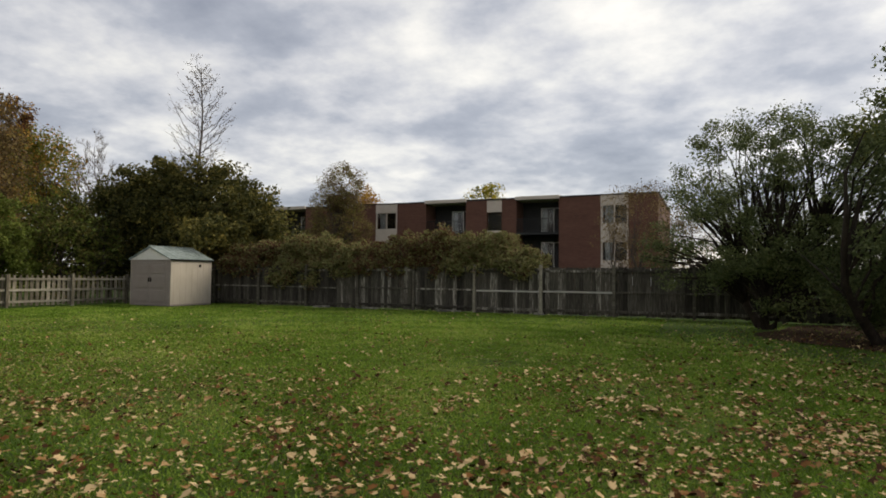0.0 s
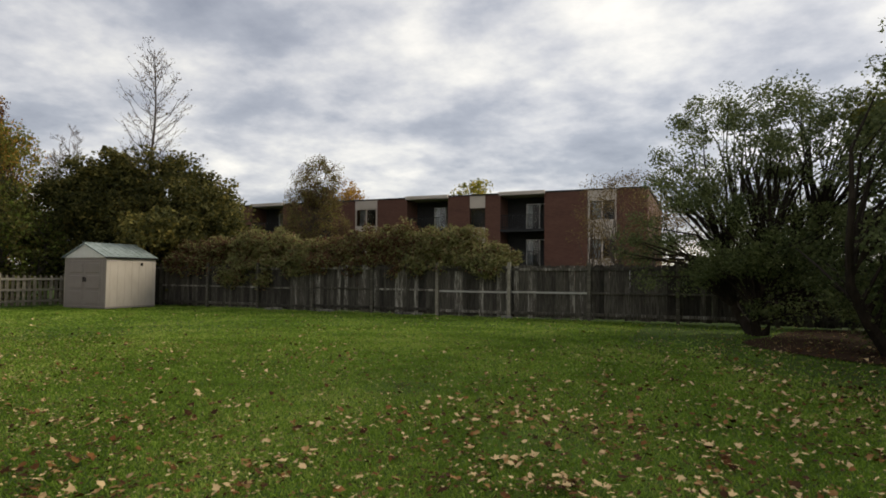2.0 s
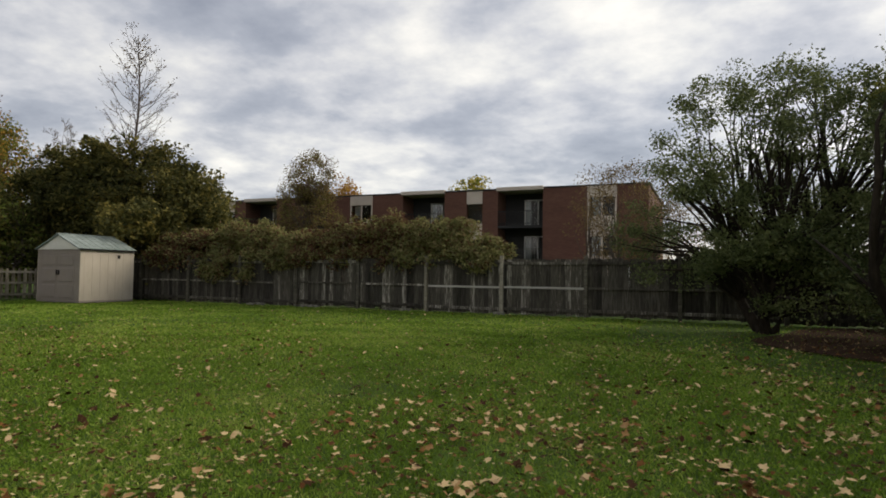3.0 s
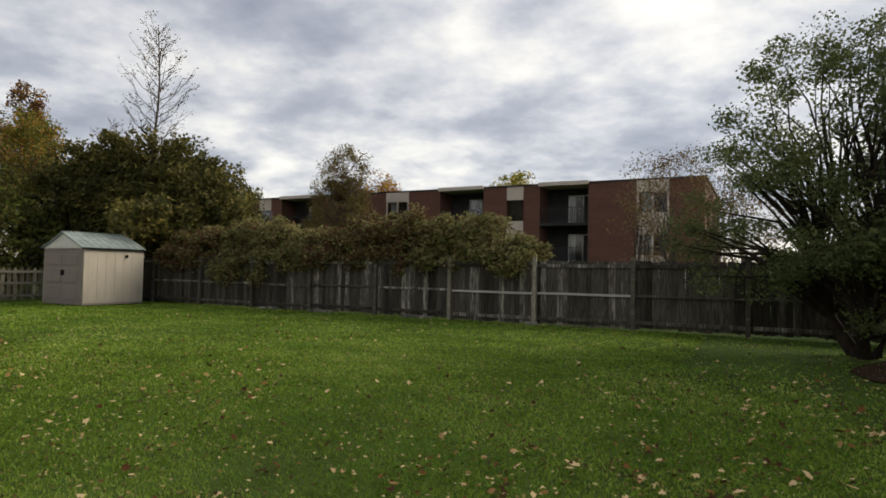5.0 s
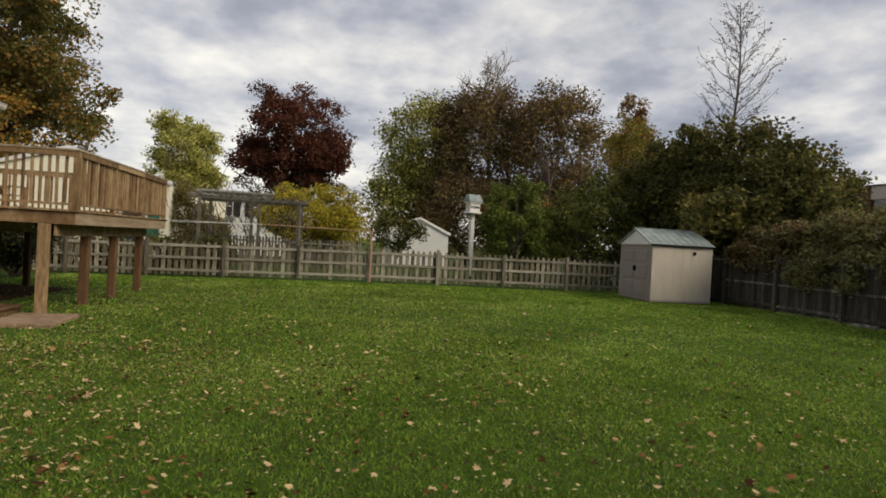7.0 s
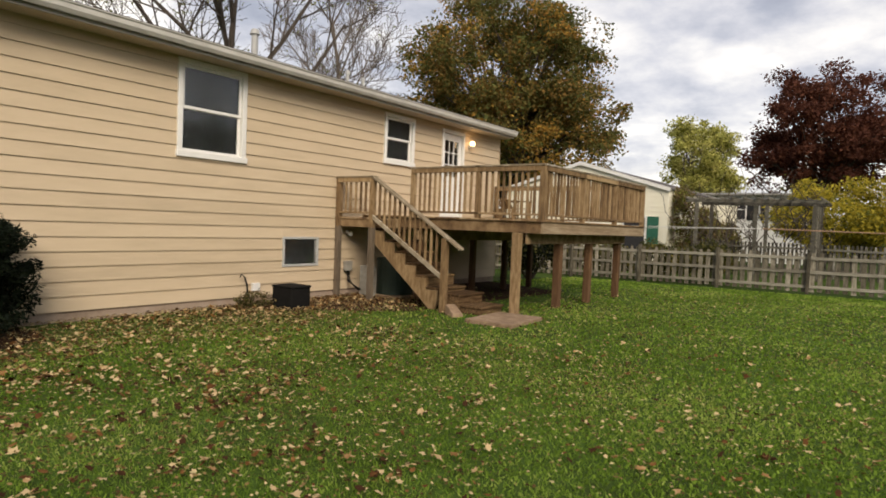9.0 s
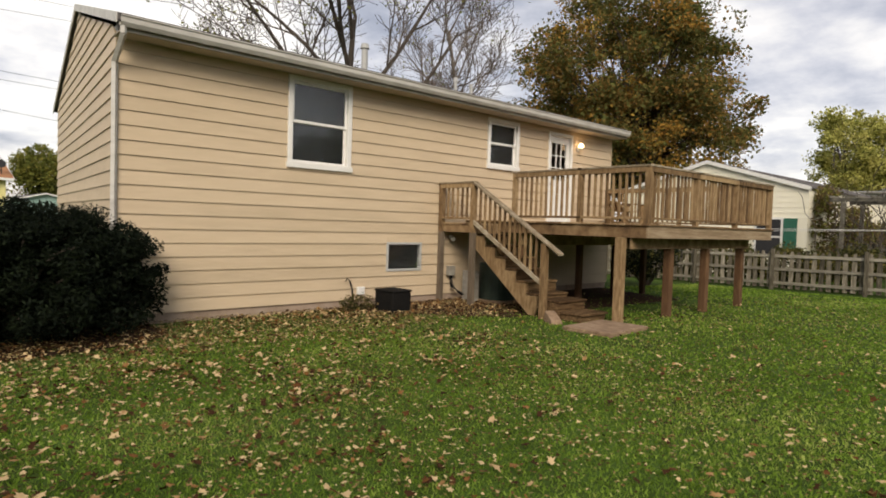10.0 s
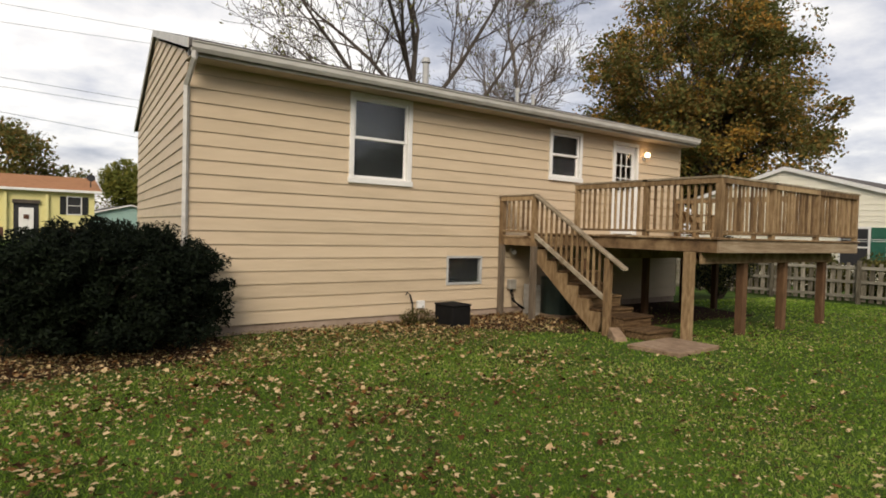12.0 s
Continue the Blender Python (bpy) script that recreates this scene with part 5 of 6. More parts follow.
def build_deck_chair():
    th = thing("deck_chair", "weathered slatted wooden chair standing on the deck", "chair", at=(-16.25, -0.8, DZ), rz=250)
    for x in (-0.27, 0.27):
        bar("leg", x - 0.03, x + 0.03, -0.30, -0.22, 0.0, 0.52, "deck_rail", th)
        bar("leg", x - 0.03, x + 0.03, 0.22, 0.30, 0.0, 0.34, "deck_rail", th)
        bar("arm", x - 0.06, x + 0.06, -0.34, 0.32, 0.521, 0.545, "deck_rail", th)
    for i in range(5):
        bar("seat_slat", -0.24, 0.24, -0.26 + i * 0.11, -0.17 + i * 0.11, 0.341, 0.36, "deck_rail", th)
    for i in range(5):
        bm = bmesh.new()
        x = -0.20 + i * 0.10
        h = 0.66 - abs(i - 2) * 0.05
        hexa(bm, [(x - 0.042, 0.24, 0.36), (x + 0.042, 0.24, 0.36), (x + 0.042, 0.26, 0.36), (x - 0.042, 0.26, 0.36), (x - 0.042, 0.40, h), (x + 0.042, 0.40, h), (x + 0.042, 0.42, h), (x - 0.042, 0.42, h)])
        part("back_slat", bm, "deck_rail", th)


# ---- apartment building ----
def build_apartments():
    th = thing("apartment_building", "three-storey red-brown brick apartment block with dark recessed balconies and pale panels", "building")
    Y, TOP, F2, F1 = 44.9, 7.40, 4.72, 2.0
    G0 = -0.7
    segs = [("brick", -5.0, -2.95), ("win", -7.0, -5.0), ("brick", -10.1, -7.0), ("balcony", -13.45, -10.1), ("brick", -14.65, -13.45), ("slot", -15.9, -14.65), ("brick", -17.7, -15.9), ("balcony", -21.25, -17.7), ("brick", -23.95, -21.25), ("win", -26.05, -23.95), ("brick", -28.3, -26.05), ("dark", -30.5, -28.3), ("brick", -33.4, -30.5), ("balcony", -36.8, -33.4), ("brick", -38.0, -36.8), ("slot", -39.4, -38.0), ("brick", -41.4, -39.4), ("balcony", -44.6, -41.4), ("brick", -47.5, -44.6)]
    bm = bmesh.new()
    box(bm, -47.5, -2.95, Y + 2.2, Y + 14, G0, TOP - 0.05)
    part("core", bm, "brick", th)
    for kind, a, b in segs:
        if kind == "brick":
            bar("wall", a, b, Y, Y + 2.19, G0, TOP, "brick", th, "red-brown brick wall", bev=0)
    bm = bmesh.new()
    box(bm, -47.6, -2.85, Y - 0.06, Y + 14.1, TOP + 0.001, TOP + 0.10)
    part("roof", bm, "darkmetal", th, "flat roof with dark metal edge")

    def pane(w, x0, x1, z0, z1, y):
        bm = bmesh.new()
        box(bm, x0, x1, y, y + 0.02, z0, z1)
        part("pane", bm, "glass", w)

    for kind, a, b in segs:
        for s, (z0, z1) in enumerate(((G0, F1), (F1, F2), (F2, TOP))):
            if kind == "win":
                w = new("window")
                w.parent = th
                tagged(w, "white-framed sliding window between pale panels")
                bar("panel", a + 0.02, b - 0.02, Y - 0.03, Y + 0.3, z0 - 0.45 if s else z0, z0 + 0.55, "panel", w, bev=0)
                bar("panel", a + 0.02, b - 0.02, Y - 0.03, Y + 0.3, z0 + 1.98, z1 - (0.46 if s < 2 else 0.0), "panel", w, bev=0)
                bm = bmesh.new()
                m = (a + b) / 2
                for q in ((a + 0.02, a + 0.14, z0 + 0.55, z0 + 1.98), (b - 0.14, b - 0.02, z0 + 0.55, z0 + 1.98), (m - 0.05, m + 0.05, z0 + 0.6, z0 + 1.93), (a + 0.14, b - 0.14, z0 + 0.55, z0 + 0.60), (a + 0.14, b - 0.14, z0 + 1.93, z0 + 1.98)):
                    box(bm, q[0], q[1], Y, Y + 0.1, q[2], q[3])
                part("window_frame", bm, "panel", w)
                pane(w, a + 0.14, b - 0.14, z0 + 0.6, z0 + 1.93, Y + 0.03)
                # near-black sheet stands for the unlit room behind the pane
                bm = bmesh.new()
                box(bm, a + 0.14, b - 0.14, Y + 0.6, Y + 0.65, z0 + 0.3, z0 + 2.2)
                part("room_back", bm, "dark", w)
                bm = bmesh.new()
                box(bm, a + 0.30, m - 0.10, Y + 0.3, Y + 0.33, z0 + 0.6, z0 + 1.9)
                part("curtain", bm, "curtain", w)
            elif kind == "slot":
                w = new("window")
                w.parent = th
                tagged(w, "narrow dark window between pale panels")
                bar("panel", a, b, Y + 0.02, Y + 0.3, z1 - 0.95, z1 - 0.001, "panel", w, bev=0)
                if s:
                    bar("panel", a, b, Y + 0.02, Y + 0.3, z0, z0 + 0.25, "panel", w, bev=0)
                pane(w, a, b, z0 + 0.25, z1 - 0.95, Y + 0.12)
                # near-black sheet, room darkness put into its colour
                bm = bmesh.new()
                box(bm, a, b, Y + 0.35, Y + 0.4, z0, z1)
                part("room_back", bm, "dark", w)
            elif kind in ("balcony", "dark"):
                w = new("balcony")
                w.parent = th
                tagged(w, "dark recessed balcony with black metal railing")
                # slab and back wall are near-black: recess shade painted into the colour
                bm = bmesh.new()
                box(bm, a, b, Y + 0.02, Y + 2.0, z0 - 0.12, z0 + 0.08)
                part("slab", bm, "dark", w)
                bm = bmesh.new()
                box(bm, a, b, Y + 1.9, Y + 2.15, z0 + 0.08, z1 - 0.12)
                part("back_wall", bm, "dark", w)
                bm = bmesh.new()
                m = a + (b - a) * 0.45
                for q in ((m, m + 0.08, z0 + 0.1, z0 + 2.1), (m + 1.0, m + 1.08, z0 + 0.1, z0 + 2.1), (m + 2.0 - 0.5, m + 2.08 - 0.5, z0 + 0.1, z0 + 2.1), (m + 0.08, m + 1.5, z0 + 2.04, z0 + 2.1)):
                    box(bm, q[0], q[1], Y + 1.8, Y + 1.89, q[2], q[3])
                part("door_frame", bm, "grey_box", w)
                pane(w, m + 0.08, m + 1.0, z0 + 0.1, z0 + 2.04, Y + 1.84)
                bm = bmesh.new()
                box(bm, m + 0.1, m + 0.5, Y + 1.875, Y + 1.885, z0 + 0.15, z0 + 2.0)
                part("curtain", bm, "curtain", w)
                bm = bmesh.new()
                for zz in (z0 + 0.18, z0 + 1.08):
                    box(bm, a, b, Y + 0.03, Y + 0.08, zz, zz + 0.05)
                n = 22 if s < 2 or b > -12 else 14
                for i in range(n + 1):
                    x = a + 0.02 + (b - a - 0.04) * i / n
                    box(bm, x - 0.015, x + 0.015, Y + 0.04, Y + 0.07, z0 + 0.23, z0 + 1.08)
                part("railing", bm, "darkmetal", w)
                if s == 2:
                    bm = bmesh.new()
                    box(bm, a - 0.05, b + 0.05, Y - 0.25, Y + 1.9, TOP - 0.10, TOP + 0.16)
                    part("canopy", bm, "panel", w, "pale edge of the balcony canopy")
    for x in (-24.2, -25.0, -21.9, -9.3):
        bm = bmesh.new()
        box(bm, x - 0.12, x + 0.12, Y + 3, Y + 3.24, TOP + 0.09, TOP + 0.42)
        part("roof_vent", bm, "dark", th)


def parked_car(at, rz):
    c = thing("parked_car", "white parked car standing behind the fence by the apartments", "car", group="parked cars", at=at, rz=rz)
    bm = bmesh.new()
    prof = [(-2.2, 0.35), (2.2, 0.35), (2.25, 0.75), (1.4, 0.95), (0.7, 1.45), (-1.1, 1.48), (-1.9, 1.0), (-2.25, 0.9)]
    f = [bm.verts.new((a, -0.85, b)) for a, b in prof]
    g = [bm.verts.new((a, 0.85, b)) for a, b in prof]
    bm.faces.new(f)
    bm.faces.new(g[::-1])
    for j in range(8):
        q = (j + 1) % 8
        bm.faces.new((f[j], g[j], g[q], f[q]))
    bevel(bm, 0.08)
    part("body", bm, "car_paint", c)
    bm = bmesh.new()
    for s in (-1, 1):
        box(bm, -1.05, -0.15, s * 0.85 - 0.02, s * 0.85 + 0.02, 1.0, 1.36)
        box(bm, -0.08, 0.75, s * 0.85 - 0.02, s * 0.85 + 0.02, 1.0, 1.34)
    part("window", bm, "dark", c)
    for x in (-1.35, 1.4):
        for s in (-1, 1):
            bm = bmesh.new()
            tube(bm, [(x, s * 0.70, 0.33), (x, s * 0.88, 0.33)], 0.33, 0.33, 16)
            w = part("wheel", bm, "rubber", c)
            bm = bmesh.new()
            tube(bm, [(x, s * 0.881, 0.33), (x, s * 0.89, 0.33)], 0.19, 0.17, 12)
            part("rim", bm, "grey_box", w)


# ---- neighbouring houses ----
def gable_house(name, label, x0, x1, y0, y1, eave, ridge, wall, roof, axis, base=0.0, ov=0.35, openings=()):
    """axis: the way the ridge runs. openings: (side, along, z0, z1, width, shutter)."""
    th = thing(name, label, "house")
    bm = bmesh.new()
    if axis == "x":
        m = (y0 + y1) / 2
        v = [(x, y, z) for x in (x0, x1) for y, z in ((y0, base), (y1, base), (y1, eave), (m, ridge), (y0, eave))]
    else:
        m = (x0 + x1) / 2
        v = [(x, y, z) for y in (y0, y1) for x, z in ((x0, base), (x1, base), (x1, eave), (m, ridge), (x0, eave))]
    vs = [bm.verts.new(p) for p in v]
    for f in ((0, 1, 2, 3, 4), (9, 8, 7, 6, 5), (0, 5, 6, 1), (1, 6, 7, 2), (2, 7, 8, 3), (3, 8, 9, 4), (4, 9, 5, 0)):
        bm.faces.new([vs[i] for i in f])
    part("wall", bm, wall, th)
    # clapboard courses on the walls
    bm = bmesh.new()
    z = base + 0.2
    while z < eave:
        box(bm, x0 - 0.015, x1 + 0.015, y0 - 0.015, y1 + 0.015, z, z + 0.02)
        z += 0.2
    while z < ridge - 0.1:
        k = (ridge - z) / (ridge - eave)
        if axis == "x":
            h = (y1 - y0) / 2 * k
            box(bm, x0 - 0.015, x1 + 0.015, m - h, m + h, z, z + 0.02)
        else:
            h = (x1 - x0) / 2 * k
            box(bm, m - h, m + h, y0 - 0.015, y1 + 0.015, z, z + 0.02)
        z += 0.2
    part("siding_course", bm, wall, th)
    for s in (-1, 1):
        bm = bmesh.new()
        if axis == "x":
            h = (y1 - y0) / 2
            e, k = m + s * (h + ov), (ridge - eave) * ov / h
            P = [(x0 - ov, e, eave - k), (x1 + ov, e, eave - k), (x1 + ov, m, ridge), (x0 - ov, m, ridge)]
        else:
            h = (x1 - x0) / 2
            e, k = m + s * (h + ov), (ridge - eave) * ov / h
            P = [(e, y0 - ov, eave - k), (e, y1 + ov, eave - k), (m, y1 + ov, ridge), (m, y0 - ov, ridge)]
        hexa(bm, [(a, b, c + 0.01) for a, b, c in P] + [(a, b, c + 0.07) for a, b, c in P])
        part("roof", bm, roof, th)
        # barge boards along the gables
        for g in (0, 1):
            bm = bmesh.new()
            (a0, b0, c0), (a1, b1, c1) = (P[1], P[2]) if g else (P[0], P[3])
            if axis == "x":
                dx = 0.03 if g else -0.03
                hexa(bm, [(a0, b0, c0 - 0.07), (a0 + dx, b0, c0 - 0.07), (a1 + dx, b1, c1 - 0.07), (a1, b1, c1 - 0.07), (a0, b0, c0 + 0.08), (a0 + dx, b0, c0 + 0.08), (a1 + dx, b1, c1 + 0.08), (a1, b1, c1 + 0.08)])
            else:
                dy = 0.03 if g else -0.03
                hexa(bm, [(a0, b0, c0 - 0.07), (a0, b0 + dy, c0 - 0.07), (a1, b1 + dy, c1 - 0.07), (a1, b1, c1 - 0.07), (a0, b0, c0 + 0.08), (a0, b0 + dy, c0 + 0.08), (a1, b1 + dy, c1 + 0.08), (a1, b1, c1 + 0.08)])
            part("barge_board", bm, "white", th)
    for side, at, z0, z1, wd, sh in openings:
        w = new("window" if z1 - z0 < 1.7 else "door")
        w.parent = th

        def put(nm, a, b, c, d, out, mt):
            bm = bmesh.new()
            if side == "e":
                box(bm, x1 + 0.01, x1 + out, a, b, c, d)
            elif side == "s":
                box(bm, a, b, y0 - out, y0 - 0.01, c, d)
            else:
                box(bm, a, b, y1 + 0.01, y1 + out, c, d)
            part(nm, bm, mt, w)

        put("frame", at - wd / 2 - 0.08, at + wd / 2 + 0.08, z0 - 0.08, z1 + 0.08, 0.05, "white")
        put("pane", at - wd / 2, at + wd / 2, z0, z1, 0.06, "dark")
        put("sash_bar", at - wd / 2, at + wd / 2, (z0 + z1) / 2 - 0.03, (z0 + z1) / 2 + 0.03, 0.075, "white")
        if sh:
            if sh != "green_shutter":
                put("shutter", at - wd / 2 - 0.55, at - wd / 2 - 0.10, z0 - 0.05, z1 + 0.05, 0.07, sh)
            put("shutter", at + wd / 2 + 0.10, at + wd / 2 + 0.55, z0 - 0.05, z1 + 0.05, 0.07, sh)
    return th


def build_neighbours():
    gable_house("neighbour_house", "cream clapboard house with white gable edge and green window shutters", -40, -27.0, -7.5, 0.0, 3.30, 4.42, "pale_wall", "shingle", "x", 0, 0.10, [("e", -1.30, 0.85, 2.15, 0.85, "green_shutter")])
    gable_house("white_house", "white clapboard house with dark windows beyond the arbor", -54, -43.5, -7.5, 3.0, 4.1, 4.5, "white_wall", "gutter", "y", 0, 0.4, [("e", 1.6, 2.6, 3.8, 0.8, "darkmetal"), ("e", -0.5, 2.6, 3.8, 0.6, "darkmetal"), ("e", -1.9, 2.4, 3.8, 0.5, "darkmetal"), ("e", -5.2, 2.6, 3.8, 0.8, "darkmetal")])
    yellow = gable_house("yellow_house", "yellow bi-level house with orange-brown roof, dark shutters and white door", -9.2, 9.0, -62, -52.5, 4.25, 5.5, "yellow_wall", "orange_roof", "x", -0.6, 0.5, [("n", -7.7, 2.2, 3.6, 0.95, "darkmetal"), ("n", 2.0, 2.2, 3.6, 1.3, "darkmetal")])
    bar("fascia", -9.7, 9.5, -52.0, -51.94, 4.0, 4.2, "white", yellow)
    th = thing("entrance", "white storm door on a dark panel painted as the shade of an entrance recess", "door", at=(-4.35, -52.3, 0.75))
    # the first box is a dark panel on the wall painting the entrance shade
    for nm, a, b, c, d, y, mt in (("recess", -0.85, 0.85, -0.5, 2.4, -0.15, "dark"), ("door_panel", -0.5, 0.5, -0.5, 1.85, 0.0, "white"), ("header", -0.95, 0.95, 2.2, 2.5, 0.0, "bark"), ("wreath", -0.18, 0.18, 0.95, 1.3, 0.06, "rust_leaf")):
        bar(nm, a, b, y - 0.12, y + 0.02, c, d, mt, th)
    bk = thing("brick_base", "low red brick base wall of the yellow house", "wall", at=(-6.6, -52.44, 0))
    bar("wall", -2.5, 0.9, 0.01, 0.10, -0.5, 1.0, "brick", bk)
    bar("wall", 3.6, 12.0, 0.01, 0.10, -0.5, 1.0, "brick", bk)
    for x in (-5.75, -2.95):
        bar("corner_post", x + 6.5, x + 6.7, 0.10, 0.24, -0.5, 3.75, "yellow_wall", bk)
    gable_house("teal_house", "teal house gable behind the yellow house", -20.5, -9.6, -88, -72, 2.2, 3.6, "teal_wall", "shingle", "y", -0.5, 0.4)
    gable_house("white_shed", "small white gabled shed among the trees", -41.5, -38.0, 9.9, 13.5, 2.1, 2.95, "white_wall", "white_wall", "x", 0, 0.1)
    dish = thing("satellite_dish", "dark satellite dish on the roof corner of the yellow house", "dish", at=(-9.0, -53.5, 4.7))
    bm = bmesh.new()
    tube(bm, [(0, 0, -0.7), (0, 0, 0.5)], 0.05, 0.05, 8)
    part("mast", bm, "dark", dish)
    bm = bmesh.new()
    tube(bm, [(0, 0.05, 0.6), (0, 0.12, 0.64), (0, 0.2, 0.68)], 0.14, 0.34, 16)
    part("dish", bm, "dark", dish)
    # arbor
    ar = thing("arbor", "weathered grey timber garden arbor with vines beyond the picket fence", "arbor", at=(-27, 3.9, 0))
    for y in (-2.6, -0.6, 1.2):
        for x in (-1.5, 0.8):
            bar("post", x - 0.06, x + 0.06, y - 0.06, y + 0.06, -0.02, 2.75, "fence_rail", ar)
    for x in (-1.5, 0.8):
        bar("beam", x - 0.04, x + 0.04, -3.0, 1.5, 2.76, 2.88, "fence_rail", ar)
    for i in range(12):
        y = -2.9 + i * 0.39
        bar("rafter", -1.9, 1.2, y - 0.02, y + 0.02, 2.881, 2.95, "fence_rail", ar)
    for k in range(6):
        bar("lattice_slat", -1.40 + k * 0.36, -1.37 + k * 0.36, 1.20, 1.23, 0.1, 2.7, "fence_rail", ar)
    bm = bmesh.new()
    rnd = random.Random(8)
    for k in range(70):
        y, x = rnd.uniform(-3.4, 1.5), rnd.uniform(-1.5, 1)
        p = [Vector((x, y, rnd.uniform(0.3, 2.2)))]
        for j in range(5):
            p.append(p[-1] + Vector((rnd.uniform(-0.3, 0.3), rnd.uniform(-0.4, 0.4), rnd.uniform(0.1, 0.6))))
        tube(bm, p, 0.02, 0.008, 4)
    part("vine", bm, "bark", ar, "bare tangled vines")
    # low garden fence behind
    gf = thing("garden_fence", "low dark slatted garden fence in the neighbouring yard", "fence", at=(-29.5, 0, 0))
    sl = make_box_mesh("slat", 0.02, 0.08, 0.05, 1.35, "fence_dark")
    for i in range(60):
        piece("slat", sl, gf, pose(0, -0.5 + i * 0.14, 0))
    for z in (0.35, 1.15):
        bar("rail", 0.011, 0.05, -0.6, 7.9, z - 0.04, z + 0.04, "fence_rail", gf)
    # pipe rail on a rusty pole
    pl = thing("clothes_pole", "rusty orange pole with thin horizontal bar beside the picket fence", "pole", at=(-22.42, 7.85, 0))
    bm = bmesh.new()
    tube(bm, [(0, 0, -0.05), (0, 0, 1.78)], 0.035, 0.035, 10)
    part("pole", bm, "pole", pl)
    bm = bmesh.new()
    tube(bm, [(0, 0.12, 1.765), (0, -3.7, 1.80)], 0.018, 0.018, 6)
    part("bar", bm, "pole", pl)
    bm = bmesh.new()
    tube(bm, [(-0.03, -3.7, 1.80), (-0.3, -9, 1.74), (-0.5, -14, 1.80)], 0.008, 0.008, 5)
    tube(bm, [(0.03, -3.7, 1.80), (-0.6, -9, 1.66), (-0.9, -14, 1.72)], 0.008, 0.008, 5)
    part("line", bm, "white", pl)
    # bird house
    bh = thing("birdhouse", "white multi-storey birdhouse with pale green roof on a white post", "birdhouse", at=(-30.3, 13.2, 0), rz=12)
    bar("post", -0.09, 0.09, -0.09, 0.09, -0.02, 3.05, "white", bh)
    bar("floor", -0.33, 0.33, -0.33, 0.33, 3.051, 3.13, "white", bh)
    bar("body", -0.26, 0.26, -0.26, 0.26, 3.131, 3.55, "white", bh)
    bar("ledge", -0.33, 0.33, -0.33, 0.33, 3.551, 3.62, "white", bh)
    for i in range(6):
        bar("hole", 0.261, 0.27, -0.23 + i * 0.08, -0.18 + i * 0.08, 3.28, 3.40, "dark", bh)
    bm = bmesh.new()
    hexa(bm, [(-0.37, -0.37, 3.621), (0.37, -0.37, 3.621), (0.37, 0.37, 3.621), (-0.37, 0.37, 3.621), (-0.10, -0.31, 3.98), (0.10, -0.31, 3.98), (0.10, 0.31, 3.98), (-0.10, 0.31, 3.98)])
    part("roof", bm, "shed_roof", bh)


def build_wires():
    rows = [(12.25, 12.45), (11.35, 11.7), (8.65, 8.35), (8.2, 7.95), (6.95, 6.2)]
    for i, (za, zb) in enumerate(rows):
        th = thing("power_line", "thin black overhead power line against the sky", "wire", "power lines", at=(0, -30, 0))
        bm = bmesh.new()
        n = 16
        tube(bm, [(40 - 90 * k / n, 0, za + (zb - za) * (90 * k / n - 42.5) / 8) for k in range(n + 1)], 0.011, 0.011, 5)
        part("wire", bm, "black", th)


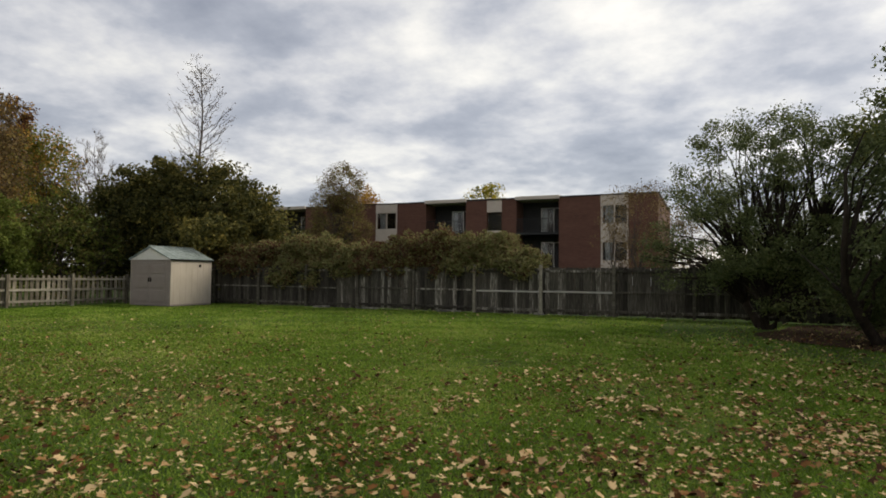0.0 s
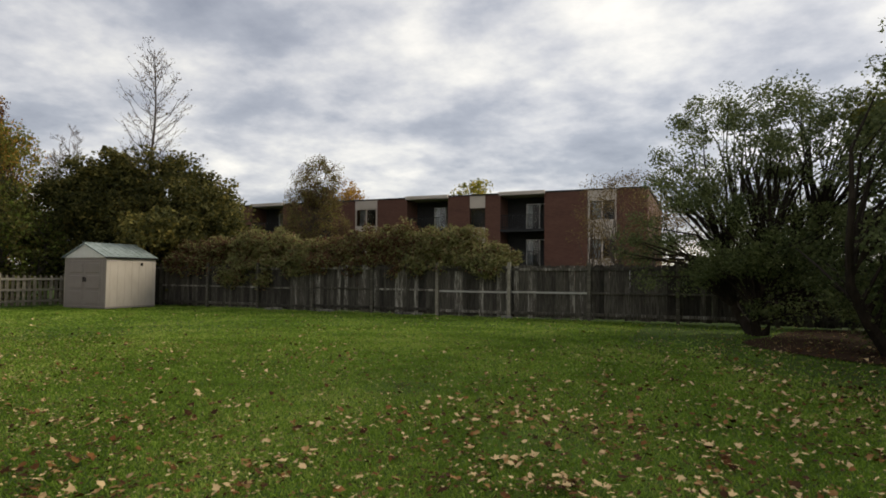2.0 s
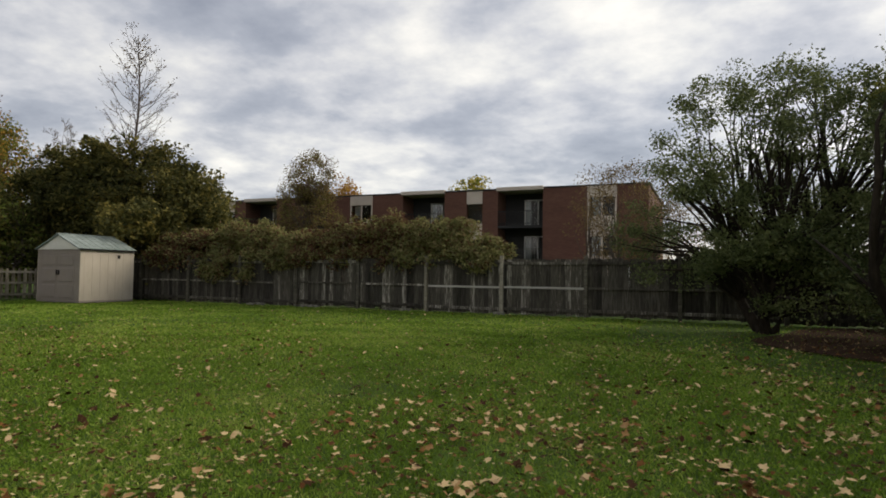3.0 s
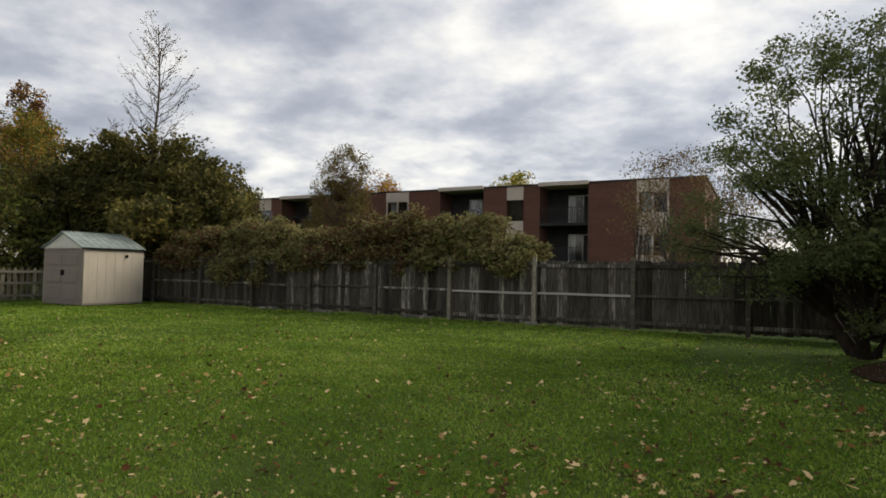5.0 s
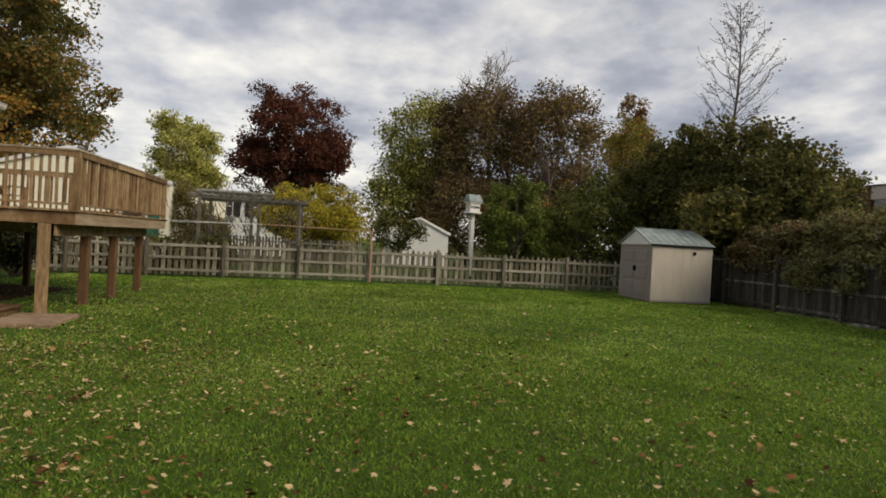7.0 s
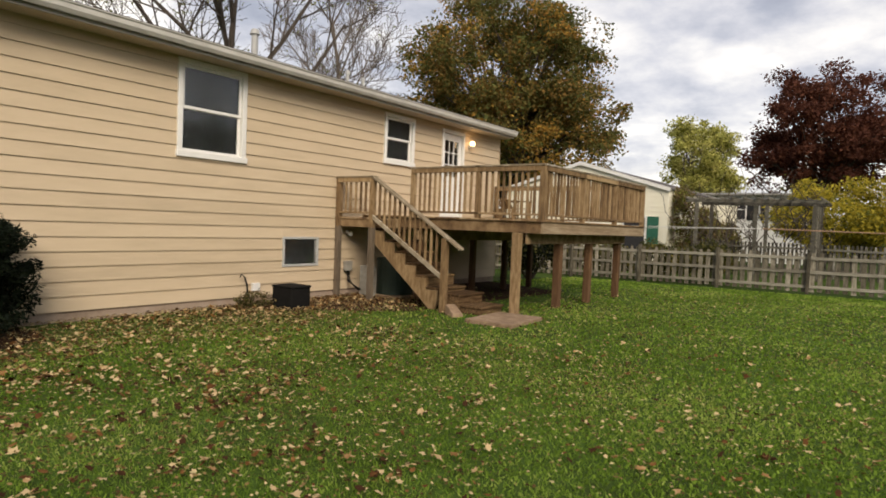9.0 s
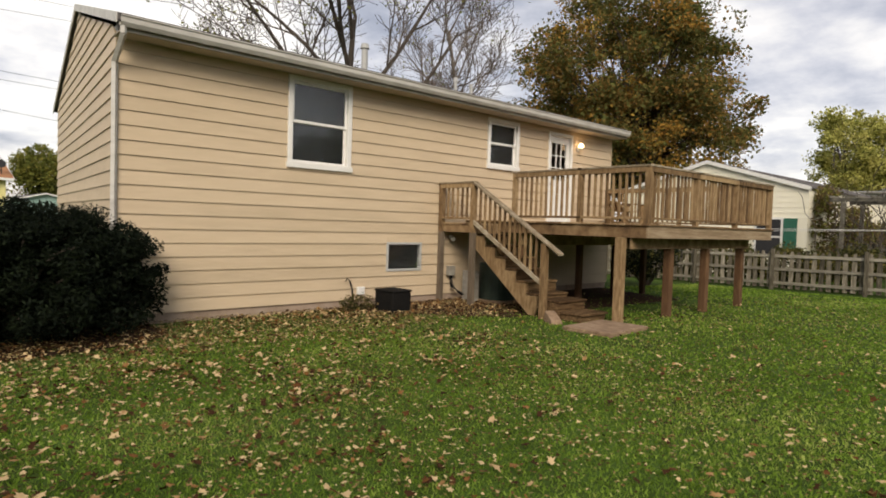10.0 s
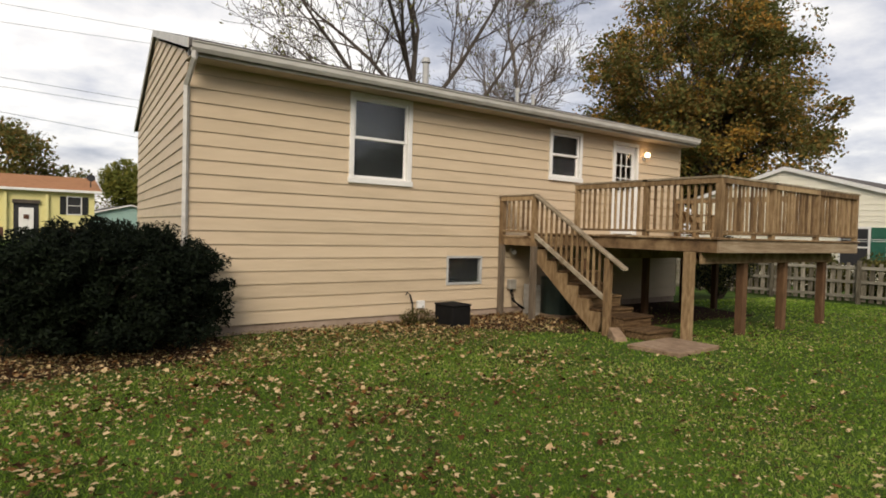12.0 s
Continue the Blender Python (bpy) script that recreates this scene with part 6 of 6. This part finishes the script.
# ---- planting plan ----
def build_plants():
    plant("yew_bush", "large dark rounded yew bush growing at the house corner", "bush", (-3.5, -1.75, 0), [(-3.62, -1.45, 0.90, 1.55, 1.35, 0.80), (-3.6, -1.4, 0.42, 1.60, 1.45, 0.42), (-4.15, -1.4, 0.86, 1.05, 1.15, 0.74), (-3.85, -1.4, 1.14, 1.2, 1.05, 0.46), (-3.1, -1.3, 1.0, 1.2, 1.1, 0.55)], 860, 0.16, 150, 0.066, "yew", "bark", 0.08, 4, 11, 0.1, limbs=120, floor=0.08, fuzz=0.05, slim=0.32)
    plant("dead_plant", "withered dark plant at the foot of the house wall", "plant", (-8.55, HY + 0.38, 0), [(-8.55, HY + 0.42, 0.12, 0.36, 0.22, 0.12), (-8.35, HY + 0.42, 0.20, 0.12, 0.10, 0.12)], 24, 0.09, 55, 0.045, "dark_leaf", "bark", 0.012, 5, 71, 0.1, limbs=22, floor=0.05, fuzz=0.35, mix=("brown_leaf", 0.45, None))
    # big honeysuckle mass behind the shed
    plant("large_shrub", "huge dark green shrub spilling over the fence corner behind the shed", "bush", (-21.0, 22.5, 0),
          [(-23.2, 22.6, 3.8, 4.2, 2.4, 3.6), (-27.2, 21.9, 3.5, 3.4, 2.6, 3.3), (-25.4, 21.6, 4.8, 2.6, 2.2, 2.4), (-19.9, 22.2, 2.7, 2.4, 1.7, 2.5), (-21.4, 20.7, 1.9, 3.0, 1.0, 2.0), (-23.8, 20.9, 3.2, 2.8, 0.9, 2.6), (-18.9, 20.6, 1.4, 1.3, 0.9, 1.4), (-19.9, 19.3, 2.95, 1.5, 1.2, 0.7)], 900, 0.52, 120, 0.18, "dark_leaf", "bark_dark", 0.16, 5, 12, 0.15, limbs=160, splay=0.7)
    plant("spreading_tree", "dark layered tree behind the shrub mass beside the fence", "tree", (-30.2, 30.2, 0), [(-30.2, 30.2, 5.2, 4.6, 2.5, 2.4), (-28.6, 30.6, 4.9, 3.0, 2.0, 1.6)], 200, 0.5, 110, 0.17, "dark_leaf", "bark", 0.2, 1, 13, 0.4, boughs=34, spray=0.4)
    slim_tree("bare_poplar", "tall thin tree with few leaves rising above the dark shrubs", (-23.4, 22.3, 0), 12.0, 14, "bark", "brown_leaf", 850)
    # vines along the fence top
    rng = random.Random(21)
    prof = [(-18.6, 2.3), (-17.2, 2.45), (-15.8, 2.72), (-14.4, 2.75), (-13.0, 2.38), (-11.7, 2.32), (-10.4, 2.82), (-9.2, 2.97), (-8.0, 2.6), (-6.8, 2.68), (-5.7, 1.98)]
    for i, (x, top) in enumerate(prof):
        low = 0.95 if i in (2, 3) else 1.45
        plant("fence_vine", ("rust-tinged" if i in (0, 1, 6, 7) else "olive green") + " vine heaped over the top of the board fence", "vine", (x, 20.25, 0),
              [(x, 20.35, (top + 1.5) / 2 + 0.1, 0.95, 0.75, (top - 1.5) / 2 + 0.15), (x, 19.55, (low + 1.8) / 2, 0.7, 0.22, (1.9 - low) / 2 + 0.1)], 62 if i > 3 else 70, 0.27, 130, 0.105, "vine_leaf", "bark", 0.05, 3, 30 + i, 0.2, "vines on the fence", limbs=24,
              mix=("rust_leaf", 0.5 if i in (0, 1, 5, 6, 7) else 0.15, None))
    # right side trees
    plant("crabapple_tree", "dark spreading crabapple tree with many stems at the lawn edge", "tree", (1.75, 16.9, 0),
          [(2.1, 17.0, 3.5, 2.7, 2.2, 2.5), (1.0, 16.8, 2.2, 2.3, 1.8, 1.5), (3.6, 16.6, 3.8, 1.9, 1.9, 2.1), (2.4, 16.7, 1.3, 2.2, 1.7, 1.0), (3.0, 16.6, 2.4, 2.4, 1.6, 1.6), (1.3, 17.0, 4.1, 1.5, 1.5, 1.5)], 600, 0.29, 130, 0.068, "crab_leaf", "bark_dark", 0.12, 3, 15, 0.12, limbs=300, boughs=150, spray=0.22, splay=0.6)
    # last crown, at y 10.2, is added out of view to shade the lawn
    plant("crabapple_tree", "dark low-branched tree at the lawn edge with an unseen crown added for shade", "tree", (3.6, 13.6, 0),
          [(4.4, 13.6, 2.8, 2.0, 2.0, 2.5), (4.6, 13.6, 1.1, 2.0, 1.8, 1.0), (5.6, 12.6, 3.4, 2.2, 2.4, 3.0), (3.6, 14.0, 1.5, 1.2, 1.4, 1.0), (5.7, 10.2, 3.1, 2.2, 2.5, 2.6)], 470, 0.38, 130, 0.072, "crab_leaf", "bark_dark", 0.11, 3, 16, 0.12, limbs=160, boughs=80, spray=0.36)
    plant("maple_tree", "yellow-green maple rising behind the crabapples", "tree", (6.0, 18.0, 0), [(5.9, 17.6, 5.1, 1.9, 1.8, 1.5)], 70, 0.5, 90, 0.13, "olive_leaf", "bark", 0.14, 1, 17, 0.4)
    plant("spruce_tree", "tall dark evergreen at the yard's far corner", "tree", (6.3, 15.8, 0), [(6.3, 15.8, 3.0, 2.5, 2.5, 2.2), (6.3, 15.8, 6.0, 2.1, 2.1, 2.2), (6.3, 15.8, 8.6, 1.3, 1.3, 2.2)], 220, 0.45, 130, 0.12, "crab_leaf", "bark", 0.2, 1, 18, 0.1)
    plant("thin_shrub", "thin reddish shrub with sparse leaves standing behind the board fence", "bush", (-1.6, 22.6, 0), [(-1.6, 22.6, 2.9, 2.0, 1.3, 2.2), (-0.6, 22.2, 2.4, 1.6, 1.2, 1.6)], 150, 0.4, 85, 0.065, "brown_leaf", "bark", 0.06, 6, 19, 0.1, limbs=110)
    plant("hedge_bush", "dark shrub filling the gap behind the fence", "bush", (2.5, 22.5, 0), [(2.5, 22.3, 1.6, 2.6, 1.2, 1.6), (8.5, 19.0, 1.8, 3.0, 2.5, 2.0)], 150, 0.45, 90, 0.13, "crab_leaf", "bark", 0.08, 3, 20, 0.1)
    # around the apartments
    plant("autumn_tree", "half-bare brown and green tree in front of the apartments", "tree", (-26.2, 39.5, 0), [(-26.4, 39.5, 5.0, 2.9, 2.0, 3.2), (-26.0, 39.5, 8.0, 2.1, 1.4, 2.2)], 290, 0.5, 95, 0.12, "brown_leaf", "bark", 0.16, 1, 22, 0.25, limbs=110, mix=("olive_leaf", 0.2, None))
    plant("orange_tree", "golden orange tree behind the apartment roof", "tree", (-37.9, 61.5, 0), [(-37.9, 61.5, 9.0, 2.6, 2.5, 3.0)], 60, 0.9, 60, 0.3, "orange_leaf", "bark", 0.2, 1, 23, 0.3)
    plant("yellow_green_tree", "yellow-green spiky tree behind the apartment roof", "tree", (-23.3, 66.0, 0), [(-23.3, 66, 9.3, 3.0, 2.6, 2.9)], 70, 0.8, 60, 0.28, "olive_leaf", "bark_pale", 0.2, 1, 24, 0.3, mix=("yellow_leaf", 0.5, None))
    # picket fence side
    plant("green_bush", "bright green leafy bush beyond the picket fence", "bush", (-26.9, 14.2, 0), [(-26.9, 14.45, 2.7, 1.5, 1.5, 1.95), (-26.9, 14.6, 1.3, 1.6, 1.8, 1.3)], 170, 0.38, 120, 0.14, "green_leaf", "bark", 0.1, 3, 25, 0.15, mix=("dark_leaf", 0.12, None))
    plant("hedge_bush", "dark green bushes massed behind the picket fence near the shed", "bush", (-26.5, 18.0, 0), [(-26.5, 17.8, 2.0, 2.0, 2.0, 2.3), (-29, 19.5, 2.8, 2.4, 2.6, 2.6)], 170, 0.5, 110, 0.16, "dark_leaf", "bark", 0.1, 3, 26, 0.15, mix=("green_leaf", 0.35, None))
    plant("maroon_tree", "round dark maroon maple in the neighbouring yard", "tree", (-45.5, 3.3, 0), [(-45.5, 3.3, 8.4, 3.6, 3.7, 3.6), (-45.5, 3.4, 6.4, 3.8, 3.9, 2.0)], 380, 0.6, 120, 0.20, "maroon_leaf", "bark", 0.3, 1, 27, 0.3, limbs=70, boughs=90, spray=0.34)
    plant("lime_tree", "pale yellow-green tree beyond the houses", "tree", (-60.0, -7.2, 0), [(-60, -7.2, 8.4, 3.2, 3.3, 3.4), (-60, -6.5, 5.4, 2.2, 2.6, 2.0)], 220, 0.75, 130, 0.24, "lime_leaf", "bark_pale", 0.3, 1, 28, 0.3, limbs=90, boughs=50, spray=0.32, mix=("olive_leaf", 0.25, None))
    plant("lime_tree", "small yellow-orange tree beyond the cream house", "tree", (-62.0, -17.0, 0), [(-62, -17, 5.2, 2.6, 3.0, 1.8)], 110, 0.7, 100, 0.22, "olive_leaf", "bark_pale", 0.3, 1, 48, 0.3, limbs=50)
    plant("yellow_bush", "bright yellow leafy small tree beyond the picket fence", "tree", (-35.5, 5.2, 0), [(-35.5, 5.2, 2.7, 2.6, 2.9, 1.8), (-35.3, 6.2, 1.9, 2.0, 2.0, 1.4)], 160, 0.5, 150, 0.15, "yellow_leaf", "bark", 0.12, 3, 29, 0.2, mix=("olive_leaf", 0.25, None))
    plant("small_tree", "small dark leafy tree in front of the white shed", "tree", (-30.5, 9.6, 0), [(-30.5, 9.6, 1.9, 1.0, 1.3, 0.9)], 50, 0.32, 60, 0.14, "dark_leaf", "bark", 0.07, 1, 31, 0.3)
    for i in range(7):
        y = -8.2 + i * 1.75
        plant("low_hedge", "low dark hedge plant growing behind the picket fence", "bush", (-23.6, y, 0), [(-23.6, y, 0.62, 0.5, 1.05, 0.62)], 46, 0.3, 130, 0.09, "dark_leaf", "bark", 0.03, 3, 60 + i, 0.1, "low hedge", limbs=20)
    plant("trellis_vine", "tangled brown vine covering the side of the cream house", "vine", (-30.5, 0.6, 0), [(-28.0, 0.36, 1.9, 0.9, 0.25, 1.8), (-27.6, 0.25, 2.6, 0.5, 0.15, 0.7), (-31.0, 0.45, 1.5, 1.9, 0.3, 1.5), (-35.0, 0.5, 1.2, 2.4, 0.3, 1.2)], 190, 0.34, 80, 0.12, "brown_leaf", "bark", 0.05, 6, 70, 0.1, limbs=90, mix=("olive_leaf", 0.4, None))
    plant("dark_shrub", "dark green shrub growing beyond the end of the deck", "bush", (-19.3, -1.9, 0), [(-19.3, -1.9, 0.95, 0.85, 0.85, 0.85)], 90, 0.24, 120, 0.07, "yew", "bark", 0.06, 3, 77, 0.1, limbs=40, mix=("dark_leaf", 0.25, None))
    # tall mixed grove
    plant("grove_tree", "tall yellow-green tree at the edge of the grove", "tree", (-48.0, 13.2, 0), [(-48, 13.2, 9.0, 3.0, 3.2, 3.8), (-48, 12.2, 5.0, 2.8, 3.4, 3.0)], 190, 1.15, 170, 0.21, "olive_leaf", "bark", 0.3, 1, 32, 0.25, mix=("lime_leaf", 0.30, None))
    plant("grove_tree", "tall rusty brown tree in the grove", "tree", (-46.0, 17.0, 0), [(-46, 17, 9.2, 3.2, 3.8, 4.6), (-45, 16, 4.0, 3.0, 4.0, 3.0)], 240, 1.2, 180, 0.21, "brown_leaf", "bark", 0.3, 2, 33, 0.2)
    plant("grove_tree", "broad brown autumn tree in the grove", "tree", (-43.0, 22.0, 0), [(-43, 21.8, 8.8, 3.0, 3.4, 4.4), (-42, 21.0, 3.8, 3.0, 4.0, 2.8)], 230, 1.2, 180, 0.21, "brown_leaf", "bark", 0.3, 2, 34, 0.2, mix=("orange_leaf", 0.06, None))
    bare_tree("bare_tree", "tall bare grey tree standing in the grove", (-47.5, 18.5, 0), 15.5, 0.7, 35, "bark_pale", None, 0, 0.1, 0.2, 0.45, 3, 9, rmin=0.014, reach=0.6)
    bare_tree("bare_tree", "broad bare grey tree far behind the grove", (-69, 48.6, 0), 14.0, 0.85, 36, "bark_pale", None, 0, 0.1, 0.28, 0.3, 4, 6, rmin=0.018, thick=0.5)
    plant("grove_tree", "yellow-green tree thinning at the top beside the grove", "tree", (-47.8, 30.2, 0), [(-47.8, 30.2, 9.4, 2.4, 2.4, 3.0), (-47.8, 30.2, 5.5, 2.8, 2.8, 3.0)], 130, 0.9, 110, 0.21, "olive_leaf", "bark", 0.22, 1, 52, 0.25, mix=("orange_leaf", 0.3, None))
    plant("red_tree", "narrow tree with red top above the bushes", "tree", (-69, 41, 0), [(-69, 41, 18.2, 1.5, 1.5, 2.2), (-69, 41, 13.5, 3.2, 3.2, 3.6)], 130, 0.8, 70, 0.32, "rust_leaf", "bark", 0.3, 1, 37, 0.3, mix=("orange_leaf", 0.25, None))
    plant("cypress", "narrow dark evergreen beside the shrub mass", "tree", (-29.5, 22.2, 0), [(-29.5, 22.2, 2.6, 1.0, 1.0, 2.4), (-29.5, 22.2, 4.9, 0.5, 0.5, 1.3)], 90, 0.35, 120, 0.12, "crab_leaf", "bark", 0.12, 1, 38, 0.1)
    # behind the house
    plant("oak_tree", "big oak turning orange and green behind the houses", "tree", (-36.0, -12.8, 0), [(-35.6, -13.4, 10.8, 5.6, 6.7, 5.6), (-36, -11.8, 7.4, 6.0, 6.9, 3.4), (-36.2, -12.8, 14.2, 3.4, 3.6, 2.6)], 900, 0.82, 120, 0.21, "oak_leaf", "bark", 0.4, 1, 39, 0.3, limbs=120, fuzz=0.12, boughs=130, spray=0.30, mix=("orange_leaf", 0.3, lambda P: -0.4 + 1.6 * (np.sin(P[:, 0] * 0.8) * np.sin(P[:, 1] * 0.7 + 1) * np.sin(P[:, 2] * 0.8) > 0.12)))
    bare_tree("bare_maple", "large nearly bare tree with forking limbs behind the house", (-16.0, -13.4, 0), 10.5, 0.75, 47, "bark", "olive_leaf", 2600, 0.14, 0.30, 0.25, 4, 6, rmin=0.011, reach=1.55)
    bare_tree("bare_tree", "finely branched bare tree behind the house", (-27.5, -18.5, 0), 14.0, 0.75, 42, "bark_pale", None, 0, 0.1, 0.22, 0.25, 4, 6, rmin=0.014)
    plant("far_tree", "dark brown-green tree behind the yellow house", "tree", (-1.5, -88, 0), [(-1.5, -88, 9.8, 7.0, 6, 5.0), (-9.0, -88, 5, 4, 4, 4)], 190, 1.3, 60, 0.5, "oak_leaf", "bark", 0.5, 1, 43, 0.3)
    plant("far_tree", "green tree behind the teal house", "tree", (-18.5, -96, 0), [(-18.5, -96, 6.8, 3.8, 4, 4.0)], 110, 1.2, 60, 0.5, "olive_leaf", "bark", 0.4, 1, 44, 0.3)


def far_woods():
    """Low irregular tree line all around, far off."""
    rng = np.random.default_rng(77)
    cs, rs, ns = [], [], []
    for k in range(300):
        a = radians(k * 360 / 300 + rng.uniform(-0.4, 0.4))
        deg = (math.degrees(a)) % 360
        d = rng.uniform(78, 120)
        h = rng.uniform(5, 9)
        if 125 < deg < 215:
            h = rng.uniform(5, 10) if deg > 140 else rng.uniform(6, 10.5)
            d = rng.uniform(60, 90)
        if 185 < deg < 230:
            h = rng.uniform(4, 6)
        if 255 < deg < 290 or 60 < deg < 122:
            d, h = rng.uniform(110, 140), rng.uniform(4, 7)
        cs.append((d * math.cos(a), d * math.sin(a) + 5, h * 0.45))
        rs.append((4.4, 4.4, h * 0.55))
        ns.append(320)
    P = blob_points(cs, rs, ns, rng, 0.6, 0.06)
    L = leaves(P, 0.42, rng)
    k = len(L) // 2
    order = rng.permutation(len(L))
    for nm, sel, mt in (("far_woods", order[:k], "olive_leaf"), ("far_woods", order[k:], "brown_leaf")):
        ob = new(nm, quads_mesh(nm, L[sel], mt))
        tagged(ob, "distant autumn tree line around the yards", "woods", kind="stuff")


def edge_stones():
    rng = random.Random(3)
    th = None
    bm = bmesh.new()
    for i in range(170):
        x = -16.0 + i * 0.075 + rng.uniform(-0.05, 0.05)
        if noise.noise((x * 0.9, 0, 5)) < 0.12 or x > -4:
            continue
        s = rng.uniform(0.02, 0.05)
        v = box(bm, x - s * 1.6, x + s * 1.6, 19.40 - s + rng.uniform(0, 0.1), 19.46 + s, -0.02, 0.03 + s)
        for q in v:
            q.co += Vector((rng.uniform(-1, 1), rng.uniform(-1, 1), rng.uniform(-1, 1))) * s * 0.3
    ob = new("edging_stones", mesh_of("edging_stones", bm, "stone"))
    tagged(ob, "row of small pale stones along the foot of the board fence", "stones", kind="stuff")


build_house()
build_wall_things()
build_deck()
build_deck_chair()
build_shed()
build_neighbours()
build_apartments()
bm = bmesh.new()
box(bm, -9, 9, 37.5, 43.8, -0.2, 0.45)
structure("pavement", bm, "asphalt")
parked_car((-2.3, 41.2, 0.45), 0)
parked_car((2.9, 41.5, 0.45), 5)
build_wires()
build_plants()
far_woods()
edge_stones()
build_back_fence()
build_picket_fence()
# bare soil below the deck and stairs
bm = bmesh.new()
hexa(bm, [(-16.6, HY + 0.02, -0.05), (-8.2, HY + 0.02, -0.05), (-10.4, 0.6, -0.05), (-16.0, 0.8, -0.05), (-16.6, HY + 0.02, 0.012), (-8.2, HY + 0.02, 0.012), (-10.4, 0.6, 0.006), (-16.0, 0.8, 0.006)])
structure("bare_soil", bm, "dirt")
bm = bmesh.new()
pool = [bm.verts.new((5.1 + 3.6 * math.cos(radians(a)) * (1 + 0.1 * math.sin(radians(a * 4))), 15.6 + 3.7 * math.sin(radians(a)) * (1 + 0.1 * math.cos(radians(a * 3))), 0.008)) for a in range(0, 360, 12)]
bm.faces.new(pool)
# soil round the yew, drawn wide so its dark colour also carries the bush's shade
ring = [bm.verts.new((-2.0 + 3.1 * math.cos(radians(a)) * (1 + 0.12 * math.sin(radians(a * 3))), -1.55 + 1.75 * math.sin(radians(a)) * (1 + 0.1 * math.cos(radians(a * 5))), 0.006)) for a in range(0, 360, 12)]
bm.faces.new(ring)
structure("bare_soil", bm, "dirt")
